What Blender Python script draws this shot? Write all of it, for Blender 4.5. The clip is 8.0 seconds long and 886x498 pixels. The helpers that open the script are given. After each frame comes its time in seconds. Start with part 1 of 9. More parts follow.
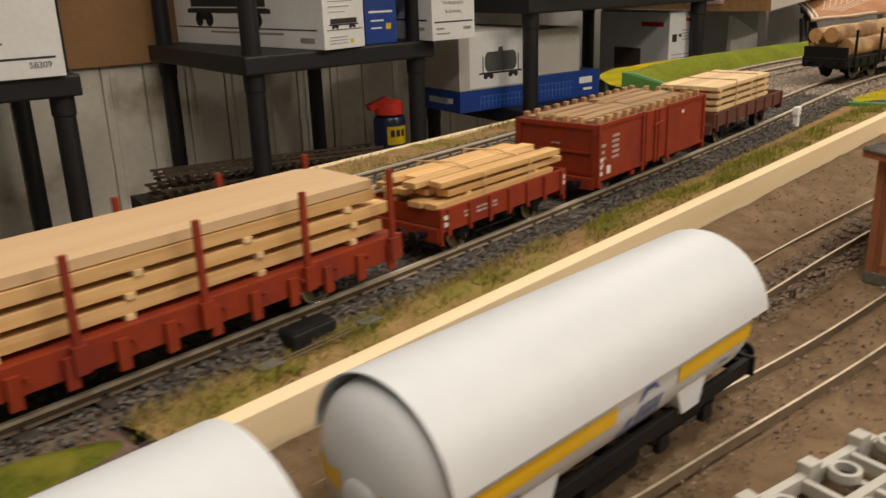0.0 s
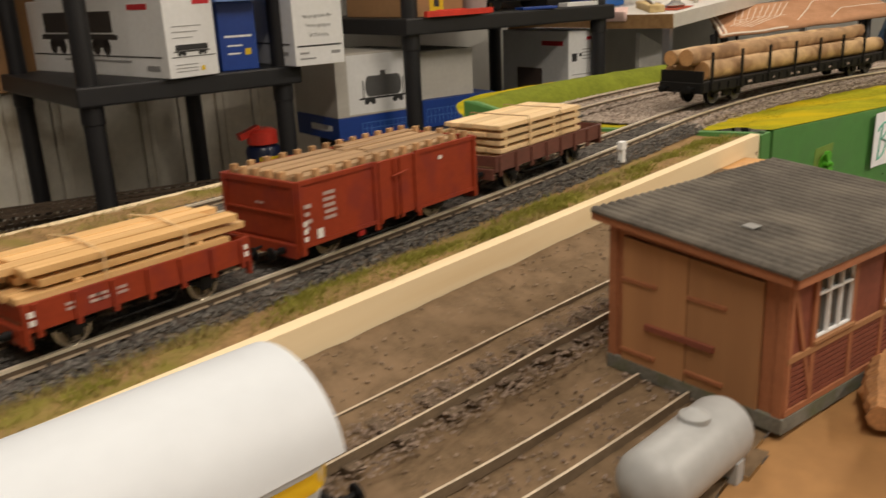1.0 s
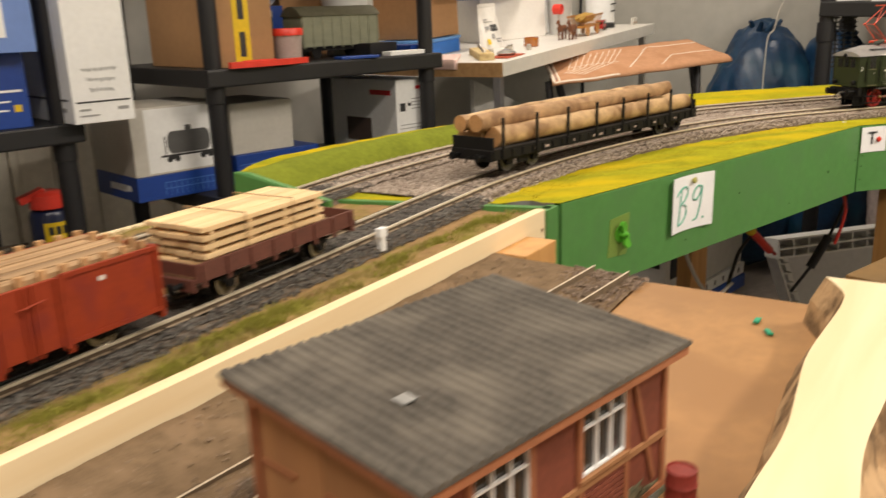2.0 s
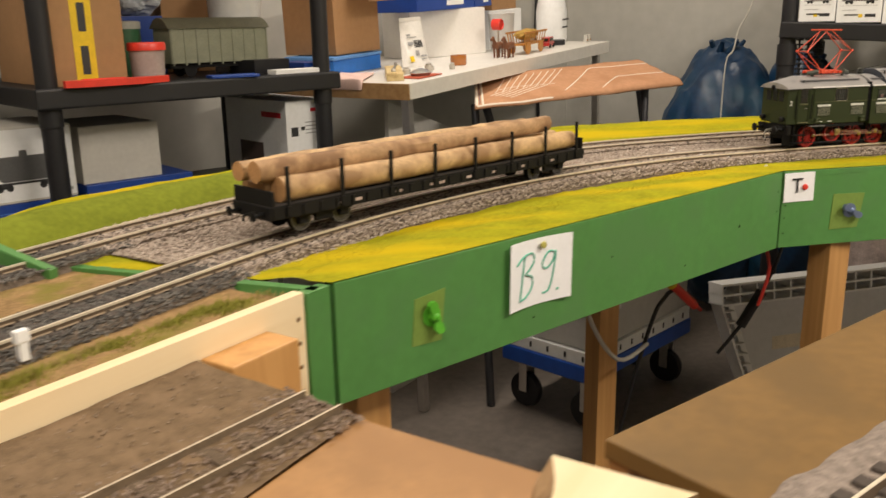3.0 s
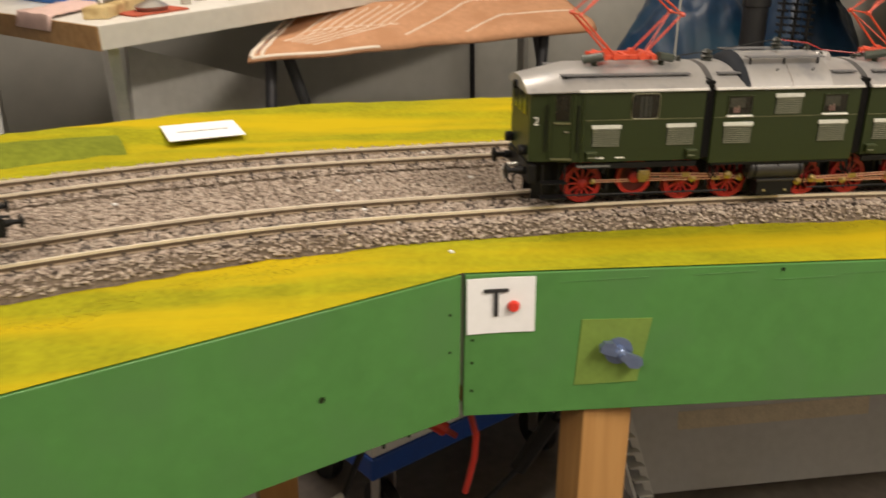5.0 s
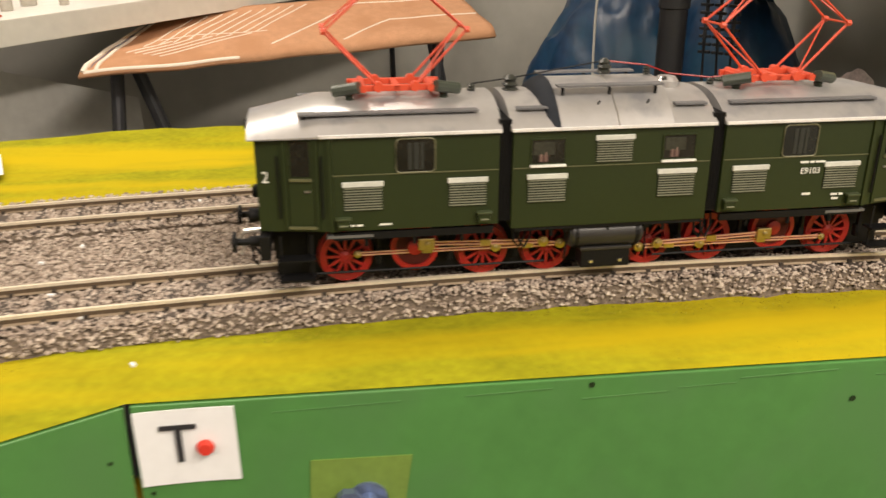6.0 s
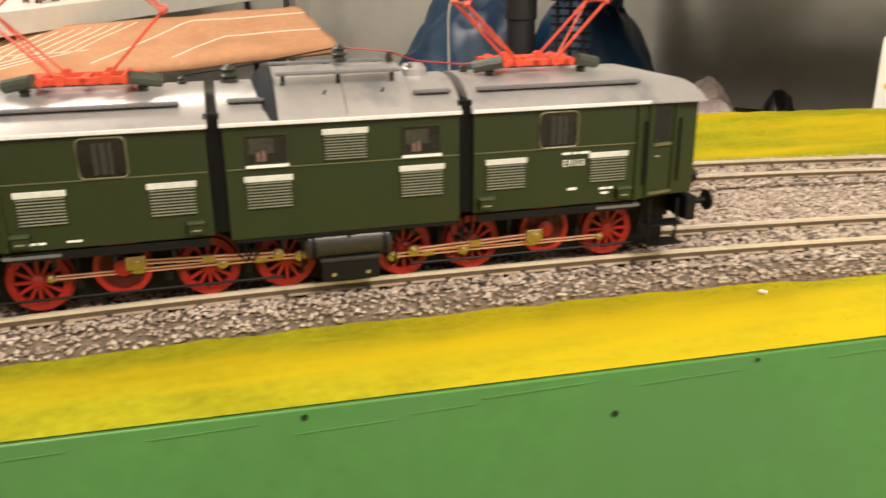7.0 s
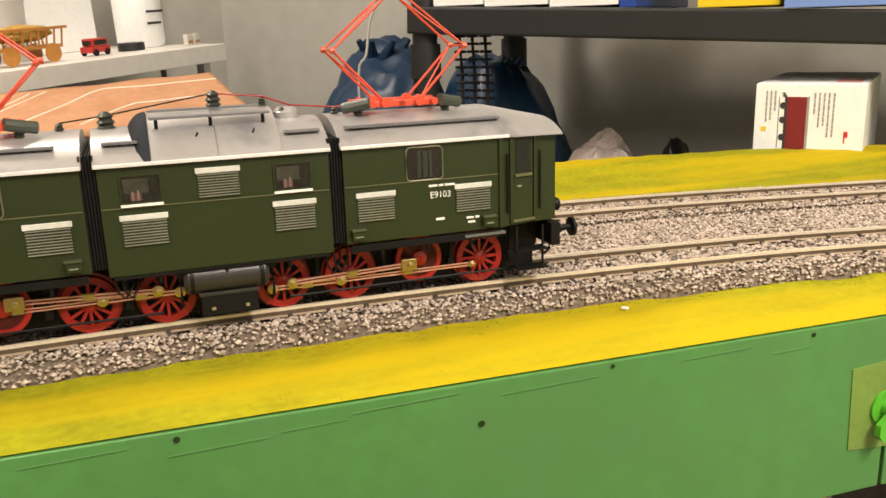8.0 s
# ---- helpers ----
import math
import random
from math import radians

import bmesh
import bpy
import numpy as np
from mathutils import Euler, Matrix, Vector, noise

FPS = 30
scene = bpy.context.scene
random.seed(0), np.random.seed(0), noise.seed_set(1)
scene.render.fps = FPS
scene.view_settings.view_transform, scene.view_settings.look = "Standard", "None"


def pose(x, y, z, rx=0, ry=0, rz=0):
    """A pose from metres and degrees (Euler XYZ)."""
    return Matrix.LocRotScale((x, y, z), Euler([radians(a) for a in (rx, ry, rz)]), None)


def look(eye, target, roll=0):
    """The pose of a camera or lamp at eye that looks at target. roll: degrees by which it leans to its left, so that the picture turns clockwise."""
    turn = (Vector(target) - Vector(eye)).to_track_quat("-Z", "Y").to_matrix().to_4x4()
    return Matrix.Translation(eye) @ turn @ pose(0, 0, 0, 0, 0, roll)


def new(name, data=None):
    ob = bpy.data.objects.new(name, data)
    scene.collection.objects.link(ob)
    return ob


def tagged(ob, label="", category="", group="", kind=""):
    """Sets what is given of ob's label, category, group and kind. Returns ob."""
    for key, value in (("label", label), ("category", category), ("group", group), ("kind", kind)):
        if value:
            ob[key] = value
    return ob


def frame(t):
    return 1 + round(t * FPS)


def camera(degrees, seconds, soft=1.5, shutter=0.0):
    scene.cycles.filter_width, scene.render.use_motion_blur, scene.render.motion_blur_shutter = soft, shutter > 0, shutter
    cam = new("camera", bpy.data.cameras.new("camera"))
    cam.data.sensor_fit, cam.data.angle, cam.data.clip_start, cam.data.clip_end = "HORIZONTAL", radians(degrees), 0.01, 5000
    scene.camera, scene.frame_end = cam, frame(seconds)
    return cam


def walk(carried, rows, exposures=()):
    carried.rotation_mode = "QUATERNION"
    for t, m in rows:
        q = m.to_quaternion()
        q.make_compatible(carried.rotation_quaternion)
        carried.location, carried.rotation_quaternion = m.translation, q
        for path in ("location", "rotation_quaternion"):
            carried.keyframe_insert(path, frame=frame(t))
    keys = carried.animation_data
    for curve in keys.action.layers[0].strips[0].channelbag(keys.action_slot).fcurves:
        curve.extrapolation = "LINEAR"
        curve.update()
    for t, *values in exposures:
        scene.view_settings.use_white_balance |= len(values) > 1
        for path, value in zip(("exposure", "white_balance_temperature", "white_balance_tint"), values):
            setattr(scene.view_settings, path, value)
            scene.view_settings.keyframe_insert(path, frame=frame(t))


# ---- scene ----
cam = camera(55.18, 8.0, soft=1.5, shutter=0.35)

# seconds, eye in metres, then yaw, pitch and roll in degrees
PATH = [
    (0.0, -1.3004, -0.3103, 0.1972, -47.40, -18.12, -2.00),
    (0.5, -1.1943, -0.3625, 0.2024, -46.48, -17.75, -1.37),
    (1.0, -1.0696, -0.3862, 0.1974, -49.17, -17.22, -2.66),
    (1.5, -0.9884, -0.4025, 0.2231, -52.32, -15.43, -2.84),
    (2.0, -0.8789, -0.4226, 0.2248, -57.20, -15.46, -2.04),
    (2.2, -0.7912, -0.4119, 0.2179, -58.15, -15.30, -1.72),
    (3.3, -0.4654, -0.5581, 0.2557, -56.38, -14.78, -0.77),
    (3.5, -0.4114, -0.5836, 0.2800, -57.03, -14.69, -0.45),
    (4.0, -0.1872, -0.5938, 0.2917, -58.28, -13.87, 0.18),
    (4.5, 0.2024, -0.5834, 0.2580, -49.93, -17.01, 0.78),
    (5.0, 0.3884, -0.5981, 0.2480, -50.19, -21.02, 0.37),
    (5.2, 0.4352, -0.5922, 0.2725, -52.98, -21.33, 1.71),
    (6.3, 0.7143, -0.6164, 0.2153, -50.74, -20.11, -0.69),
    (6.5, 0.7394, -0.6270, 0.2036, -51.00, -19.02, -1.35),
    (7.0, 0.7693, -0.6585, 0.2046, -57.21, -19.12, -0.50),
    (7.5, 0.7494, -0.7076, 0.2008, -60.70, -15.09, -1.43),
    (8.0, 0.7600, -0.7098, 0.1906, -61.64, -14.76, -1.77),
]


def heading(x, y, z, yaw, pitch, roll):
    a, b = radians(yaw), radians(pitch)
    ahead = Vector((-math.sin(a) * math.cos(b), math.cos(a) * math.cos(b), math.sin(b)))
    return look((x, y, z), Vector((x, y, z)) + ahead, roll)


walk(cam, [(t, heading(*row)) for t, *row in PATH], [(0.0, -0.42), (1.0, -0.36), (1.6, 0.16), (2.2, 0.06), (3.5, 0.0), (5.0, -0.06), (6.5, 0.30), (8.0, 0.42)])

# ---- light ----
world = bpy.data.worlds.new("room_air")
scene.world = world
world.use_nodes = True
world.node_tree.nodes["Background"].inputs[0].default_value = (1.0, 0.88, 0.74, 1)
world.node_tree.nodes["Background"].inputs[1].default_value = 0.04

CEIL = 1.55


# Unseen area lamps at ceiling height; their number and places are made up.
def unseen_lamp(x, y, energy, length=1.2, turn=0):
    lamp = bpy.data.lights.new("unseen_overhead_lamp", "AREA")
    lamp.shape, lamp.size, lamp.size_y, lamp.energy = "RECTANGLE", length, 0.22, energy
    lamp.color = (1.0, 0.88, 0.75)
    ob = new("unseen_overhead_lamp", lamp)
    ob.matrix_world = pose(x, y, CEIL - 0.03, 0, 0, turn)
    return ob


unseen_lamp(-1.25, -0.75, 29, 1.2, 0)
# two fill lamps added to brighten the cream wall panels
unseen_lamp(-0.9, 0.35, 10, 1.2, -13)
unseen_lamp(-0.52, 1.25, 5.5, 1.2, -13)
# added to the south, to light the board fronts and the space below
unseen_lamp(0.7, -1.75, 58, 1.2, 10)
# added above the table to brighten what stands on it
unseen_lamp(1.15, 0.60, 23.5, 1.2, -13)

# ---- materials ----
MATS = {}


def mat(name, color, rough=0.6, metal=0.0, vary=0.12, scale=40.0, bump=0.0, fine=0.0, spots=None, coat=0.0):
    """A surface with uneven colour at two scales; spots = (colour, share, scale) adds stains."""
    if name in MATS:
        return MATS[name]
    m = bpy.data.materials.new(name)
    m.use_nodes = True
    nt = m.node_tree
    bsdf = nt.nodes["Principled BSDF"]
    tc = nt.nodes.new("ShaderNodeTexCoord")
    n1 = nt.nodes.new("ShaderNodeTexNoise")
    n1.inputs["Scale"].default_value, n1.inputs["Detail"].default_value = scale, 4
    n2 = nt.nodes.new("ShaderNodeTexNoise")
    n2.inputs["Scale"].default_value, n2.inputs["Detail"].default_value = scale * 7, 3
    for n in (n1, n2):
        nt.links.new(tc.outputs["Object"], n.inputs["Vector"])
    add = nt.nodes.new("ShaderNodeMath")
    add.operation = "ADD"
    nt.links.new(n1.outputs["Fac"], add.inputs[0])
    nt.links.new(n2.outputs["Fac"], add.inputs[1])
    mr = nt.nodes.new("ShaderNodeMapRange")
    mr.inputs["From Min"].default_value, mr.inputs["From Max"].default_value = 0.7, 1.3
    mr.inputs["To Min"].default_value, mr.inputs["To Max"].default_value = 1 - vary, 1 + vary
    nt.links.new(add.outputs[0], mr.inputs["Value"])
    mul = nt.nodes.new("ShaderNodeVectorMath")
    mul.operation = "SCALE"
    mul.inputs[0].default_value = color
    nt.links.new(mr.outputs[0], mul.inputs["Scale"])
    out = mul.outputs[0]
    if spots:
        tint, share, size = spots
        n3 = nt.nodes.new("ShaderNodeTexNoise")
        n3.inputs["Scale"].default_value, n3.inputs["Detail"].default_value = size, 5
        nt.links.new(tc.outputs["Object"], n3.inputs["Vector"])
        ramp = nt.nodes.new("ShaderNodeMapRange")
        ramp.inputs["From Min"].default_value, ramp.inputs["From Max"].default_value = 0.58 - share * 0.4, 0.74 - share * 0.4
        nt.links.new(n3.outputs["Fac"], ramp.inputs["Value"])
        mix = nt.nodes.new("ShaderNodeMix")
        mix.data_type = "RGBA"
        nt.links.new(ramp.outputs[0], mix.inputs[0])
        nt.links.new(out, mix.inputs[6])
        mix.inputs[7].default_value = (*tint, 1)
        out = mix.outputs[2]
    nt.links.new(out, bsdf.inputs["Base Color"])
    bsdf.inputs["Roughness"].default_value, bsdf.inputs["Metallic"].default_value = rough, metal
    bsdf.inputs["Coat Weight"].default_value = coat
    if rough >= 0.9:
        bsdf.inputs["Specular IOR Level"].default_value = 0.12
    if bump or fine:
        b = nt.nodes.new("ShaderNodeBump")
        b.inputs["Strength"].default_value = 0.6
        b.inputs["Distance"].default_value = bump or fine
        nt.links.new((n1 if bump else n2).outputs["Fac"], b.inputs["Height"])
        nt.links.new(b.outputs[0], bsdf.inputs["Normal"])
    MATS[name] = m
    return m


def grain(name, light, dark, rough=0.55, stretch=(3, 60, 60), scale=1.0, bump=0.0004):
    """Wood with long grain along the object's x."""
    if name in MATS:
        return MATS[name]
    m = bpy.data.materials.new(name)
    m.use_nodes = True
    nt = m.node_tree
    bsdf = nt.nodes["Principled BSDF"]
    tc, mp = nt.nodes.new("ShaderNodeTexCoord"), nt.nodes.new("ShaderNodeMapping")
    mp.inputs["Scale"].default_value = [s * scale for s in stretch]
    info = nt.nodes.new("ShaderNodeObjectInfo")
    off = nt.nodes.new("ShaderNodeVectorMath")
    off.operation = "SCALE"
    off.inputs[0].default_value = (7, 11, 5)
    nt.links.new(info.outputs["Random"], off.inputs["Scale"])
    plus = nt.nodes.new("ShaderNodeVectorMath")
    nt.links.new(tc.outputs["Object"], plus.inputs[0])
    nt.links.new(off.outputs[0], plus.inputs[1])
    nt.links.new(plus.outputs[0], mp.inputs["Vector"])
    n = nt.nodes.new("ShaderNodeTexNoise")
    n.inputs["Scale"].default_value, n.inputs["Detail"].default_value, n.inputs["Distortion"].default_value = 1.0, 6, 0.6
    nt.links.new(mp.outputs[0], n.inputs["Vector"])
    ramp = nt.nodes.new("ShaderNodeValToRGB")
    ramp.color_ramp.elements[0].position, ramp.color_ramp.elements[1].position = 0.32, 0.68
    ramp.color_ramp.elements[0].color, ramp.color_ramp.elements[1].color = (*dark, 1), (*light, 1)
    nt.links.new(n.outputs["Fac"], ramp.inputs[0])
    hv = nt.nodes.new("ShaderNodeHueSaturation")
    mr = nt.nodes.new("ShaderNodeMapRange")
    mr.inputs["To Min"].default_value, mr.inputs["To Max"].default_value = 0.82, 1.14
    nt.links.new(info.outputs["Random"], mr.inputs["Value"])
    nt.links.new(mr.outputs[0], hv.inputs["Value"])
    nt.links.new(ramp.outputs[0], hv.inputs["Color"])
    nt.links.new(hv.outputs[0], bsdf.inputs["Base Color"])
    bsdf.inputs["Roughness"].default_value = rough
    b = nt.nodes.new("ShaderNodeBump")
    b.inputs["Distance"].default_value, b.inputs["Strength"].default_value = bump, 0.5
    nt.links.new(n.outputs["Fac"], b.inputs["Height"])
    nt.links.new(b.outputs[0], bsdf.inputs["Normal"])
    MATS[name] = m
    return m


GREEN_PAINT = mat("green_paint", (0.080, 0.235, 0.058), 0.45, 0, 0.10, 9, 0, 0.0003, ((0.085, 0.225, 0.065), 0.25, 12))
RAW_PLY = grain("raw_plywood", (0.88, 0.73, 0.48), (0.79, 0.62, 0.37), 0.6, (3, 40, 50))
LEG_WOOD = grain("leg_wood", (0.62, 0.34, 0.12), (0.47, 0.24, 0.075), 0.5, (60, 60, 3))
TURF = mat("static_grass", (0.300, 0.290, 0.009), 0.95, 0, 0.20, 22, 0.002, 0.0, ((0.50, 0.375, 0.006), 0.34, 5))
# the rubbed yellow streaks run along the board
streak = TURF.node_tree.nodes.new("ShaderNodeMapping")
streak.vector_type = "TEXTURE"
streak.inputs["Rotation"].default_value = (0, 0, radians(-42))
streak.inputs["Scale"].default_value = (2.8, 0.40, 1.0)
for n in TURF.node_tree.nodes:
    if n.bl_idname == "ShaderNodeTexNoise" and n.inputs["Scale"].default_value == 5:
        TURF.node_tree.links.new(n.inputs["Vector"].links[0].from_socket, streak.inputs["Vector"])
        TURF.node_tree.links.new(streak.outputs[0], n.inputs["Vector"])
TURF_BACK = mat("static_grass_green", (0.17, 0.20, 0.02), 0.95, 0, 0.2, 18, 0.004)
SCRUB = mat("dry_scrub", (0.29, 0.185, 0.085), 0.95, 0, 0.3, 45, 0.006, 0, ((0.20, 0.170, 0.040), 0.24, 16))
BALLAST_G = mat("ballast_bed", (0.15, 0.118, 0.09), 0.95, 0, 0.5, 160, 0.004)
DIRT = mat("brown_dirt", (0.160, 0.110, 0.065), 0.95, 0, 0.26, 120, 0.002, 0, ((0.205, 0.140, 0.084), 0.28, 38))
SAND_BOARD = mat("brown_painted_board", (0.335, 0.178, 0.066), 0.6, 0, 0.14, 12, 0, 0.0002, ((0.29, 0.15, 0.055), 0.25, 9))
RAIL_FOOT = mat("tan_rail_foot", (0.33, 0.255, 0.175), 0.5, 0.2, 0.15, 60)
RAIL = mat("brown_rail_side", (0.125, 0.088, 0.055), 0.5, 0.25, 0.2, 60)
RAIL_TOP = mat("bright_rail_head", (0.86, 0.77, 0.61), 0.35, 0.45, 0.1, 60)
SLEEPER = mat("dark_sleeper", (0.065, 0.050, 0.040), 0.85, 0, 0.3, 80, 0.001)
BLACK_PLASTIC = mat("black_plastic", (0.011, 0.011, 0.013), 0.5, 0, 0.15, 30, 0, 0.0002)
WALL_PAINT = mat("grey_wall_paint", (0.46, 0.45, 0.41), 0.85, 0, 0.07, 3, 0, 0.0006)
RADIATOR = mat("cream_panel_paint", (0.82, 0.78, 0.68), 0.5, 0, 0.08, 8, 0, 0, ((0.42, 0.36, 0.26), 0.02, 6))
FLOOR_GREY = mat("grey_brown_floor", (0.16, 0.135, 0.115), 0.6, 0, 0.2, 6, 0, 0.0005)
CEIL_WHITE = mat("white_ceiling", (0.75, 0.72, 0.66), 0.9, 0, 0.05, 4)
CARD_WHITE = mat("white_card", (0.83, 0.84, 0.84), 0.55, 0, 0.05, 14, 0, 0.0001)
CARD_GREY = mat("pale_grey_card", (0.55, 0.53, 0.48), 0.6, 0, 0.06, 14)
CARD_BLUE = mat("blue_card", (0.012, 0.055, 0.30), 0.4, 0, 0.10, 14)
CARD_BROWN = mat("brown_corrugated_card", (0.36, 0.20, 0.09), 0.8, 0, 0.08, 10, 0, 0.0003)
PRINT_BLACK = mat("black_print", (0.03, 0.03, 0.032), 0.5)
PRINT_GREY = mat("grey_print", (0.30, 0.30, 0.30), 0.5)
PRINT_RED = mat("red_print", (0.55, 0.02, 0.03), 0.5)
YELLOW = mat("yellow_print", (0.75, 0.52, 0.01), 0.5)
PAPER = mat("white_paper", (0.88, 0.89, 0.90), 0.7, 0, 0.03, 20)

# ---- helpers for building ----


def part(name, bm, material, parent=None, label="", smooth=False, m=None):
    """Links a bmesh as one mesh object, under parent if given."""
    me = bpy.data.meshes.new(name)
    bmesh.ops.recalc_face_normals(bm, faces=bm.faces)
    bm.to_mesh(me)
    bm.free()
    if smooth:
        me.shade_smooth()
        me.set_sharp_from_angle(angle=radians(38))
    me.materials.append(material)
    ob = new(name, me)
    if parent:
        ob.parent = parent
    if m is not None:
        ob.matrix_basis = m
    if label:
        ob["label"] = label
    return ob


def pieces(name, bm, material, parent, smooth=False):
    """Links every separate piece of a bmesh as a part of its own."""
    bm.verts.index_update()
    seen, made = set(), []
    for v0 in bm.verts:
        if v0.index in seen:
            continue
        stack, isle = [v0], []
        seen.add(v0.index)
        while stack:
            v = stack.pop()
            isle.append(v)
            for e in v.link_edges:
                w = e.other_vert(v)
                if w.index not in seen:
                    seen.add(w.index)
                    stack.append(w)
        one = B()
        to = {v.index: one.verts.new(v.co) for v in isle}
        for f in {f for v in isle for f in v.link_faces}:
            one.faces.new([to[v.index] for v in f.verts])
        made.append(part(name, one, material, parent, smooth=smooth))
    bm.free()
    return made


def thing(name, m, label, category, group="", kind=""):
    ob = new(name)
    ob.empty_display_size = 0.01
    ob.matrix_basis = m
    return tagged(ob, label, category, group, kind)


def B():
    return bmesh.new()


def bx(bm, x0, x1, y0, y1, z0, z1, bevel=0.0):
    """Adds a box, its edges rounded by bevel."""
    v = [bm.verts.new((x, y, z)) for z in (z0, z1) for y in (y0, y1) for x in (x0, x1)]
    fs = [bm.faces.new([v[i] for i in q]) for q in ((0, 2, 3, 1), (4, 5, 7, 6), (0, 1, 5, 4), (2, 6, 7, 3), (0, 4, 6, 2), (1, 3, 7, 5))]
    if bevel:
        es = list({e for q in fs for e in q.edges})
        bmesh.ops.bevel(bm, geom=es, offset=bevel, segments=2, affect="EDGES", profile=0.6)
    return bm


def bxm(bm, m, sx, sy, sz):
    """A box of that size about the origin of the pose m."""
    v = [bm.verts.new(m @ Vector((x * sx / 2, y * sy / 2, z * sz / 2))) for z in (-1, 1) for y in (-1, 1) for x in (-1, 1)]
    for q in ((0, 2, 3, 1), (4, 5, 7, 6), (0, 1, 5, 4), (2, 6, 7, 3), (0, 4, 6, 2), (1, 3, 7, 5)):
        bm.faces.new([v[i] for i in q])
    return bm


def cy(bm, a, b, r, r2=None, seg=16, caps=True):
    """A round bar from a to b."""
    a, b = Vector(a), Vector(b)
    q = (b - a).to_track_quat("Z", "Y").to_matrix()
    r2 = r if r2 is None else r2
    rings = []
    for p, rr in ((a, r), (b, r2)):
        rings.append([bm.verts.new(p + q @ Vector((rr * math.cos(2 * math.pi * i / seg), rr * math.sin(2 * math.pi * i / seg), 0))) for i in range(seg)])
    for i in range(seg):
        j = (i + 1) % seg
        bm.faces.new((rings[0][i], rings[0][j], rings[1][j], rings[1][i]))
    if caps:
        bm.faces.new(rings[0][::-1])
        bm.faces.new(rings[1])
    return bm


def lathe(bm, profile, centre=(0, 0, 0), axis="Z", seg=24):
    """Turns (radius, height) pairs about an axis through centre."""
    rot = {"Z": Matrix.Identity(3), "X": Matrix.Rotation(radians(90), 3, "Y"), "Y": Matrix.Rotation(radians(-90), 3, "X")}[axis]
    rings = []
    for r, h in profile:
        rings.append([bm.verts.new(Vector(centre) + rot @ Vector((max(r, 1e-5) * math.cos(2 * math.pi * i / seg), max(r, 1e-5) * math.sin(2 * math.pi * i / seg), h))) for i in range(seg)])
    for lo, hi in zip(rings, rings[1:]):
        for i in range(seg):
            j = (i + 1) % seg
            bm.faces.new((lo[i], lo[j], hi[j], hi[i]))
    bm.faces.new(rings[0][::-1])
    bm.faces.new(rings[-1])
    return bm


def prism(bm, outline, z0, z1):
    """A flat outline (x, y) raised from z0 to z1."""
    lo = [bm.verts.new((x, y, z0)) for x, y in outline]
    hi = [bm.verts.new((x, y, z1)) for x, y in outline]
    bm.faces.new(lo[::-1])
    bm.faces.new(hi)
    n = len(lo)
    for i in range(n):
        bm.faces.new((lo[i], lo[(i + 1) % n], hi[(i + 1) % n], hi[i]))
    return bm


def tube(bm, pts, r, seg=8):
    """A round cord through points."""
    pts = [Vector(p) for p in pts]
    rings = []
    for i, p in enumerate(pts):
        d = (pts[min(i + 1, len(pts) - 1)] - pts[max(i - 1, 0)]).normalized()
        q = d.to_track_quat("Z", "Y").to_matrix()
        rings.append([bm.verts.new(p + q @ Vector((r * math.cos(2 * math.pi * k / seg), r * math.sin(2 * math.pi * k / seg), 0))) for k in range(seg)])
    for lo, hi in zip(rings, rings[1:]):
        for k in range(seg):
            bm.faces.new((lo[k], lo[(k + 1) % seg], hi[(k + 1) % seg], hi[k]))
    bm.faces.new(rings[0][::-1])
    bm.faces.new(rings[-1])
    return bm


def spline(pts, step=0.02):
    """A smooth line through points, with places about step apart."""
    pts = [Vector(p) for p in pts]
    out = []
    for i in range(len(pts) - 1):
        p0, p1, p2, p3 = pts[max(i - 1, 0)], pts[i], pts[i + 1], pts[min(i + 2, len(pts) - 1)]
        n = max(2, int((p2 - p1).length / step))
        for k in range(n):
            t = k / n
            out.append(0.5 * (2 * p1 + (p2 - p0) * t + (2 * p0 - 5 * p1 + 4 * p2 - p3) * t * t + (3 * p1 - p0 - 3 * p2 + p3) * t ** 3))
    return out + [pts[-1]]


def offset(line, d):
    """The line shifted sideways by d, to its left."""
    out = []
    for i, p in enumerate(line):
        t = line[min(i + 1, len(line) - 1)] - line[max(i - 1, 0)]
        n = Vector((-t.y, t.x, 0)).normalized()
        out.append(p + n * d)
    return out


def ribbon(bm, left, right, z_left=0.0, z_right=0.0):
    """A strip of quads between two lines of equal count."""
    a = [bm.verts.new((p.x, p.y, p.z + z_left)) for p in left]
    b = [bm.verts.new((p.x, p.y, p.z + z_right)) for p in right]
    for i in range(len(a) - 1):
        bm.faces.new((b[i], b[i + 1], a[i + 1], a[i]))
    return bm

# ---- the room ----
SHELF_TURN = -13.5
SN = Matrix.Rotation(radians(SHELF_TURN), 4, "Z")


def along(u, v, z=0.0):
    """A place by the long wall: u along it, v away from the shelf fronts towards it."""
    return Vector((0.3, 0.885, z)) + SN.to_3x3() @ Vector((u, v, 0))


FLOOR = -0.74
floor = part("floor", bx(B(), -3.2, 3.6, -2.6, 2.6, FLOOR - 0.1, FLOOR), FLOOR_GREY)
tagged(floor, "grey-brown smooth room floor, dusty", "floor", kind="structure")
ceiling = part("ceiling", bx(B(), -3.2, 3.6, -2.6, 2.6, CEIL, CEIL + 0.1), CEIL_WHITE)
tagged(ceiling, "plain white painted ceiling", "ceiling", kind="structure")
wall_back = part("wall_north", bx(B(), -3.6, 3.4, 0.62, 0.72, FLOOR, CEIL), WALL_PAINT, m=Matrix.Translation((0.3, 0.885, 0)) @ SN)
tagged(wall_back, "grey painted plaster wall with hairline cracks", "wall", kind="structure")
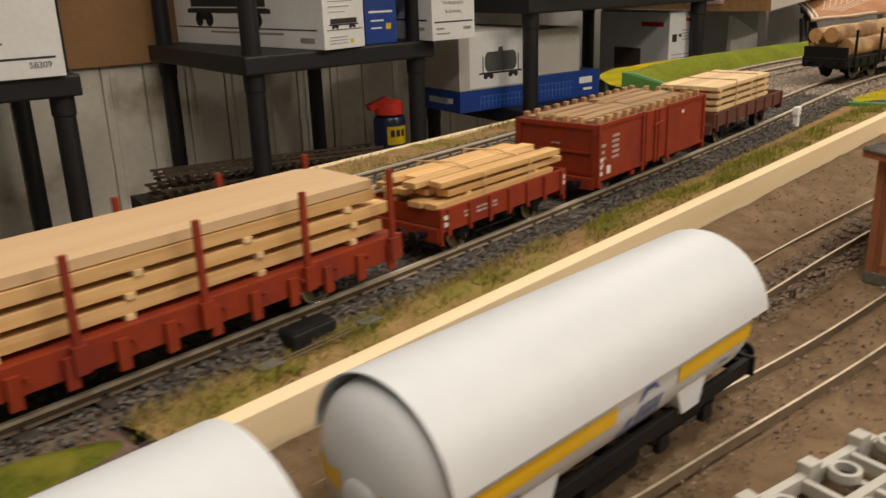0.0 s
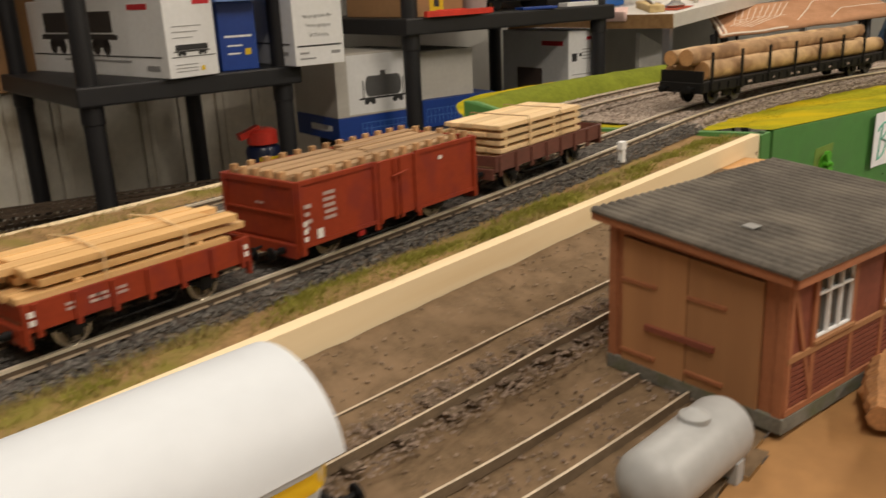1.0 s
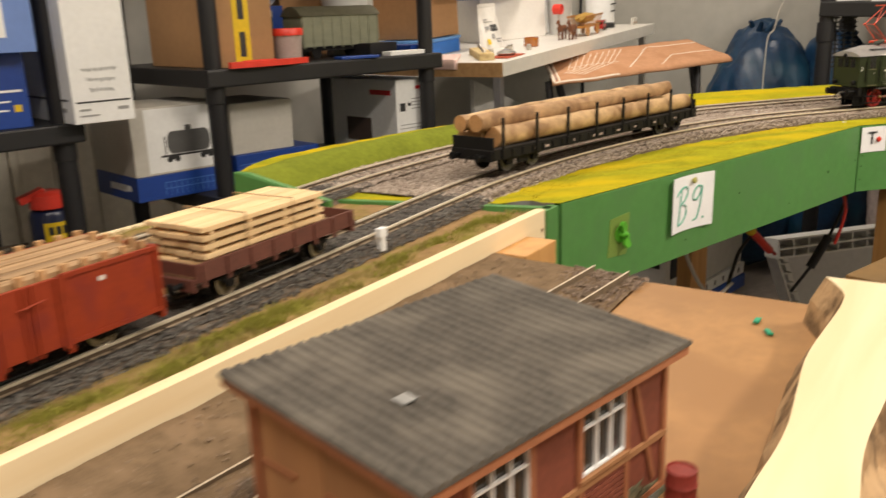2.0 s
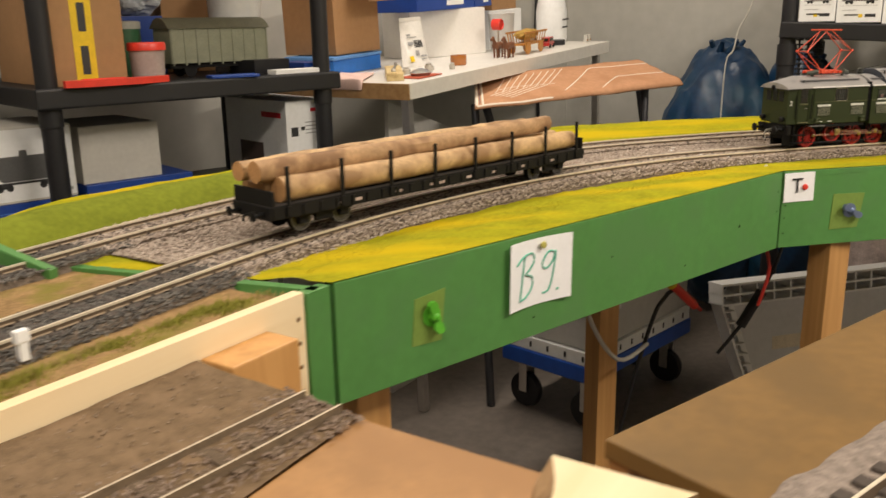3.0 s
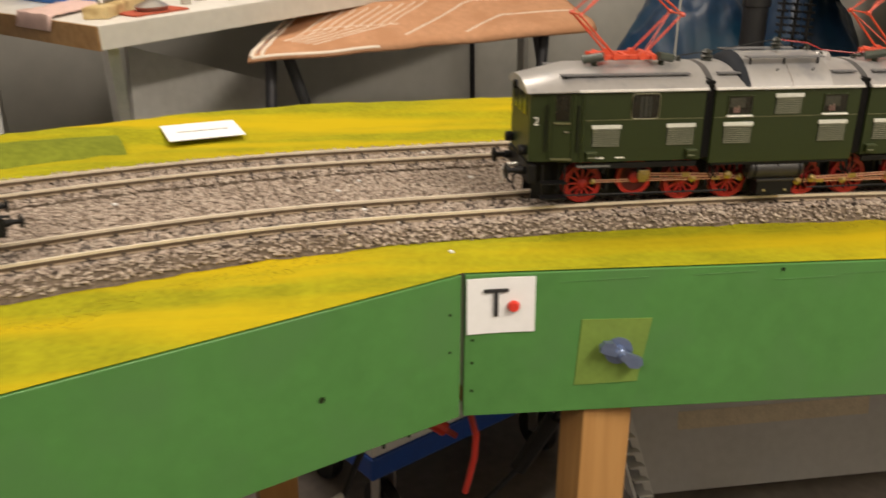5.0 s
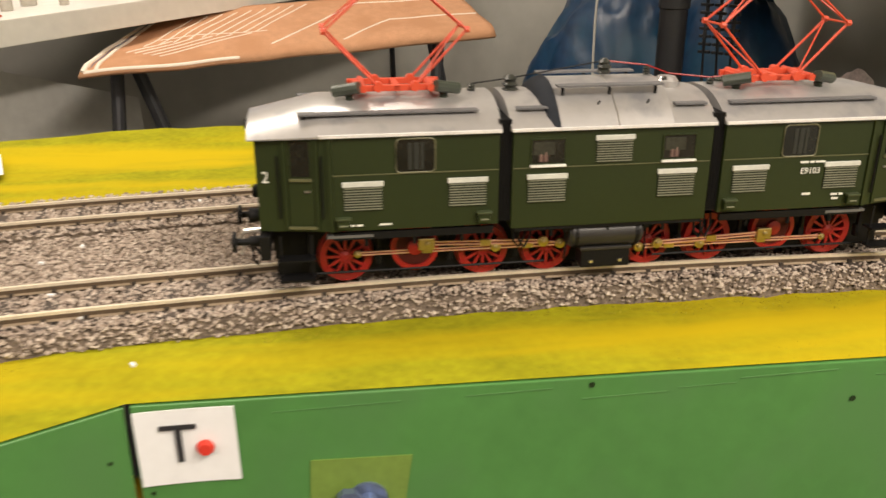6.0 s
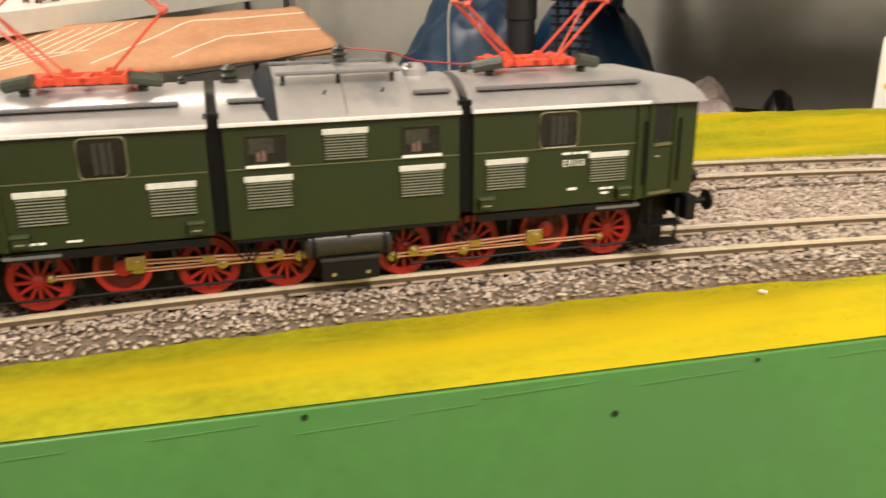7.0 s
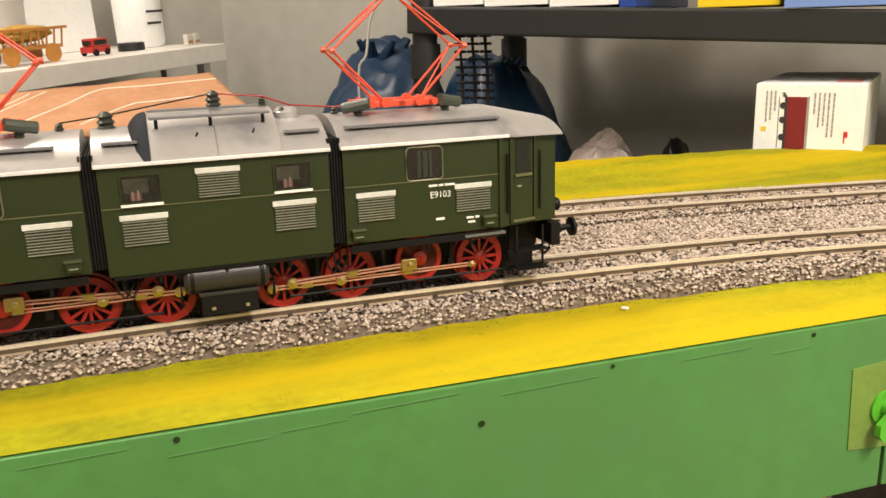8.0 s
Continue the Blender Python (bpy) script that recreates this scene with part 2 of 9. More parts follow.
wall_right = part("wall_east", bx(B(), 2.62, 2.72, -2.6, 2.0, FLOOR, CEIL), WALL_PAINT)
tagged(wall_right, "grey painted plaster wall", "wall", kind="structure")
wall_left = part("wall_west", bx(B(), -3.1, -3.0, -2.6, 2.4, FLOOR, CEIL), WALL_PAINT)
tagged(wall_left, "grey painted plaster wall", "wall", kind="structure")
wall_front = part("wall_south", bx(B(), -3.2, 3.4, -2.5, -2.4, FLOOR, CEIL), WALL_PAINT)
tagged(wall_front, "grey painted plaster wall", "wall", kind="structure")

# ---- the railway modules ----
NEAR_RAIL = [(-2.3, 0.072, 0.008), (-1.2, 0.072, 0.008), (-0.8, 0.077, 0.008), (-0.5, 0.085, 0.008), (-0.25, 0.095, 0.009), (-0.05, 0.104, 0.011), (0.1, 0.106, 0.013),
             (0.3, 0.085, 0.016), (0.54, 0.028, 0.018), (0.78, -0.07, 0.018), (0.96, -0.195, 0.018), (1.106, -0.315, 0.018), (1.25, -0.45, 0.018), (1.364, -0.57, 0.018),
             (1.48, -0.71, 0.018), (1.7, -1.02, 0.018), (1.86, -1.3, 0.018)]
GAUGE = 0.047
TRACK = offset(spline(NEAR_RAIL, 0.012), GAUGE / 2)
TRACK_2 = offset(TRACK, 0.185)
FRONT_2 = [Vector(p) for p in ((0.036, -0.004, 0), (0.852, -0.232, 0), (1.357, -0.722, 0), (1.80, -1.26, 0))]
BACK_2 = [Vector(p) for p in ((-0.09, 0.42, 0), (0.12, 0.56, 0), (0.6, 0.50, 0), (1.1, 0.36, 0), (1.5, 0.06, 0), (1.75, -0.2, 0), (2.0, -0.5, 0), (2.15, -0.75, 0), (2.5, -1.35, 0))]
FASCIA = 0.1235


def straight_module():
    top = thing("straight_module", pose(0, 0, 0), "straight model railway board with raw plywood sides and dry scrub scenery", "railway board", kind="structure")
    part("front_side", bx(B(), -1.14, 0.0, 0.0, 0.012, -FASCIA, 0.001, 0.0006), RAW_PLY, top, "raw birch plywood side with sawn screw holes")
    part("end_side", bx(B(), -0.012, -0.0005, 0.0125, 0.42, -FASCIA, -0.010), RAW_PLY, top)
    part("back_side", bx(B(), -1.14, -0.013, 0.408, 0.42, -FASCIA, -0.004), RAW_PLY, top)
    bm = B()
    # the ground, gently uneven, drawn as a fine sheet
    nx, ny = 150, 46
    rows = []
    for j in range(ny + 1):
        y = 0.0125 + (0.4075 - 0.0125) * j / ny
        row = []
        for i in range(nx + 1):
            x = -1.14 + 1.127 * i / nx
            z = -0.004 + 0.004 * (noise.noise(Vector((x * 9, y * 14, 0))) + 0.6 * noise.noise(Vector((x * 40, y * 40, 3))))
            if y < 0.05:
                z += 0.003 * math.sin((0.05 - y) / 0.05 * math.pi)
            if 0.055 < y < 0.375:
                z = min(z, -0.005)
            row.append(bm.verts.new((x, y, z)))
        rows.append(row)
    for lo, hi in zip(rows, rows[1:]):
        for i in range(nx):
            bm.faces.new((lo[i], lo[i + 1], hi[i + 1], hi[i]))
    part("scrub_ground", bm, SCRUB, top, "brown dry scrub with green tufts", smooth=True)
    return top


straight_module()


def curved_module():
    top = thing("curved_module", pose(0, 0, 0), "curved model railway board with green painted sides and yellow-green turf", "railway board", kind="structure")
    f, b = FRONT_2, BACK_2
    for i in range(len(f) - 1):
        d = (f[i + 1] - f[i])
        L = d.length
        m = Matrix.Translation(f[i]) @ Matrix.Rotation(math.atan2(d.y, d.x), 4, "Z")
        part("front_side", bx(B(), 0.0015, L - 0.0015, 0.0, 0.012, -FASCIA, 0.0, 0.0008), GREEN_PAINT, top, "green painted plywood side", m=m)
    for i in range(len(b) - 1):
        d = (b[i + 1] - b[i])
        m = Matrix.Translation(b[i]) @ Matrix.Rotation(math.atan2(d.y, d.x), 4, "Z")
        part("back_side", bx(B(), 0.0, d.length, -0.012, 0.0, -FASCIA, -0.004), GREEN_PAINT, top, m=m)
    d = b[0] - Vector((0.014, 0, 0))
    m = Matrix.Translation((0.014, 0, 0)) @ Matrix.Rotation(math.atan2(d.y, d.x), 4, "Z")
    part("end_side", bx(B(), 0.0, d.length, -0.012, 0.0, -FASCIA, -0.001), GREEN_PAINT, top, m=m)
    part("end_block", bx(B(), 0.002, 0.034, -0.002, 0.012, -FASCIA, -0.001, 0.0008), GREEN_PAINT, top)
    bm = B()
    # turf sheet from the front sides to the back sides
    n = 130
    bl = spline([tuple(p) for p in b], 0.02)
    # keep the kinked front straight between its corners
    lens = [0]
    for i in range(len(f) - 1):
        lens.append(lens[-1] + (f[i + 1] - f[i]).length)

    def front_at(s):
        for i in range(len(f) - 1):
            if s <= lens[i + 1] or i == len(f) - 2:
                return f[i].lerp(f[i + 1], (s - lens[i]) / (lens[i + 1] - lens[i]))

    rows = []
    for i in range(n + 1):
        a = front_at(lens[-1] * i / n)
        c = bl[min(len(bl) - 1, round((len(bl) - 1) * i / n))]
        row = []
        for j in range(41):
            p = a.lerp(c, 0.0025 + 0.98 * j / 40)
            z = -0.001 + 0.0022 * noise.noise(Vector((p.x * 30, p.y * 30, 0))) + 0.0012 * noise.noise(Vector((p.x * 120, p.y * 120, 5)))
            z += 0.004 * max(0, 1 - abs(j - 3) / 3.5) + 0.010 * max(0, min(1, (j - 33) / 4))
            if j < 3:
                z = max(z, 0.0012)
            row.append(bm.verts.new((p.x, p.y, z)))
        rows.append(row)
    for lo, hi in zip(rows, rows[1:]):
        for j in range(40):
            bm.faces.new((lo[j], hi[j], hi[j + 1], lo[j + 1]))
    part("turf", bm, TURF, top, "yellow-green static grass turf", smooth=True)
    return top


curved_module()


def turf_bank():
    """The raised turf along the back of the curved board, with its green end board."""
    top = bpy.data.objects["curved_module"]
    line = spline([(-0.100, 0.388, 0.036), (0.10, 0.412, 0.034), (0.43, 0.410, 0.029), (0.62, 0.404, 0.022), (0.78, 0.375, 0.016), (0.90, 0.335, 0.010)], 0.02)
    foot = offset(line, -0.052)
    bm = B()
    rows = []
    for k, (p, q) in enumerate(zip(line, foot)):
        row = []
        for f, h in ((-0.02, 0.02), (0.0, 1.0), (0.25, 0.98), (0.5, 0.80), (0.75, 0.45), (1.0, 0.0)):
            c = p.lerp(q, f)
            row.append(bm.verts.new((c.x, c.y, p.z * h - 0.002 * (f == 1.0) + 0.0018 * noise.noise(Vector((c.x * 26, c.y * 26, 3))))))
        rows.append(row)
    for lo, hi in zip(rows, rows[1:]):
        for j in range(5):
            bm.faces.new((lo[j], hi[j], hi[j + 1], lo[j + 1]))
    part("turf_bank", bm, TURF_BACK, top, "raised bank of yellow-green turf", smooth=True)
    bm = B()
    a, b = line[0], foot[0]
    out = [(a.x - 0.004, a.y + 0.002, -0.05), (a.x - 0.004, a.y + 0.002, 0.0375), (a.x + (b.x - a.x) * 0.3, a.y + (b.y - a.y) * 0.3, 0.0365), (b.x + 0.022, b.y - 0.075, 0.004), (b.x + 0.022, b.y - 0.075, -0.05)]
    f = [bm.verts.new(c) for c in out]
    g_ = [bm.verts.new((c[0] - 0.010, c[1] - 0.003, c[2])) for c in out]
    bm.faces.new(f)
    bm.faces.new(g_[::-1])
    for i in range(5):
        j = (i + 1) % 5
        bm.faces.new((f[i], f[j], g_[j], g_[i]))
    part("end_board", bm, GREEN_PAINT, top, "green painted end board")


turf_bank()


def rail_profile(line, d, w=0.0022, h=0.0062):
    left, right = offset(line, d + w / 2), offset(line, d - w / 2)
    return left, right, h


def track(line, name, label):
    top = thing(name, pose(0, 0, 0), label, "railway track", kind="structure")
    bed_l, bed_r = offset(line, 0.052), offset(line, -0.052)
    in_l, in_r = offset(line, 0.040), offset(line, -0.040)
    bm = B()
    ribbon(bm, bed_l, in_l, -0.022, -0.0085)
    ribbon(bm, in_l, in_r, -0.0085, -0.0085)
    ribbon(bm, in_r, bed_r, -0.0085, -0.022)
    part("ballast_bed", bm, BALLAST_G, top)
    for s in (1, -1):
        l, r, h = rail_profile(line, s * GAUGE / 2)
        bm = B()
        ribbon(bm, l, l, 0, -h)
        ribbon(bm, r, r, -h, 0)
        rail = part("rail", bm, RAIL, top)
        foot_l, foot_r = offset(line, s * GAUGE / 2 + 0.0027), offset(line, s * GAUGE / 2 - 0.0027)
        bm = B()
        ribbon(bm, foot_l, l, -h + 0.0006, -h + 0.0016)
        ribbon(bm, r, foot_r, -h + 0.0016, -h + 0.0006)
        part("rail_foot", bm, RAIL_FOOT, rail)
        bm = B()
        l, r, h = rail_profile(line, s * GAUGE / 2, 0.0027)
        ribbon(bm, l, r, 0.0002, 0.0002)
        ribbon(bm, l, l, 0.0002, -0.0018)
        ribbon(bm, r, r, -0.0018, 0.0002)
        part("rail_head", bm, RAIL_TOP, rail)
    return top




def sleepers(line, top, step=0.021):
    bm = bx(B(), -0.036, 0.036, -0.0055, 0.0055, 0, 0.0035)
    first = None
    run = 0.0
    clips = B()
    for i in range(1, len(line) - 1):
        run += (line[i] - line[i - 1]).length
        if run < step:
            continue
        run = 0.0
        d = line[i + 1] - line[i - 1]
        m = Matrix.Translation((line[i].x, line[i].y, line[i].z - 0.0095)) @ Matrix.Rotation(math.atan2(d.y, d.x) + radians(90), 4, "Z")
        if first is None:
            first = part("sleeper", bm, SLEEPER, top, m=m)
        else:
            o = new("sleeper", first.data)
            o.parent, o.matrix_basis = top, m
        for s in (-1, 1):
            for side in (-1, 1):
                bxm(clips, m @ Matrix.Translation((s * GAUGE / 2 + side * 0.0021, 0, 0.0044)), 0.0018, 0.0030, 0.0022)
    clip = part("rail_clips", clips, CLIP, top)
    tagged(clip, "small dark rail fastenings", kind="stuff")


CLIP = mat("dark_rail_clip", (0.05, 0.038, 0.028), 0.7)
TRACK_A = track(TRACK, "main_track", "single line of model track with brown rails in grey-brown ballast")
TRACK_B = track(TRACK_2, "second_track", "second line of model track with brown rails in grey-brown ballast")
sleepers(TRACK, TRACK_A)
sleepers(TRACK_2, TRACK_B)

# ---- the lower board in front ----


def ground(x, y):
    """The height of the lower board, which falls towards the room, more so to the west."""
    c = min(0.36, max(0.05, 0.05 + (-0.14 - x) * 0.42))
    return -0.02 + c * max(y, -0.13)


front = thing("front_board", pose(0, 0, 0), "lower brown model railway board with dirt ground and sidings", "railway board", kind="structure")


def ground_sheet(name, inside, material, label, lift, rough):
    bm = B()
    nx, ny = 220, 80
    vs = {}
    for j in range(ny + 1):
        for i in range(nx + 1):
            x, y = -2.25 + 2.122 * i / nx, -0.003 - 0.62 * j / ny
            z = ground(x, y) + lift + rough * (noise.noise(Vector((x * 14, y * 14, 1))) + 0.7 * noise.noise(Vector((x * 60, y * 60, 2))))
            vs[i, j] = (x, y, z)
    made = {}

    def vert(k):
        if k not in made:
            made[k] = bm.verts.new(vs[k])
        return made[k]

    for j in range(ny):
        for i in range(nx):
            x, y, _ = vs[i, j]
            if inside(x + 0.005, y - 0.004):
                bm.faces.new([vert(k) for k in ((i, j + 1), (i + 1, j + 1), (i + 1, j), (i, j))])
    return part(name, bm, material, front, label, smooth=True)


def dirt_side(x, y):
    edge = 0.012 * noise.noise(Vector((x * 25, y * 25, 7)))
    if x > -0.42:
        return y > -0.165 - 0.10 * max(0, -0.22 - x) + edge
    return y > -0.245 + edge


ground_sheet("dirt_ground", dirt_side, DIRT, "brown dirt ground with stones", 0.0012, 0.0016)
ground_sheet("board_face", lambda x, y: y > -0.62 and not (dirt_side(x, y) and dirt_side(x, y + 0.02)), SAND_BOARD, "tan painted board", -0.0012, 0.0002)
part("end_side", bx(B(), -0.140, -0.1275, -0.62, -0.004, -0.16, -0.0345), SAND_BOARD, front)
part("south_side", bx(B(), -2.25, -0.140, -0.632, -0.6205, -0.20, -0.052), SAND_BOARD, front)

# ---- the next board with its own track ----
EDGE_2 = Vector((0.777, -0.255, 0)).normalized()
NEXT = Matrix.Translation((-0.118, -0.338, 0)) @ Matrix.Rotation(math.atan2(EDGE_2.y, EDGE_2.x), 4, "Z")
next_board = thing("next_board", NEXT, "brown painted railway board with a strip of grey gravel", "railway board", kind="structure")
part("board_top", bx(B(), 0, 1.35, -0.7, 0, -0.012, 0.0, 0.001), mat("olive_brown_paint", (0.165, 0.092, 0.024), 0.6, 0, 0.14, 12, 0, 0.0003, ((0.135, 0.078, 0.022), 0.15, 9)), next_board, "olive-brown painted top")
part("board_side", bx(B(), 0.002, 1.348, -0.016, -0.002, -0.11, -0.0125), SAND_BOARD, next_board)

GRAVEL = mat("grey_gravel_strip", (0.24, 0.20, 0.17), 0.95, 0, 0.45, 170, 0.004)
bm = B()
rows = []
for j in range(13):
    row = []
    for i in range(136):
        x, y = 0.002 + 1.346 * i / 135, -0.093 - 0.125 * j / 12
        row.append(bm.verts.new((x, y + 0.004 * noise.noise(Vector((x * 40, 0, 9))) * (j == 0), 0.0002 if j in (0, 12) else 0.004 + 0.0012 * noise.noise(Vector((x * 90, y * 90, 4))))))
    rows.append(row)
for lo, hi in zip(rows, rows[1:]):
    for i in range(135):
        bm.faces.new((lo[i], hi[i], hi[i + 1], lo[i + 1]))
part("gravel_bed", bm, GRAVEL, next_board, "strip of grey gravel", smooth=True)
for y in (-0.130, -0.177):
    bm = bx(B(), 0.004, 1.346, y - 0.0011, y + 0.0011, 0.0045, 0.0110)
    rail = part("rail", bm, RAIL, next_board)
    part("rail_head", bx(B(), 0.004, 1.346, y - 0.0010, y + 0.0010, 0.0110, 0.0114), RAIL_TOP, rail)
bm = bx(B(), -0.0055, 0.0055, -0.036, 0.036, 0.003, 0.0062)
tie = part("sleeper", bm, SLEEPER, next_board, m=Matrix.Translation((0.014, -0.1535, 0)))
for i in range(1, 63):
    o = new("sleeper", tie.data)
    o.parent, o.matrix_basis = next_board, Matrix.Translation((0.014 + 0.021 * i, -0.1535, 0))

# ---- the board that joins on the far west end ----
west = thing("west_board", pose(0, 0, 0), "purplish brown railway board with a patch of dark green grass", "railway board", kind="structure")
WEST_SOIL = mat("purplish_soil", (0.155, 0.105, 0.085), 0.95, 0, 0.25, 70, 0.003, 0, ((0.10, 0.07, 0.055), 0.25, 30))
out = [(-1.1455, -0.004), (-1.1455, 0.42), (-2.3, 0.42), (-2.3, 0.040), (-1.26, 0.030)]
part("deck", prism(B(), out[::-1], -0.030, -0.0045), WEST_SOIL, west, "bare purplish soil")
d = Vector((-1.26 + 1.1455, 0.034, 0))
part("front_side", bx(B(), 0, d.length, 0.0, 0.010, -FASCIA, -0.003), mat("dark_stained_side", (0.085, 0.06, 0.045), 0.7, 0, 0.2, 20), west, "dark stained side", m=Matrix.Translation((-1.1455, -0.0145, 0)) @ Matrix.Rotation(math.atan2(d.y, d.x), 4, "Z") @ Matrix.Translation((0, -0.010, 0)))
bm = B()
rings = []
for k in range(7):
    rr = 1 - k / 6.5
    rings.append([bm.verts.new((-1.205 + (0.058 * rr + 0.004 * noise.noise(Vector((a, k, 1)))) * math.cos(a), 0.042 + (0.016 * rr) * math.sin(a) - 0.10 * 0.058 * rr * math.cos(a), -0.0046 + 0.0075 * math.sin(min(1, (1 - rr) * 1.1) * math.pi / 2))) for a in [2 * math.pi * i / 28 for i in range(28)]])
for lo, hi in zip(rings, rings[1:]):
    for i in range(28):
        j = (i + 1) % 28
        bm.faces.new((lo[i], lo[j], hi[j], hi[i]))
bm.faces.new(rings[-1])
part("grass_patch", bm, mat("dark_moss_green", (0.085, 0.095, 0.012), 0.95, 0, 0.35, 60, 0.003, 0, ((0.16, 0.15, 0.02), 0.25, 40)), west, "patch of green grass flock", smooth=True)

# ---- the train ----
LOCO_GREEN = mat("loco_green", (0.0225, 0.0328, 0.0100), 0.42, 0, 0.05, 30)
LOCO_GREEN.node_tree.nodes["Principled BSDF"].inputs["Specular IOR Level"].default_value = 0.35
LOCO_ROOF = mat("loco_silver_roof", (0.45, 0.44, 0.435), 0.33, 0.5, 0.05, 26, 0, 0, ((0.32, 0.32, 0.335), 0.12, 45))
# near-white colour that paints the highlight on the roof edge
EAVE_HIGHLIGHT = mat("eave_highlight_white", (0.80, 0.79, 0.78), 0.35, 0.2)
LOCO_BLACK = mat("loco_black_frame", (0.0055, 0.0055, 0.006), 0.55, 0, 0.15, 60)
HOOD_DARK = mat("dark_blue_grey_louvre", (0.016, 0.019, 0.025), 0.75)
HOOD_DARK.node_tree.nodes["Principled BSDF"].inputs["Specular IOR Level"].default_value = 0.2
LOCO_RED = mat("loco_red", (0.30, 0.012, 0.010), 0.42, 0, 0.06, 60)
PANTO_RED = mat("pantograph_red", (0.62, 0.072, 0.028), 0.45, 0, 0.05, 60)
BRASS = mat("brass_rods", (0.52, 0.43, 0.22), 0.34, 1.0, 0.1, 60)
COPPER = mat("copper_rods", (0.80, 0.47, 0.40), 0.25, 0.55, 0.08, 60)
TANK_GREY = mat("tank_dark_grey", (0.028, 0.027, 0.027), 0.34)
STEEL = mat("bright_steel", (0.62, 0.60, 0.57), 0.3, 0.9, 0.08, 60)
LETTER = mat("white_lettering", (0.80, 0.80, 0.76), 0.5)
FADED = mat("faded_lettering", (0.46, 0.36, 0.33), 0.6)
LET = [LETTER]
WINDOW_DARK = mat("loco_window_glass", (0.013, 0.014, 0.011), 0.14, 0, 0.3, 40)
# slightly paler than the glass, for the painted reflection streaks
PANE_STREAK = mat("grey_green_pane_streak", (0.022, 0.024, 0.018), 0.8, 0, 0.2, 200)
MACHINE_RED = mat("machine_dull_red", (0.075, 0.036, 0.030), 0.5, 0, 0.2, 200)
MACHINE_PIPE = mat("machine_pale_pipe", (0.20, 0.13, 0.11), 0.5)
PANE_GREY = mat("grey_inner_pane", (0.038, 0.040, 0.030), 0.25, 0, 0.3, 90)
mat("dark_red_web", (0.10, 0.010, 0.008), 0.6)
BRONZE = mat("bronze_window_frame", (0.15, 0.145, 0.085), 0.45, 0.3)
GOLD_TRIM = mat("gold_trim_line", (0.115, 0.115, 0.055), 0.5)
LOUVRE_LID = mat("socket_lid_green", (0.05, 0.065, 0.028), 0.4)
LOUVRE = mat("louvre_grey_green", (0.23, 0.235, 0.17), 0.5)
WAGON_RED = mat("wagon_brown_red", (0.262, 0.037, 0.013), 0.55, 0, 0.12, 35, 0, 0, ((0.215, 0.031, 0.018), 0.2, 40))
WAGON_DULL = mat("wagon_dull_brown", (0.115, 0.038, 0.025), 0.7, 0, 0.2, 45)
UNDER = mat("wagon_black_underframe", (0.008, 0.0075, 0.0075), 0.65, 0, 0.2, 60)
for matte in (LOCO_BLACK, UNDER, WAGON_RED):
    matte.node_tree.nodes["Principled BSDF"].inputs["Specular IOR Level"].default_value = 0.22
PINE = grain("sawn_pine", (0.80, 0.52, 0.24), (0.62, 0.36, 0.13), 0.6, (8, 120, 120))
PINE_PALE = grain("pale_pine", (0.84, 0.63, 0.36), (0.70, 0.49, 0.25), 0.6, (8, 120, 120))
PLANED = grain("light_planed_wood", (0.74, 0.52, 0.30), (0.66, 0.45, 0.25), 0.6, (5, 60, 60))
PEG_WOOD = grain("brown_peg_wood", (0.56, 0.34, 0.16), (0.38, 0.21, 0.09), 0.7, (110, 110, 8))
OLD_WOOD = grain("old_grey_brown_wood", (0.42, 0.27, 0.14), (0.24, 0.145, 0.07), 0.75, (8, 110, 110))
LOG = mat("pale_peeled_log", (0.52, 0.345, 0.175), 0.68, 0, 0.22, 30, 0.0016, 0, ((0.27, 0.155, 0.07), 0.27, 26))
LOG_DARK = mat("brown_log", (0.42, 0.26, 0.13), 0.74, 0, 0.26, 34, 0.0018, 0, ((0.22, 0.12, 0.055), 0.32, 30))
LOG_END = mat("sawn_log_end", (0.50, 0.27, 0.11), 0.7, 0, 0.2, 70)


def track_pose(x, z=0.0, line=None):
    """The pose on the track whose centre line passes x; x forward, y to the left."""
    line = line or TRACK
    i = min(range(2, len(line) - 2), key=lambda k: abs(line[k].x - x))
    d = line[min(i + 8, len(line) - 1)] - line[max(i - 8, 0)]
    return Matrix.Translation((line[i].x, line[i].y, line[i].z + z)) @ Matrix.Rotation(math.atan2(d.y, d.x), 4, "Z")


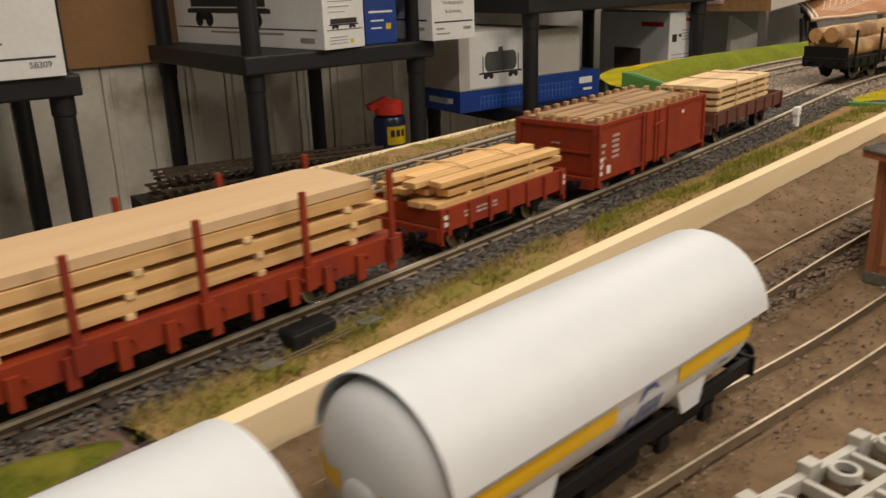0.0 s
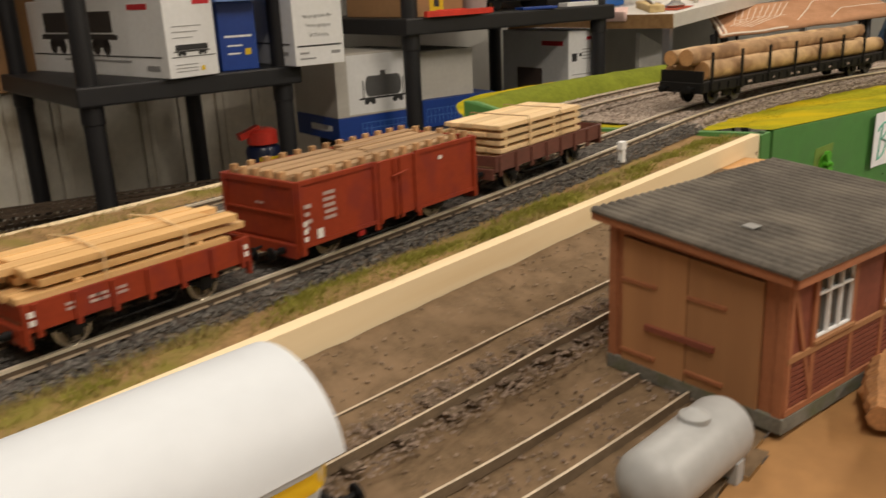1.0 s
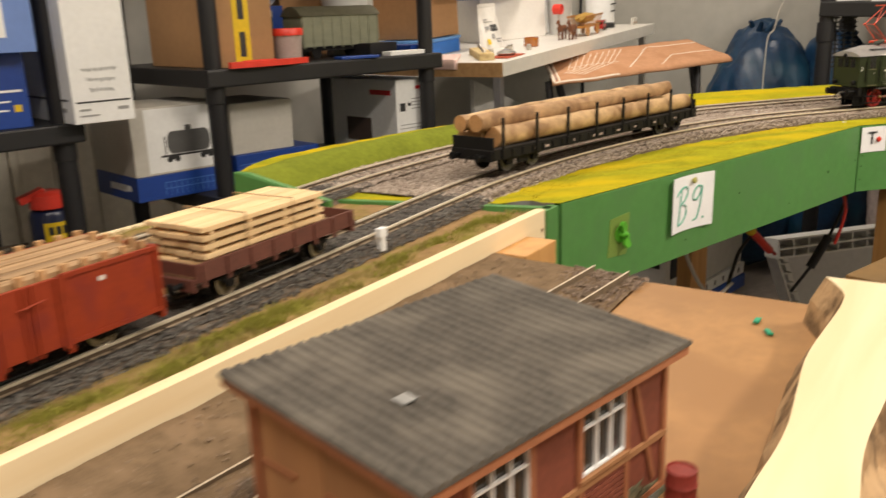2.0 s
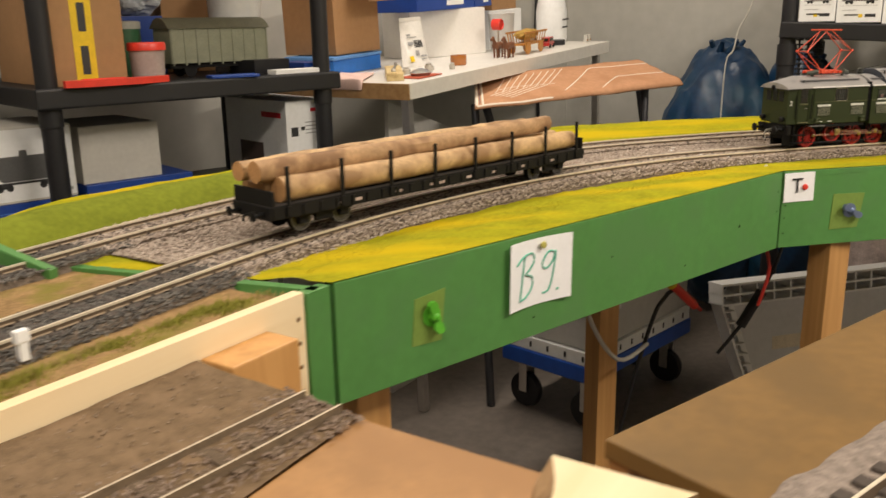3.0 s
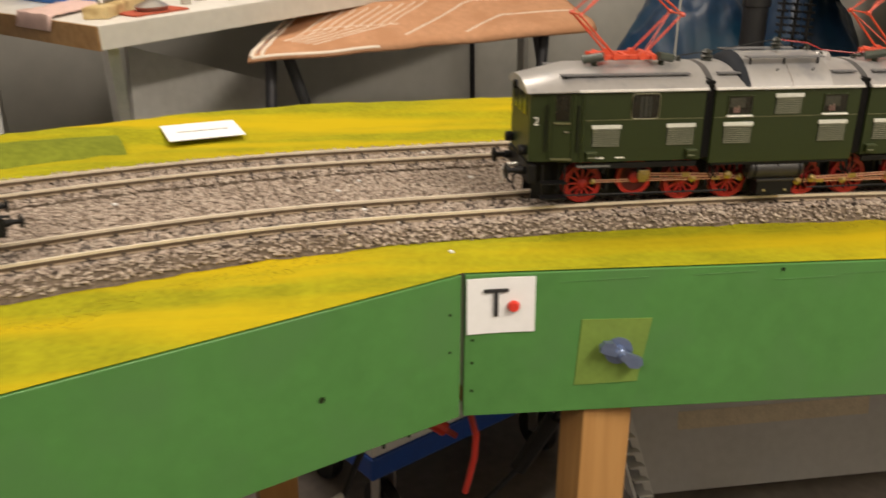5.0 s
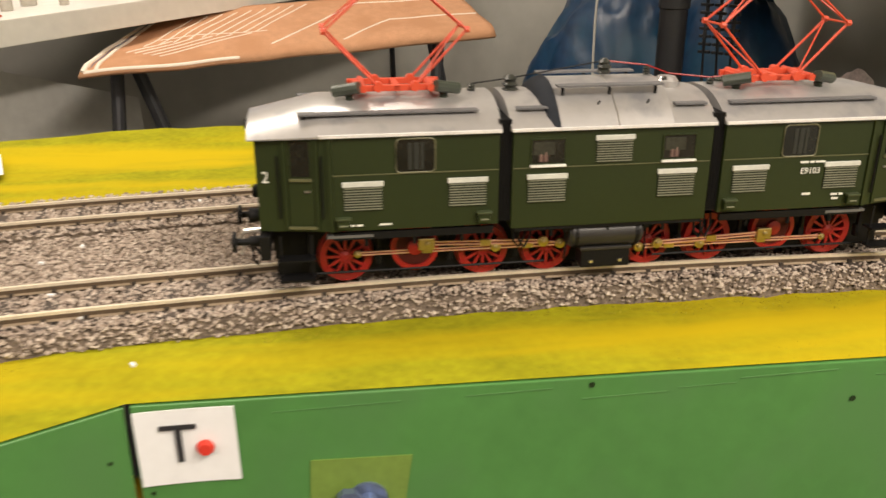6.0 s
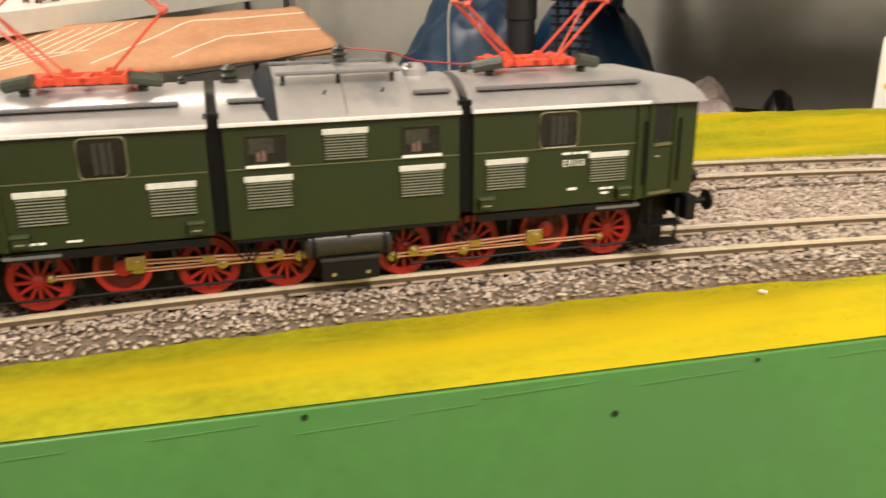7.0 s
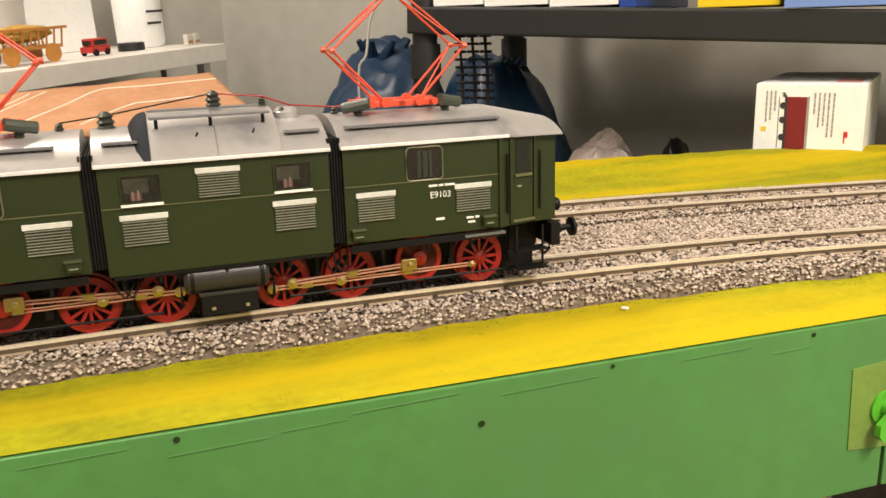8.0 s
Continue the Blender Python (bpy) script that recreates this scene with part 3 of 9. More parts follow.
def wheelset(parent, x, r, name="wheel", material=None, rim=None, half=None, spokes=0, group_label=""):
    """The two wheels of an axle, with flange, tyre and hub, and the axle."""
    half = half or GAUGE / 2
    for s in (-1, 1):
        bm = B()
        y0 = s * (half - 0.001)
        prof = [(r * 0.2, 0.0), (r * 0.82, 0.0), (r * 0.82, 0.0012), (r * 1.0, 0.0012), (r * 1.0, -0.0036), (r * 1.09, -0.0038), (r * 1.09, -0.0052), (r * 0.3, -0.0052)]
        if spokes:
            prof = [(r * 0.74, -0.0040), (r * 0.74, 0.0012), (r * 0.98, 0.0012), (r * 1.0, -0.0036), (r * 1.09, -0.0038), (r * 1.09, -0.0052), (r * 0.74, -0.0052)]
        lathe(bm, prof if s > 0 else [(a, -b) for a, b in prof], (x, y0, r), "Y", 28)
        w = part(name, bm, material or UNDER, parent, group_label, smooth=True)
        if spokes:
            # added black disc that paints the shaded gaps between the spokes
            part("web", lathe(B(), [(r * 0.1, -s * 0.0030), (r * 0.82, -s * 0.0030), (r * 0.82, -s * 0.0042), (r * 0.1, -s * 0.0042)], (x, y0, r), "Y", 24), LOCO_BLACK, w)
        if rim:
            bm = B()
            lathe(bm, [(r * 0.86, s * 0.0011), (r * 0.86, s * 0.0016), (r * 1.0, s * 0.0016), (r * 1.0, s * 0.0011)], (x, y0, r), "Y", 28)
            part("tyre", bm, rim, w)
        bm = B()
        lathe(bm, [(r * 0.24, 0.0), (r * 0.24, s * 0.0025), (r * 0.10, s * 0.0035)], (x, y0, r), "Y", 14)
        for k in range(spokes):
            a = 2 * math.pi * k / spokes
            m = Matrix.Translation((x, y0 + s * 0.0008, r)) @ Matrix.Rotation(a, 4, "Y") @ Matrix.Translation((r * 0.52, 0, 0))
            part("spoke", bxm(B(), m, r * 0.60, 0.0018, r * 0.105), material or UNDER, w)
        part("hub", bm, material or UNDER, w)
    part("axle", cy(B(), (x, -half + 0.004, r), (x, half - 0.004, r), 0.002, seg=10), UNDER, parent)


def buffer(parent, x, s_end, y, z, k=1.0):
    bm = B()
    lathe(bm, [(0.0036 * k, 0), (0.0036 * k, s_end * 0.007 * k), (0.0022 * k, s_end * 0.007 * k), (0.0022 * k, s_end * 0.015 * k), (0.0068 * k, s_end * 0.0155 * k), (0.0068 * k, s_end * 0.0175 * k), (0.002 * k, s_end * 0.019 * k)], (x, y, z), "X", 18)
    part("buffer", bm, LOCO_BLACK, parent, smooth=True)


def bars(parent, y, x0, z0, widths, h=0.0022, gap=0.0012, material=None, name="lettering", end=False):
    """A short row of plain strokes that stands for small lettering."""
    bm = B()
    x = x0
    for w in widths:
        if end:
            bx(bm, y - 0.0002, y + 0.0002, x, x + w, z0, z0 + h)
        else:
            bx(bm, x, x + w, y - 0.0002, y + 0.0002, z0, z0 + h)
        x += w + gap
    return part(name, bm, material or LET[0], parent)


def words(parent, text, x, y, z, size, material, name="lettering", m=None):
    cu = bpy.data.curves.new(name, "FONT")
    cu.body, cu.size, cu.extrude, cu.align_x, cu.align_y = text, size, 0.0001, "CENTER", "CENTER"
    tmp = bpy.data.objects.new("tmp", cu)
    scene.collection.objects.link(tmp)
    me = bpy.data.meshes.new_from_object(tmp.evaluated_get(bpy.context.evaluated_depsgraph_get()))
    bpy.data.objects.remove(tmp)
    bpy.data.curves.remove(cu)
    me.materials.clear()
    me.materials.append(material)
    ob = new(name, me)
    ob.parent = parent
    ob.matrix_basis = m if m is not None else Matrix.Translation((x, y, z)) @ Matrix.Rotation(radians(90), 4, "X")
    return ob


def electric_locomotive(m):
    """A three-part electric engine; x forward, near side at -y, rail top at z = 0."""
    top = thing("electric_locomotive", m, "dark green three-part model electric locomotive with silver roof and red wheels", "model locomotive")
    W = 0.0435
    z0, z1 = 0.0415, 0.104
    HALF = 0.0685
    secs = {"rear": (-0.2325, -0.0775), "mid": (-HALF, HALF), "front": (0.0775, 0.2325)}

    def louvre(par, xa, xb, za, zb, side):
        y = side * W
        part("louvre_back", bx(B(), xa, xb, *sorted((y, y + side * 0.0005)), za, zb), mat("louvre_dark", (0.014, 0.022, 0.009), 0.6), par)
        # slats far paler than the body: their lit edges put into the colour
        n = 9
        bm = B()
        for k in range(n):
            z = za + (zb - za) * (k + 0.3) / n
            bx(bm, xa + 0.0004, xb - 0.0004, *sorted((y + side * 0.0004, y + side * 0.0014)), z, z + (zb - za) / n * 0.30)
        pieces("louvre_slat", bm, LOUVRE, par)
        part("louvre_cap", bx(B(), xa - 0.0008, xb + 0.0008, *sorted((y, y + side * 0.0016)), zb, zb + 0.0032, 0.0003), mat("louvre_cap_grey", (0.60, 0.61, 0.57), 0.5), par, "pale strip above a louvre")

    def window(par, xa, xb, za, zb, side, trim=True):
        y = side * W
        pane = part("window", bx(B(), xa, xb, *sorted((y, y + side * 0.0004)), za, zb), WINDOW_DARK, par, "dark glazed window")
        w, h = xb - xa, zb - za
        if trim:
            # upright grey bars stand in for reflections across the cab glass
            for f, k in ((0.30, 0.10), (0.46, 0.13), (0.64, 0.08)):
                part("curtain_fold", bx(B(), xa + w * f, xa + w * (f + k), *sorted((y + side * 0.0003, y + side * 0.0006)), za + h * 0.06, zb - h * 0.10, 0.0001), PANE_STREAK, pane)
            n, r = 5, 0.0026
            ring = []
            for cx, cz, a0 in ((xb - r, zb - r, 0), (xa + r, zb - r, 90), (xa + r, za + r, 180), (xb - r, za + r, 270)):
                for k in range(n + 1):
                    a = radians(a0 + 90 * k / n)
                    ring.append((cx + (r + 0.0006) * math.cos(a), y + side * 0.0006, cz + (r + 0.0006) * math.sin(a)))
            part("window_frame", tube(B(), ring + ring[:1], 0.00055, 6), BRONZE, pane)
        else:
            # paler grey patch over the upper part of the glass
            part("inner_partition", bx(B(), xa + w * 0.06, xb - w * 0.30, *sorted((y + side * 0.0003, y + side * 0.0005)), za + h * 0.34, zb - h * 0.10), PANE_GREY, pane)
            part("machine_block", bx(B(), xa + w * 0.22, xa + w * 0.50, *sorted((y + side * 0.0003, y + side * 0.0007)), za + h * 0.04, za + h * 0.34, 0.0001), MACHINE_RED, pane, "reddish machinery seen through the glass")
            for f, k in ((0.26, 0.40), (0.40, 0.46)):
                part("machine_pipe", bx(B(), xa + w * f, xa + w * (f + 0.05), *sorted((y + side * 0.0006, y + side * 0.0009)), za + h * 0.06, za + h * k), MACHINE_PIPE, pane)
            bm = B()
            for a in ((xa - 0.0008, xa, za - 0.0008, zb + 0.0008), (xb, xb + 0.0008, za - 0.0008, zb + 0.0008), (xa, xb, zb, zb + 0.0008)):
                bx(bm, a[0], a[1], *sorted((y, y + side * 0.0009)), a[2], a[3])
            part("window_frame", bm, LOCO_GREEN, pane)

    def roof_outline(n=16, w=W + 0.0016, h=0.0170):
        return [(-w, -0.0012)] + [(-w + 2 * w * k / n, h * (1 - abs(2 * k / n - 1) ** 2.5)) for k in range(n + 1)] + [(w, -0.0012)]

    for key, (xa, xb) in secs.items():
        bm = B()
        if key == "mid":
            bx(bm, xa, xb, -W, W, z0 - 0.003, z1, 0.0006)
        else:
            # the cab end narrows a little
            s = 1 if key == "front" else -1
            end, inn = (xb, xa) if s > 0 else (xa, xb)
            out = [(inn, -W), (end - s * 0.046, -W), (end, -W + 0.0085), (end, W - 0.0085), (end - s * 0.046, W), (inn, W)]
            prism(bm, out, z0 + 0.001, z1)
        body = part("body", bm, LOCO_GREEN, top, "dark green engine body")
        # roof
        bm = B()
        prof = roof_outline()
        xs = [xa - 0.0015, xb + 0.0015]
        rings = []
        for x in xs:
            rings.append([bm.verts.new((x, y, z1 + z)) for y, z in prof])
        if key != "mid":
            s = 1 if key == "front" else -1
            tip = [bm.verts.new(((xb if s > 0 else xa) + s * 0.004, y * 0.86, z1 + z * 0.55 - 0.002)) for y, z in prof]
            keep = rings[1] if s > 0 else rings[0]
            shift = (xb - 0.040) if s > 0 else (xa + 0.040)
            for v in keep:
                v.co.x = shift
            rings = rings + [tip] if s > 0 else [tip] + rings
        for lo, hi in zip(rings, rings[1:]):
            for k in range(len(prof) - 1):
                bm.faces.new((lo[k], lo[k + 1], hi[k + 1], hi[k]))
        bm.faces.new(rings[0])
        bm.faces.new(rings[-1][::-1])
        roof = part("roof", bm, LOCO_ROOF, body, "silver grey roof with walkways", smooth=True)
        ga, gb = (xa - 0.0012, xb + 0.0012) if key == "mid" else (xa - 0.0012, xb - 0.040) if key == "front" else (xa + 0.040, xb + 0.0012)
        # added strips that carry the painted reflection along the lower roof edge
        for side in (-1, 1):
            part("eave_strip", bx(B(), ga, gb, *sorted((side * (W + 0.0014), side * (W + 0.0026))), z1 - 0.0012, z1 + 0.0010, 0.0004), EAVE_HIGHLIGHT, roof, "rolled eave with its highlight put into the pale colour")
        # trim line below the windows
        for side in (-1, 1):
            y = side * W
            part("trim_line", bx(B(), xa + 0.0005, xb - 0.0005 if key == "mid" else xb - 0.047 if key == "front" else xb - 0.0005, *sorted((y, y + side * 0.0006)), 0.0786, 0.0792), GOLD_TRIM, body) if key != "rear" else part("trim_line", bx(B(), xa + 0.047, xb - 0.0005, *sorted((y, y + side * 0.0006)), 0.0786, 0.0792), GOLD_TRIM, body)
            if key == "mid":
                window(body, -0.056, -0.034, 0.082, 0.097, side, False)
                window(body, 0.034, 0.056, 0.082, 0.097, side, False)
                part("window_sill", bx(B(), -0.057, -0.033, *sorted((y, y + side * 0.002)), 0.0795, 0.0808), LETTER, body)
                part("window_sill", bx(B(), 0.033, 0.057, *sorted((y, y + side * 0.002)), 0.0795, 0.0808), LETTER, body)
                louvre(body, -0.0125, 0.0125, 0.081, 0.0955, side)
                louvre(body, -0.058, -0.032, 0.056, 0.0715, side)
                louvre(body, 0.032, 0.058, 0.056, 0.0715, side)
            else:
                s = 1 if key == "front" else -1
                c = (xa + xb) / 2 - s * 0.023
                window(body, c - 0.0120, c + 0.0120, 0.0800, 0.1003, side)
                for q in (-0.034, 0.034):
                    louvre(body, c + q - 0.0125, c + q + 0.0125, 0.056, 0.0715, side)
                for q in (-0.047, 0.045):
                    box = part("socket_box", bx(B(), c + q - 0.0044, c + q + 0.0044, *sorted((y, y + side * 0.0036)), 0.0448, 0.0505, 0.0006), LOCO_GREEN, body)
                    part("socket_lid", bx(B(), c + q - 0.0050, c + q + 0.0050, *sorted((y, y + side * 0.0046)), 0.0507, 0.0522, 0.0005), LOUVRE_LID, box)
                    part("socket_plate", bx(B(), c + q - 0.0026, c + q + 0.0026, *sorted((y + side * 0.0037, y + side * 0.0041)), 0.0468, 0.0476), LOUVRE, box)
                # the cab door in the slanting end, with its rails
                e = (xb - 0.046) if s > 0 else (xa + 0.046)
                u = Vector((s * 0.046, -side * 0.0085, 0)).normalized()
                nn = Vector((s * 0.0085, side * 0.046, 0)).normalized()

                def slant(name, x0, x1, y0, y1, za, zb, material, par=body):
                    bm = bx(B(), x0, x1, y0, y1, za, zb)
                    for v in bm.verts:
                        q = Vector((e, side * W, 0)) + u * v.co.x + nn * v.co.y
                        v.co = (q.x, q.y, v.co.z)
                    return part(name, bm, material, par)

                slant("pillar", -0.0016, 0.0014, -0.002, 0.0012, z0 + 0.001, z1, LOCO_GREEN)
                door = slant("cab_door", 0.0105, 0.0265, -0.003, 0.0004, z0 + 0.003, z1 - 0.001, LOCO_GREEN)
                slant("door_window", 0.0125, 0.0245, 0.0002, 0.0008, 0.0785, 0.1005, WINDOW_DARK, door)
                slant("door_ledge", 0.0115, 0.0255, 0.0, 0.0018, 0.0755, 0.0772, GOLD_TRIM, door)
                slant("door_sill", 0.0095, 0.0275, 0.0, 0.0020, z0 + 0.003, z0 + 0.0046, GOLD_TRIM, door)
                slant("door_handle", 0.0128, 0.0165, 0.0, 0.0016, 0.0685, 0.0695, STEEL, door)
                for xx in (0.0085, 0.0285):
                    slant("door_post", xx - 0.0012, xx + 0.0012, 0.0, 0.0014, z0 + 0.002, z1 - 0.002, LOCO_GREEN)
                for xx in (0.0050, 0.0325):
                    slant("grab_rail", xx - 0.0005, xx + 0.0005, 0.0010, 0.0020, z0 + 0.010, 0.092, LOCO_BLACK)
                if s < 0 and side < 0:
                    words(top, "2", 0, 0, 0, 0.0105, LETTER, "cab_number", m=Matrix.Translation(Vector((e, side * W, 0)) + u * 0.041 + nn * 0.0008 + Vector((0, 0, 0.0775))) @ Matrix.Rotation(math.atan2(-u.y, -u.x), 4, "Z") @ Matrix.Rotation(radians(90), 4, "X"))
        # end windows, lamps, number
        if key != "mid":
            s = 1 if key == "front" else -1
            e = xb if s > 0 else xa
            for y in (-0.017, 0.0, 0.017):
                bm = bx(B(), *sorted((e, e + s * 0.0006)), y - 0.0062, y + 0.0062, 0.080, 0.0975, 0.0002)
                part("end_window", bm, WINDOW_DARK, body)
            for y in (-0.026, 0.026):
                bm = lathe(B(), [(0.0042, 0), (0.0048, s * 0.006), (0.0036, s * 0.0075)], (e, y, 0.0505), "X", 16)
                part("headlamp", bm, LOCO_BLACK, body, smooth=True)
            bm = lathe(B(), [(0.0036, 0), (0.0042, s * 0.006), (0.003, s * 0.0075)], (e, 0, z1 - 0.001), "X", 16)
            part("headlamp", bm, LOCO_BLACK, body, smooth=True)
    # class numbers and small inscriptions
    words(top, "E9103", 0.1425, -W - 0.0008, 0.0690, 0.0060, LETTER, "number_plate")
    bars(top, -W - 0.0005, 0.1345, 0.0745, [0.006, 0.003, 0.007], 0.0014)
    bars(top, -W - 0.0005, 0.139, 0.052, [0.006], 0.0016)
    bars(top, -W - 0.0005, 0.161, 0.0510, [0.005, 0.003], 0.0014)
    bars(top, -W - 0.0005, 0.162, 0.0480, [0.005], 0.0014)
    bars(top, -W - 0.0005, -0.182, 0.0455, [0.004, 0.005, 0.004], 0.0012)
    bars(top, -W - 0.0005, -0.156, 0.0455, [0.008], 0.0012)
    # bellows between the bodies
    for x in (-0.073, 0.073):
        bm = B()
        for k in range(5):
            a = x - 0.0045 + k * 0.0018
            bx(bm, a, a + 0.0011, -W + 0.002, W - 0.002, z0 + 0.002, z1 + 0.006)
        core = part("bellows", bx(B(), x - 0.0060, x + 0.0060, -W + 0.004, W - 0.004, z0 + 0.003, z1 + 0.004), LOCO_BLACK, top)
        pieces("bellows_fold", bm, LOCO_BLACK, core)
    # raised hood on the middle roof
    bm = B()
    n = 14
    ring = []
    for x in (-0.037, 0.040):
        ring.append([bm.verts.new((x, -W - 0.0022 + 2 * (W + 0.0022) * k / n, z1 - 0.001 + 0.0255 * (1 - abs(2 * k / n - 1) ** 2.2))) for k in range(n + 1)])
    for k in range(n):
        bm.faces.new((ring[0][k], ring[0][k + 1], ring[1][k + 1], ring[1][k]))
    bm.faces.new(ring[0])
    bm.faces.new(ring[1][::-1])
    part("roof_hood", bm, LOCO_ROOF, top, "raised silver roof hood", smooth=True)
    bm = B()
    ring = []
    for q in range(9):
        a = radians(90 * q / 8)
        x, hh, ww = -0.0372 - 0.013 * math.sin(a), 0.25 + 0.75 * math.cos(a), 0.80 + 0.20 * math.cos(a)
        ring.append([bm.verts.new((x, (-W - 0.0018 + 2 * (W + 0.0018) * k / n) * ww, z1 + 0.0040 + 0.0215 * hh * (1 - abs(2 * k / n - 1) ** 2.2) - 0.004 * abs(2 * k / n - 1) ** 2.2)) for k in range(n + 1)])
    for lo, hi in zip(ring, ring[1:]):
        for k in range(n):
            bm.faces.new((lo[k], lo[k + 1], hi[k + 1], hi[k]))
    bm.faces.new(ring[-1])
    part("hood_louvre", bm, HOOD_DARK, top, "dark curved hood end", smooth=True)
    part("hood_seam", tube(B(), [(0.002, -W - 0.0025 + 2 * (W + 0.0025) * k / n, z1 - 0.0008 + 0.0255 * (1 - abs(2 * k / n - 1) ** 2.2)) for k in range(n + 1)], 0.0004, 5), STEEL, top)
    for x in (-0.010, 0.024):
        part("lifting_eye", cy(B(), (x, -0.032, z1 + 0.011), (x + 0.0012, -0.034, z1 + 0.0145), 0.0006, seg=6), LOCO_BLACK, top)
    for side in (-1, 1):
        for xa, xb in ((-0.186, -0.080), (-0.066, 0.066), (0.080, 0.186)):
            part("sill_pipe", bx(B(), xa, xb, *sorted((side * (W - 0.003), side * (W - 0.0004))), z0 - 0.0052, z0 - 0.0005 if abs(xa) > 0.07 else z0 - 0.0032), LOCO_BLACK, top)
            for k in range(3):
                x = xa + (xb - xa) * (0.2 + 0.3 * k)
                part("pipe_clip", cy(B(), (x, side * (W - 0.002), z0 - 0.010), (x, side * (W - 0.002), z0 - 0.002), 0.0012, seg=8), LOCO_BLACK, top)
    # walkways on posts
    for xa, xb, y, z in ((-0.205, -0.09, -0.031, z1 + 0.0105), (0.083, 0.19, -0.031, z1 + 0.0105), (-0.036, 0.036, -0.0265, z1 + 0.0228), (-0.064, -0.044, -0.031, z1 + 0.0105), (0.044, 0.066, -0.031, z1 + 0.0105)):
        for s in (1, -1):
            bm = bx(B(), xa, xb, *sorted((s * y - 0.0042, s * y + 0.0042)), z, z + 0.0012)
            w = part("roof_walkway", bm, mat("walkway_grey", (0.13, 0.13, 0.135), 0.6), top)
            bm = B()
            k = max(2, int((xb - xa) / 0.033))
            for i in range(k + 1):
                x = xa + 0.004 + (xb - xa - 0.008) * i / k
                cy(bm, (x, s * y, z - 0.0055), (x, s * y, z), 0.0011, seg=8)
            pieces("walkway_post", bm, LOCO_BLACK, w)
    # insulators, horn and bus bar
    for x, y, z, k in ((-0.061, 0.0, z1 + 0.0155, 1.7), (0.005, 0.0, z1 + 0.026, 1.5), (0.048, -0.004, z1 + 0.017, 1.0), (0.055, 0.006, z1 + 0.017, 1.0), (0.084, 0, z1 + 0.0155, 0.9), (-0.088, 0, z1 + 0.0155, 0.9), (0.036, 0, z1 + 0.025, 0.8)):
        bm = lathe(B(), [(0.0026 * k, 0), (0.0034 * k, 0.001 * k), (0.0024 * k, 0.002 * k), (0.0034 * k, 0.003 * k), (0.0022 * k, 0.0042 * k), (0.003 * k, 0.0052 * k), (0.001 * k, 0.0068 * k)], (x, y, z), "Z", 12)
        part("insulator", bm, mat("insulator_brown", (0.03, 0.032, 0.026), 0.35), top, smooth=True)
    part("roof_dome", lathe(B(), [(0.0085, 0), (0.0085, 0.005), (0.006, 0.0078), (0.001, 0.0085)], (0.051, 0.0, z1 + 0.0155), "Z", 18), LOCO_ROOF, top, smooth=True)
    bm = tube(B(), [(-0.088, 0, z1 + 0.0215), (-0.061, 0, z1 + 0.0245), (0.005, 0, z1 + 0.0345)], 0.0005, 6)
    part("roof_wire", bm, LOCO_BLACK, top)
    bm = tube(B(), [(0.005, 0, z1 + 0.0345), (0.036, 0, z1 + 0.031), (0.055, 0.006, z1 + 0.024), (0.084, 0, z1 + 0.0215), (0.11, 0, z1 + 0.024)], 0.0006, 6)
    part("roof_wire", bm, LOCO_RED, top, "red bus wire")
    # pantographs
    for px in (-0.14, 0.128):
        p = part("pantograph", bx(B(), px - 0.031, px + 0.031, -0.014, -0.011, z1 + 0.0205, z1 + 0.0245, 0.0005), PANTO_RED, top, "bright red raised pantograph")
        bm = B()
        bx(bm, px - 0.031, px + 0.031, 0.011, 0.014, z1 + 0.0205, z1 + 0.0245, 0.0005)
        for x in (-0.026, 0.0, 0.026):
            bx(bm, px + x - 0.002, px + x + 0.002, -0.014, 0.014, z1 + 0.021, z1 + 0.024)
        for x in (-0.022, 0.022):
            cy(bm, (px + x, -0.019, z1 + 0.023), (px + x, 0.019, z1 + 0.023), 0.0024, seg=10)
        part("base_frame", bm, PANTO_RED, p)
        bm = B()
        for x in (-0.031, 0.031):
            for y in (-0.0125, 0.0125):
                lathe(bm, [(0.0026, 0), (0.0036, 0.0012), (0.0024, 0.0024), (0.0034, 0.0036), (0.0022, 0.005)], (px + x, y, z1 + 0.0145), "Z", 10)
        for x in (-0.041, 0.041):
            cy(bm, (px + x * 0.6, -0.02, z1 + 0.0245), (px + x, -0.012, z1 + 0.021), 0.0038, seg=10)
        pieces("base_insulator", bm, mat("insulator_green", (0.05, 0.06, 0.045), 0.35), p)
        bm = B()
        zb, zk, zt = z1 + 0.0235, z1 + 0.058, z1 + 0.091
        for y in (-0.014, 0.014):
            for s in (-1, 1):
                cy(bm, (px + s * 0.012, y, zb), (px + s * 0.046, y * 0.95, zk), 0.0009, seg=6)
                cy(bm, (px + s * 0.046, y * 0.95, zk), (px + s * 0.006, y * 0.62, zt), 0.0008, seg=6)
        for s in (-1, 1):
            cy(bm, (px + s * 0.046, -0.0135, zk), (px + s * 0.046, 0.0135, zk), 0.0008, seg=6)
            cy(bm, (px + s * 0.046, -0.0135, zk), (px + s * 0.006, 0.0085, zt), 0.0006, seg=6)
            cy(bm, (px + s * 0.012, -0.014, zb), (px + s * 0.046, 0.0135, zk), 0.0006, seg=6)
            cy(bm, (px + s * 0.006, -0.031, zt + 0.002), (px + s * 0.006, 0.031, zt + 0.002), 0.0012, seg=8)
            for y in (-0.0135, 0.0135):
                cy(bm, (px + s * 0.046 - 0.0016, y, zk), (px + s * 0.046 + 0.0016, y, zk), 0.0020, seg=8)
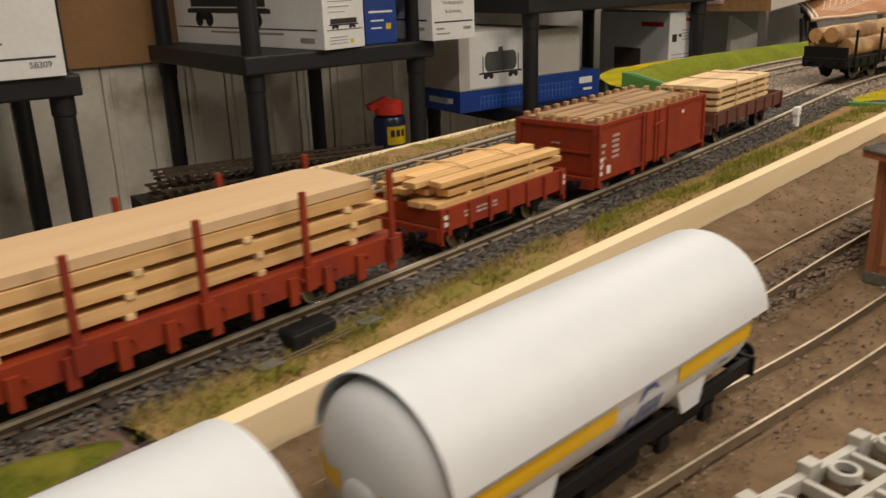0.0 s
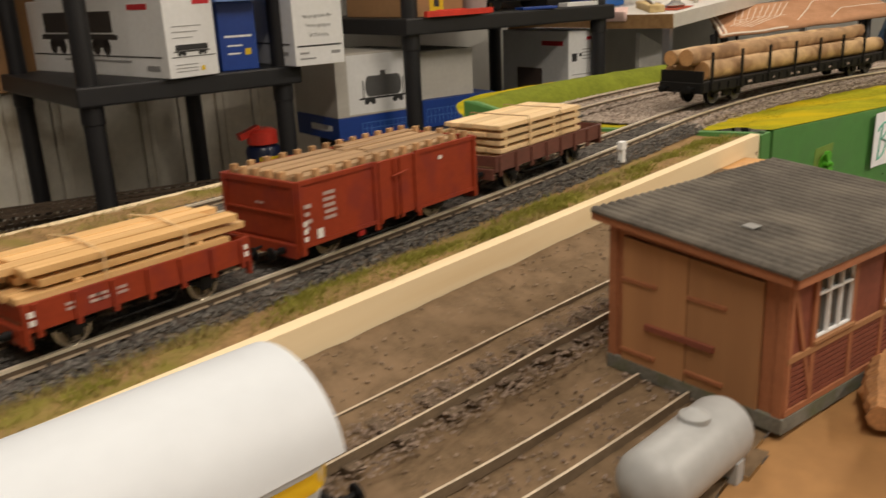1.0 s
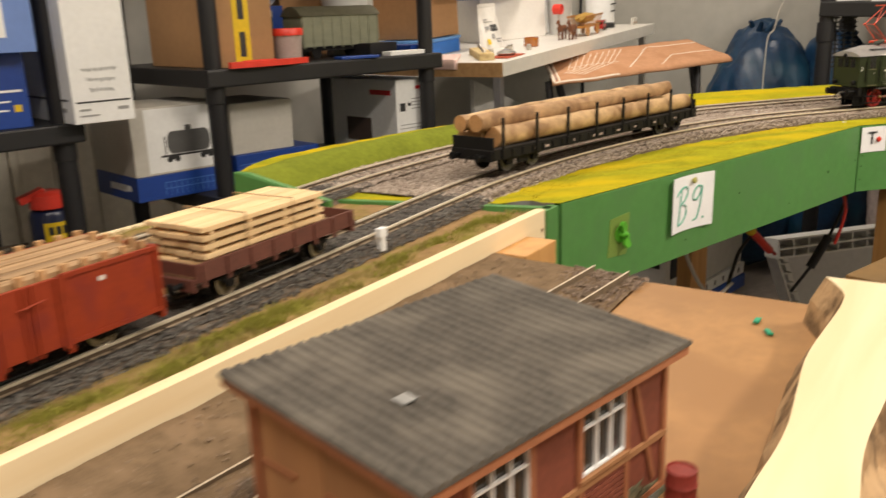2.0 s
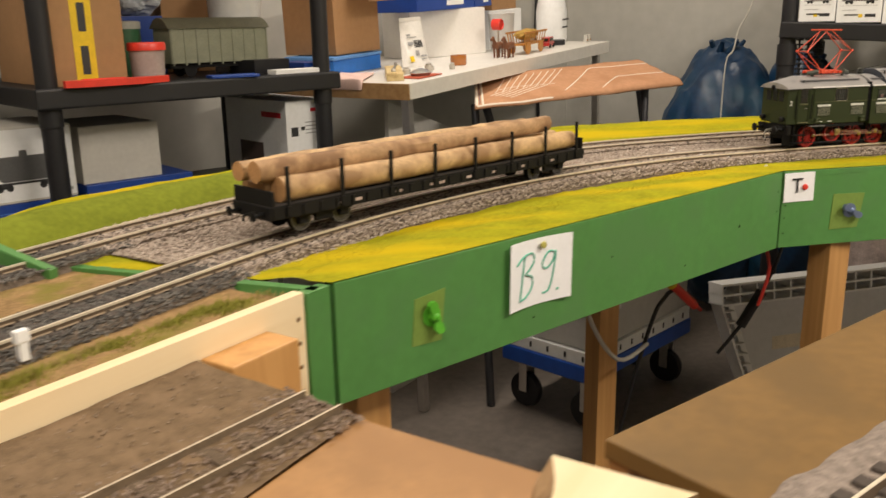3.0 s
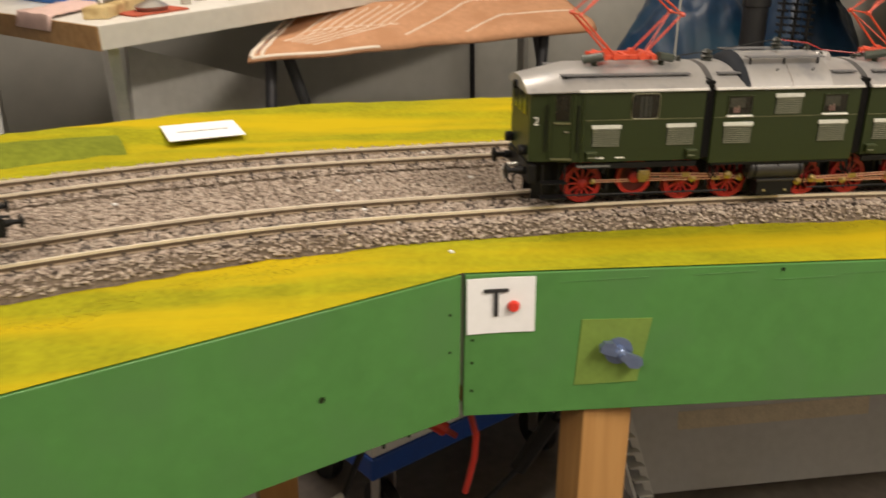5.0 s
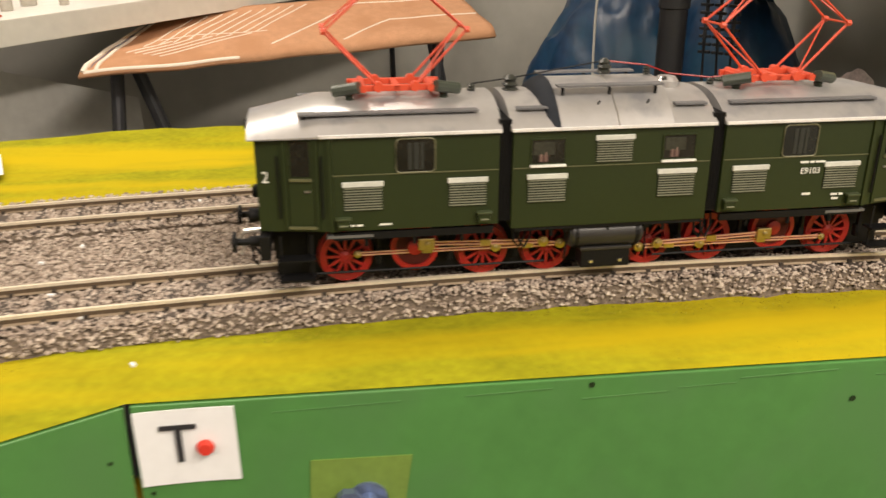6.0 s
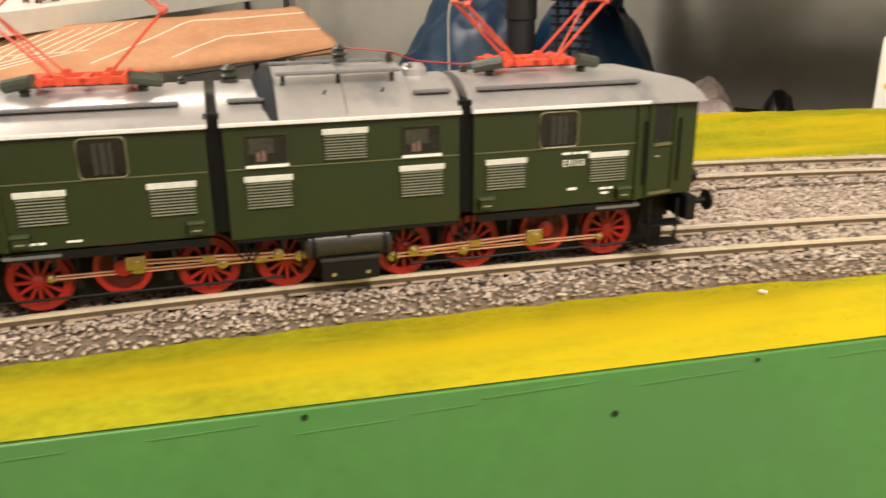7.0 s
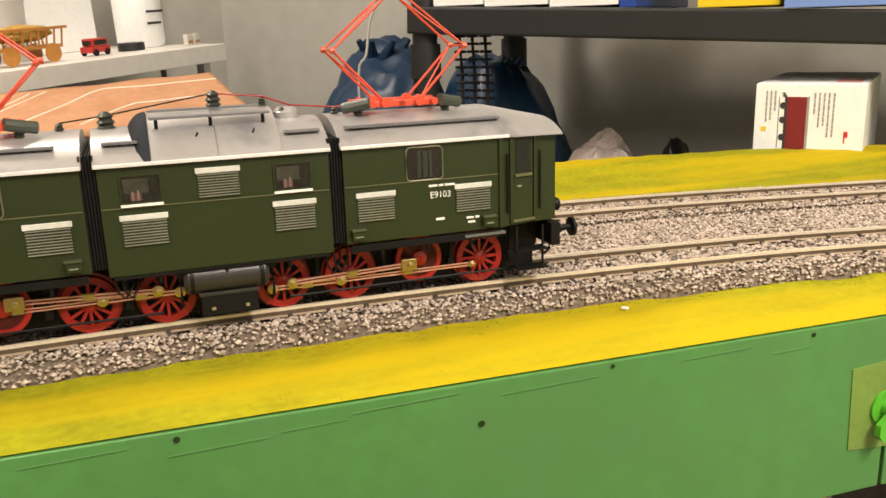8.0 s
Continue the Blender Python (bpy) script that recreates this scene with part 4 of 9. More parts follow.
                cy(bm, (px + s * 0.012, y - 0.003, zb), (px + s * 0.012, y + 0.003, zb), 0.0032, seg=10)
        pieces("arm", bm, PANTO_RED, p)
    # frame, buffer beams, steps
    bm = B()
    bx(bm, -0.225, 0.225, -0.016, 0.016, 0.016, z0 + 0.002)
    for xa, xb in ((-0.226, -0.079), (0.079, 0.226)):
        for y in (-0.0175, 0.0175):
            bx(bm, xa, xb, y - 0.001, y + 0.001, 0.022, z0 + 0.001)
    part("frame", bm, LOCO_BLACK, top, "black engine frame")
    for s in (-1, 1):
        bm = bx(B(), *sorted((s * 0.2265, s * 0.2335)), -0.041, 0.041, 0.0245, 0.0405, 0.0006)
        part("buffer_beam", bm, LOCO_BLACK, top)
        for y in (-0.0275, 0.0275):
            buffer(top, s * 0.2335, s, y, 0.033)
        bm = cy(B(), (s * 0.2335, 0, 0.031), (s * 0.246, 0, 0.030), 0.002, seg=8)
        tube(bm, [(s * 0.246, 0, 0.030), (s * 0.249, 0, 0.026), (s * 0.247, 0, 0.018), (s * 0.249, 0, 0.014)], 0.0012, 6)
        part("coupling", bm, STEEL, top)
        for y in (-0.012, 0.012):
            part("brake_hose", tube(B(), [(s * 0.234, y, 0.028), (s * 0.240, y, 0.024), (s * 0.240, y, 0.014), (s * 0.237, y * 0.8, 0.010)], 0.0011, 6), LOCO_BLACK, top)
        for y in (-1, 1):
            bm = B()
            for z, out in ((0.0105, 0.043), (0.0235, 0.042)):
                bx(bm, *sorted((s * 0.198, s * 0.222)), *sorted((y * 0.034, y * (out + 0.003))), z, z + 0.0012)
            for x in (0.200, 0.220):
                bx(bm, *sorted((s * x - 0.0008, s * x + 0.0008)), *sorted((y * 0.0395, y * 0.0405)), 0.0105, 0.040)
            part("steps", bm, LOCO_BLACK, top)
    # tanks and boxes between the trucks
    for side in (-1, 1):
        tank = part("air_tank", lathe(B(), [(0.002, -0.0270), (0.0080, -0.0262), (0.0098, -0.0240), (0.0098, 0.0240), (0.0080, 0.0262), (0.002, 0.0270)], (0.0, side * 0.0335, 0.0300), "X", 24), TANK_GREY, top, "dark grey air tank", smooth=True)
        for x in (-0.0215, 0.0215):
            part("tank_strap", lathe(B(), [(0.0100, x - 0.0012), (0.0104, x - 0.0012), (0.0104, x + 0.0012), (0.0100, x + 0.0012)], (0.0, side * 0.0335, 0.0300), "X", 20), LOCO_BLACK, tank)
        for x in (-0.0285, 0.0285):
            part("tank_valve", bx(B(), x - 0.0022, x + 0.0022, *sorted((side * 0.036, side * 0.041)), 0.033, 0.0385, 0.0007), LOCO_BLACK, tank)
            part("drain_pipe", tube(B(), [(x, side * 0.039, 0.033), (x, side * 0.0395, 0.020), (x, side * 0.037, 0.013)], 0.0009, 6), LOCO_BLACK, tank)
        case = part("battery_box", bx(B(), -0.017, 0.018, *sorted((side * 0.028, side * 0.0405)), 0.0065, 0.0205, 0.0008), LOCO_BLACK, top)
        part("box_lid", bx(B(), -0.018, 0.019, *sorted((side * 0.028, side * 0.0412)), 0.0190, 0.0212, 0.0005), TANK_GREY, case)
        for x in (-0.010, 0.011):
            part("lid_latch", bx(B(), x - 0.0012, x + 0.0012, *sorted((side * 0.0405, side * 0.0413)), 0.0100, 0.0118), STEEL, case)
    # wheels, jackshafts and rods
    r = 0.0178
    for s in (-1, 1):
        for x in (0.037, 0.083, 0.178):
            wheelset(top, s * x, r, "driving_wheel", LOCO_RED, None, spokes=12, group_label="red spoked driving wheel")
        for side in (-1, 1):
            bm = lathe(B(), [(0.004, 0), (0.0165, 0), (0.0165, side * 0.003), (0.004, side * 0.004)], (s * 0.131, side * 0.0235, 0.0235), "Y", 26)
            disc = part("jackshaft_disc", bm, LOCO_RED, top, smooth=True)
            part("disc_rim", lathe(B(), [(0.0135, side * 0.0034), (0.0135, side * 0.0048), (0.0165, side * 0.0048), (0.0165, side * 0.0028)], (s * 0.131, side * 0.0235, 0.0235), "Y", 26), LOCO_RED, disc)
            # darker red ring paints shade into the hollow of the disc
            part("disc_shade", lathe(B(), [(0.006, side * 0.0040), (0.0128, side * 0.0040)], (s * 0.131, side * 0.0235, 0.0235), "Y", 20), mat("dark_red_web", (0.10, 0.010, 0.008), 0.6), disc)
            part("crank_pin", lathe(B(), [(0.0052, side * 0.003), (0.0052, side * 0.0062), (0.002, side * 0.007)], (s * 0.131, side * 0.0235, 0.0235), "Y", 16), LOCO_RED, disc)
            pin = 0.0085
            an = radians(20 if s < 0 else 200)
            dx, dz = pin * math.cos(an), pin * math.sin(an)
            yo = side * (GAUGE / 2 + 0.0045)

            def rod(xa, za, xb, zb, h, y, big=0.0030):
                d = Vector((xb - xa, 0, zb - za))
                m_ = Matrix.Translation(((xa + xb) / 2, y, (za + zb) / 2)) @ Matrix.Rotation(-math.atan2(d.z, d.x), 4, "Y")
                bm = B()
                for q in (-1, 1):
                    bxm(bm, m_ @ Matrix.Translation((0, 0, q * h * 0.40)), d.length, 0.0013, h * 0.34)
                bar = part("coupling_rod", bm, COPPER, top, "thin fluted copper coloured coupling rod")
                part("rod_web", bxm(B(), m_ @ Matrix.Translation((0, -side * 0.0004, 0)), d.length, 0.0005, h * 0.5), MATS["dark_red_web"], bar)
                part("rod_joint", bxm(B(), m_, h * 2.8, 0.0024, h * 1.5), BRASS, bar)
                for x_, z_ in ((xa, za), (xb, zb)):
                    eye = lathe(B(), [(big, -side * 0.001), (big, side * 0.0016), (big * 0.55, side * 0.0018), (big * 0.55, side * 0.0030), (big * 0.2, side * 0.0034)], (x_, y, z_), "Y", 16)
                    part("rod_end", eye, BRASS, bar, smooth=True)

            rod(s * 0.178 + dx, r + dz, s * 0.083 + dx, r + dz, 0.0023, yo, 0.0024)
            rod(s * 0.083 + dx, r + dz, s * 0.037 + dx, r + dz, 0.0026, yo, 0.0034)
            rod(s * 0.131 + dx, 0.0235 + dz, s * 0.050 + dx, r + dz + 0.003, 0.0026, yo + side * 0.0024, 0.0036)
            part("crank_block", bx(B(), s * 0.131 + dx - 0.0060, s * 0.131 + dx + 0.0050, *sorted((yo + side * 0.0012, yo + side * 0.0046)), 0.0235 + dz - 0.0042, 0.0235 + dz + 0.0042, 0.0008), BRASS, top, "brass crank block")
    for s in (-1, 1):
        for side in (-1, 1):
            # black plates added for both the frame and the shadow between the wheels
            part("inner_frame_plate", bx(B(), *sorted((s * 0.006, s * 0.224)), *sorted((side * 0.0150, side * 0.0162)), 0.0025, 0.030), LOCO_BLACK, top)
            part("footplate", bx(B(), *sorted((s * 0.160, s * 0.190)), *sorted((side * 0.036, side * 0.0435)), 0.0378, 0.0396), mat("grey_tread", (0.12, 0.12, 0.118), 0.5), top)
            for x in (0.0600, 0.1065, 0.1555, 0.2015):
                hanger = part("brake_hanger", bx(B(), *sorted((s * x - 0.0012, s * x + 0.0012)), *sorted((side * 0.0235, side * 0.0265)), 0.012, 0.040, 0.0004), LOCO_BLACK, top)
                part("brake_shoe", bx(B(), *sorted((s * x - 0.0022, s * x + 0.0022)), *sorted((side * 0.0215, side * 0.0262)), 0.012, 0.021, 0.0008), LOCO_BLACK, hanger)
            part("brake_pull_rod", cy(B(), (s * 0.040, side * 0.0285, 0.0085), (s * 0.205, side * 0.0285, 0.0085), 0.0008, seg=6), LOCO_BLACK, top)
    # cables below the bodies
    for x in (-0.066, -0.062, 0.064, 0.069):
        part("hanging_hose", tube(B(), [(x, -0.036, 0.041), (x + 0.001, -0.038, 0.028), (x + 0.005, -0.037, 0.023), (x + 0.010, -0.034, 0.030), (x + 0.011, -0.030, 0.040)], 0.0008, 6), LOCO_BLACK, top)
    return top


electric_locomotive(track_pose(1.156) @ Matrix.Diagonal((0.96, 1, 0.985, 1)))
LET[0] = FADED


def wagon_base(top, L, W, zs, wheel_x, r=0.0125, red=None, k=1.0):
    """Underframe with sills, axle guards, springs, wheels and buffers."""
    red = red or WAGON_RED
    bm = B()
    for y in (-W * 0.62, W * 0.62):
        bx(bm, -L / 2, L / 2, y - 0.0016, y + 0.0016, zs - 0.0075, zs)
    for i in range(5):
        x = -L / 2 + L * (i + 0.5) / 5
        bx(bm, x - 0.0015, x + 0.0015, -W * 0.62, W * 0.62, zs - 0.006, zs)
    part("underframe", bm, UNDER, top, "black wagon underframe")
    for s in (-1, 1):
        part("buffer_beam", bx(B(), *sorted((s * (L / 2), s * (L / 2 + 0.003))), -W * 0.96, W * 0.96, zs - 0.010, zs, 0.0004), red, top)
        for y in (-W * 0.62, W * 0.62):
            buffer(top, s * (L / 2 + 0.003), s, y, zs - 0.005, 0.72 * k)
        part("coupling_hook", tube(B(), [(s * (L / 2 + 0.003), 0, zs - 0.006), (s * (L / 2 + 0.011), 0, zs - 0.007), (s * (L / 2 + 0.012), 0, zs - 0.013)], 0.0011, 6), UNDER, top)
    for x in wheel_x:
        wheelset(top, x, r, "wheel", UNDER, STEEL)
        for side in (-1, 1):
            y = side * (GAUGE / 2 + 0.0035)
            bm = B()
            for q in (-1, 1):
                bxm(bm, Matrix.Translation((x + q * 0.0055, y, (zs + r) / 2 - 0.003)) @ Matrix.Rotation(q * radians(14), 4, "Y"), 0.0022, 0.0014, zs - r + 0.008)
            bx(bm, x - 0.0042, x + 0.0042, y - 0.002, y + 0.0022, r - 0.004, r + 0.005, 0.0006)
            for i in range(3):
                w = 0.014 - i * 0.003
                bx(bm, x - w, x + w, y - 0.0016, y + 0.0016, zs - 0.009 - i * 0.0016, zs - 0.0078 - i * 0.0016)
            part("axle_guard", bm, UNDER, top)
    if len(wheel_x) > 1:
        bm = B()
        for side in (-1, 1):
            tube(bm, [(wheel_x[0] + 0.016, side * W * 0.6, zs - 0.010), (wheel_x[0] * 0.5, side * W * 0.6, zs - 0.017), (wheel_x[-1] * 0.5, side * W * 0.6, zs - 0.017), (wheel_x[-1] - 0.016, side * W * 0.6, zs - 0.010)], 0.0009, 6)
        pieces("truss_rod", bm, UNDER, top)


def planks(top, n, m_, L, w, h, jitter, material, rnd, name="plank"):
    """One plank mesh, shared by n boards at the poses m_."""
    bm = bx(B(), -L / 2, L / 2, -w / 2, w / 2, 0, h, 0.0003)
    first = part(name, bm, material, top)
    first.matrix_basis = m_[0]
    for q in m_[1:]:
        o = new(name, first.data)
        o.parent = top
        o.matrix_basis = q
    return first


def stake_wagon(x):
    """Red stake wagon loaded with sawn beams under a slab."""
    L, W, zs = 0.36, 0.036, 0.029
    top = thing("stake_wagon", track_pose(x), "red-brown model stake wagon on rails, stakes raised round its load", "model wagon")
    wagon_base(top, L, W, zs, (-0.12, 0.12))
    part("deck", bx(B(), -L / 2, L / 2, -W, W, zs, zs + 0.003), WAGON_RED, top)
    for side in (-1, 1):
        bm = bx(B(), -L / 2, L / 2, *sorted((side * W, side * (W + 0.003))), zs - 0.012, zs + 0.0035, 0.0004)
        sill = part("side_sill", bm, WAGON_RED, top)
        bm = B()
        for i in range(14):
            xx = -L / 2 + 0.012 + (L - 0.024) * i / 13
            bx(bm, xx - 0.003, xx + 0.003, *sorted((side * (W + 0.003), side * (W + 0.0055))), zs - 0.017, zs - 0.001)
            cy(bm, (xx + 0.006, side * (W + 0.003), zs - 0.004), (xx + 0.006, side * (W + 0.0062), zs - 0.004), 0.0011, seg=8)
        pieces("side_fitting", bm, WAGON_RED, sill)
        for i in range(6):
            xx = -L / 2 + 0.010 + (L - 0.020) * i / 5
            bm = B()
            bxm(bm, Matrix.Translation((xx, side * (W + 0.0042), zs + 0.018)), 0.0035, 0.0026, 0.057)
            bx(bm, xx - 0.0035, xx + 0.0035, *sorted((side * (W + 0.002), side * (W + 0.007))), zs - 0.011, zs + 0.003)
            part("stake", bm, WAGON_RED, top)
    load = thing("beam_stack", track_pose(x, zs + 0.0032), "stack of pale sawn beams with spacers on a red stake wagon", "timber load")
    mm = []
    for lay in range(3):
        for k in range(5):
            mm.append(pose(random.uniform(-0.004, 0.004) + 0.006 * (lay % 2), -0.026 + 0.013 * k, 0.0032 + lay * 0.0105, 0, 0, random.uniform(-0.4, 0.4)))
    planks(load, 15, mm, L * 0.93, 0.0115, 0.0068, 0, PINE, random, "beam")
    mm = []
    for lay in range(3):
        for k in range(5):
            mm.append(pose(-L * 0.4 + L * 0.8 * k / 4 + random.uniform(-0.006, 0.006), 0, lay * 0.0105, 0, 0, 90))
    planks(load, 9, mm, 0.066, 0.005, 0.0032, 0, PINE_PALE, random, "spacer")
    slab = B()
    prism(slab, [(-L * 0.47, -0.030), (L * 0.455, -0.031), (L * 0.462, 0.02), (L * 0.43, 0.031), (-L * 0.47, 0.031)], 0.0318, 0.0372)
    part("wooden_slab", slab, PLANED, load, "smooth light brown slab on top")


stake_wagon(-1.115)


def plank_wagon(x):
    """Low-sided red wagon with a bundle of pine planks."""
    L, W, zs = 0.150, 0.036, 0.023
    top = thing("low_side_wagon", track_pose(x), "red-brown low-sided model wagon on rails, weathered", "model wagon")
    wagon_base(top, L, W, zs, (-0.045, 0.045), 0.0115)
    part("deck", bx(B(), -L / 2, L / 2, -W + 0.002, W - 0.002, zs, zs + 0.002), OLD_WOOD, top)
    h = 0.0135
    for side in (-1, 1):
        wall = part("side_board", bx(B(), -L / 2, L / 2, *sorted((side * (W - 0.0015), side * (W + 0.0005))), zs - 0.003, zs + h, 0.0003), WAGON_RED, top)
        bm = B()
        for i in range(7):
            xx = -L / 2 + 0.006 + (L - 0.012) * i / 6
            bx(bm, xx - 0.0014, xx + 0.0014, *sorted((side * (W + 0.0005), side * (W + 0.0022))), zs - 0.006, zs + h - 0.0005)
        pieces("rib", bm, WAGON_RED, wall)
    for s in (-1, 1):
        part("end_board", bx(B(), *sorted((s * (L / 2 - 0.002), s * L / 2)), -W + 0.0016, W - 0.0016, zs - 0.001, zs + h, 0.0003), WAGON_RED, top)
        bm = bx(B(), *sorted((s * (L / 2 - 0.001), s * (L / 2 + 0.0012))), -W - 0.0004, -W + 0.004, zs - 0.012, zs + h)
        part("corner_post", bm, WAGON_RED, top)
        bm = B()
        for q in (0, 1):
            bx(bm, s * (L / 2 - 0.003) - 0.0016, s * (L / 2 - 0.003) + 0.0016, -W - 0.0016, -W - 0.0006, zs + 0.001 + q * 0.005, zs + 0.004 + q * 0.005)
        pieces("white_mark", bm, LETTER, top)
    for q in (-0.052, -0.038, -0.034, -0.022):
        bars(top, -W - 0.0008, q, zs + 0.0035, [0.004, 0.0025], 0.0016, 0.0008)
        bars(top, -W - 0.0008, q, zs + 0.0065, [0.003, 0.0032], 0.0016, 0.0008)
    load = thing("plank_bundle", track_pose(x, zs + 0.0021), "tied bundles of pale pine planks lying on a low-sided wagon", "timber load")
    mm = []
    for lay in range(4):
        for k in range(5 if lay < 3 else 4):
            mm.append(pose(random.uniform(-0.010, 0.010), -0.026 + 0.013 * k + random.uniform(-0.0015, 0.0015), 0.0028 + lay * 0.0069 + random.uniform(0, 0.0008), random.uniform(-2, 2), 0, random.uniform(-1.6, 1.6)))
    planks(load, 19, mm, L * 0.93, 0.0118, 0.0042, 0, PINE, random)
    planks(load, 6, [pose(a, 0, b, 0, 0, 90) for a in (-0.04, 0.042) for b in (0.0, 0.0069, 0.0138)], 0.064, 0.004, 0.0026, 0, PINE, random, "spacer")
    for a in (-0.025, 0.030):
        bm = tube(B(), [(a, -0.034, 0.0), (a + 0.001, -0.034, 0.027), (a + 0.003, 0.0, 0.0305), (a + 0.004, 0.034, 0.027), (a + 0.004, 0.034, 0.0)], 0.0007, 6)
        part("tie_cord", bm, PINE_PALE, load)


plank_wagon(-0.818)


def gondola(x):
    """High-sided red open wagon filled with sleepers behind a fringe of posts."""
    L, W, zs, zt = 0.206, 0.040, 0.020, 0.065
    top = thing("open_wagon", track_pose(x), "red-brown high-sided model open wagon on rails with white markings", "model wagon")
    wagon_base(top, L, W, zs, (-0.062, 0.062), 0.0125)
    part("deck", bx(B(), -L / 2, L / 2, -W + 0.002, W - 0.002, zs, zs + 0.002), WAGON_RED, top)
    for side in (-1, 1):
        y0, y1 = side * (W - 0.0015), side * (W + 0.0005)
        for xa, xb in ((-L / 2, -0.0235), (0.0235, L / 2)):
            wall = part("side_wall", bx(B(), xa, xb, *sorted((y0, y1)), zs - 0.003, zt, 0.0004), WAGON_RED, top)
            bm = B()
            for xx in (xa + 0.0015, (xa + xb) / 2, xb - 0.0015):
                if abs(xx - (xa + xb) / 2) > 0.001:
                    bx(bm, xx - 0.0018, xx + 0.0018, *sorted((y1, y1 + side * 0.002)), zs - 0.008, zt)
            bx(bm, xa, xb, *sorted((y1, y1 + side * 0.0012)), zt - 0.003, zt)
            bx(bm, xa, xb, *sorted((y1, y1 + side * 0.0012)), zs - 0.003, zs)
            pieces("rib", bm, WAGON_RED, wall)
        door = part("side_door", bx(B(), -0.0225, 0.0225, *sorted((y0, y1 + side * 0.001)), zs - 0.002, zt - 0.001, 0.0004), WAGON_RED, top, "red double door")
        bm = B()
        bx(bm, -0.0007, 0.0007, *sorted((y1 + side * 0.001, y1 + side * 0.002)), zs, zt - 0.002)
        for xx in (-0.021, -0.0035, 0.0035, 0.021):
            bx(bm, xx - 0.0012, xx + 0.0012, *sorted((y1 + side * 0.001, y1 + side * 0.0028)), zs - 0.004, zt - 0.001)
        cy(bm, (-0.008, y1 + side * 0.0035, zt - 0.014), (0.010, y1 + side * 0.0035, zt - 0.012), 0.0008, seg=6)
        pieces("door_fitting", bm, WAGON_RED, door)
    for s in (-1, 1):
        e = part("end_wall", bx(B(), *sorted((s * (L / 2 - 0.002), s * L / 2)), -W + 0.0016, W - 0.0016, zs - 0.003, zt, 0.0004), WAGON_RED, top)
        bm = B()
        for y in (-W + 0.002, W - 0.002):
            bx(bm, *sorted((s * L / 2, s * (L / 2 + 0.002))), y - 0.002, y + 0.002, zs - 0.008, zt)
        bx(bm, *sorted((s * L / 2, s * (L / 2 + 0.0014))), -W + 0.004, W - 0.004, zt - 0.004, zt)
        bx(bm, *sorted((s * L / 2, s * (L / 2 + 0.0014))), -W + 0.004, W - 0.004, zs + 0.02, zs + 0.0215)
        pieces("end_rib", bm, WAGON_RED, e)
    # markings near the end and beside the door
    for z, ws in ((0.0535, [0.006]), (0.0480, [0.004]), (0.0425, [0.006]), (0.0375, [0.003])):
        bars(top, -W - 0.0026, -L / 2 + 0.004, z - 0.008, ws, 0.0028)
    for z in (0.051, 0.0465, 0.042, 0.0375, 0.033):
        bars(top, -W - 0.0009, -0.079 + random.uniform(0, 0.001), z, [0.003, 0.0035, 0.003], 0.0024, 0.0007)
    bm = B()
    for q in range(3):
        bx(bm, -L / 2 + 0.002, -L / 2 + 0.0048, -W - 0.0030, -W - 0.0024, zs + 0.002 + q * 0.0055, zs + 0.0055 + q * 0.0055)
    bx(bm, -L / 2 + 0.016, -L / 2 + 0.0215, -W - 0.0012, -W - 0.0006, zs + 0.001, zs + 0.008)
    bx(bm, L / 2 - 0.05, L / 2 - 0.046, -W - 0.0012, -W - 0.0006, zt - 0.012, zt - 0.009)
    pieces("white_mark", bm, LETTER, top)
    bars(top, -L / 2 - 0.0006, -0.004, zs + 0.026, [0.004, 0.003], 0.0014, end=True)
    part("brake_handle", bx(B(), -0.046, -0.040, -W - 0.002, -W + 0.001, 0.012, 0.016, 0.0006), LOCO_RED, top, "bright red brake lever")
    load = thing("sleeper_load", track_pose(x, zs + 0.0021), "old brown wooden sleepers filling an open wagon", "timber load")
    mm = []
    for lay in range(5):
        for k in range(5):
            mm.append(pose(random.uniform(-0.006, 0.006) - 0.047, -0.028 + 0.014 * k, lay * 0.0088 + random.uniform(0, 0.001), random.uniform(-3, 3), 0, random.uniform(-2, 2)))
            mm.append(pose(random.uniform(-0.006, 0.006) + 0.047, -0.028 + 0.014 * k, lay * 0.0088 + random.uniform(0, 0.001), random.uniform(-3, 3), 0, random.uniform(-2, 2)))
    planks(load, 50, mm, 0.092, 0.0115, 0.0085, 0, OLD_WOOD, random, "sleeper")
    mm = []
    for side in (-1, 1):
        for i in range(13):
            mm.append(pose(-L / 2 + 0.008 + (L - 0.016) * i / 12, side * (W - 0.0045), zt - zs - 0.0346, 0, 0, 0))
    for s in (-1, 1):
        for k in range(4):
            mm.append(pose(s * (L / 2 - 0.005), -0.021 + 0.014 * k, zt - zs - 0.0346, 0, 0, 0))
    bm = bx(B(), -0.0024, 0.0024, -0.0022, 0.0022, 0, 0.0374, 0.0004)
    post = part("side_post", bm, PEG_WOOD, load)
    post.matrix_basis = mm[0]
    for q in mm[1:]:
        o = new("side_post", post.data)
        o.parent, o.matrix_basis = load, q


gondola(-0.6)


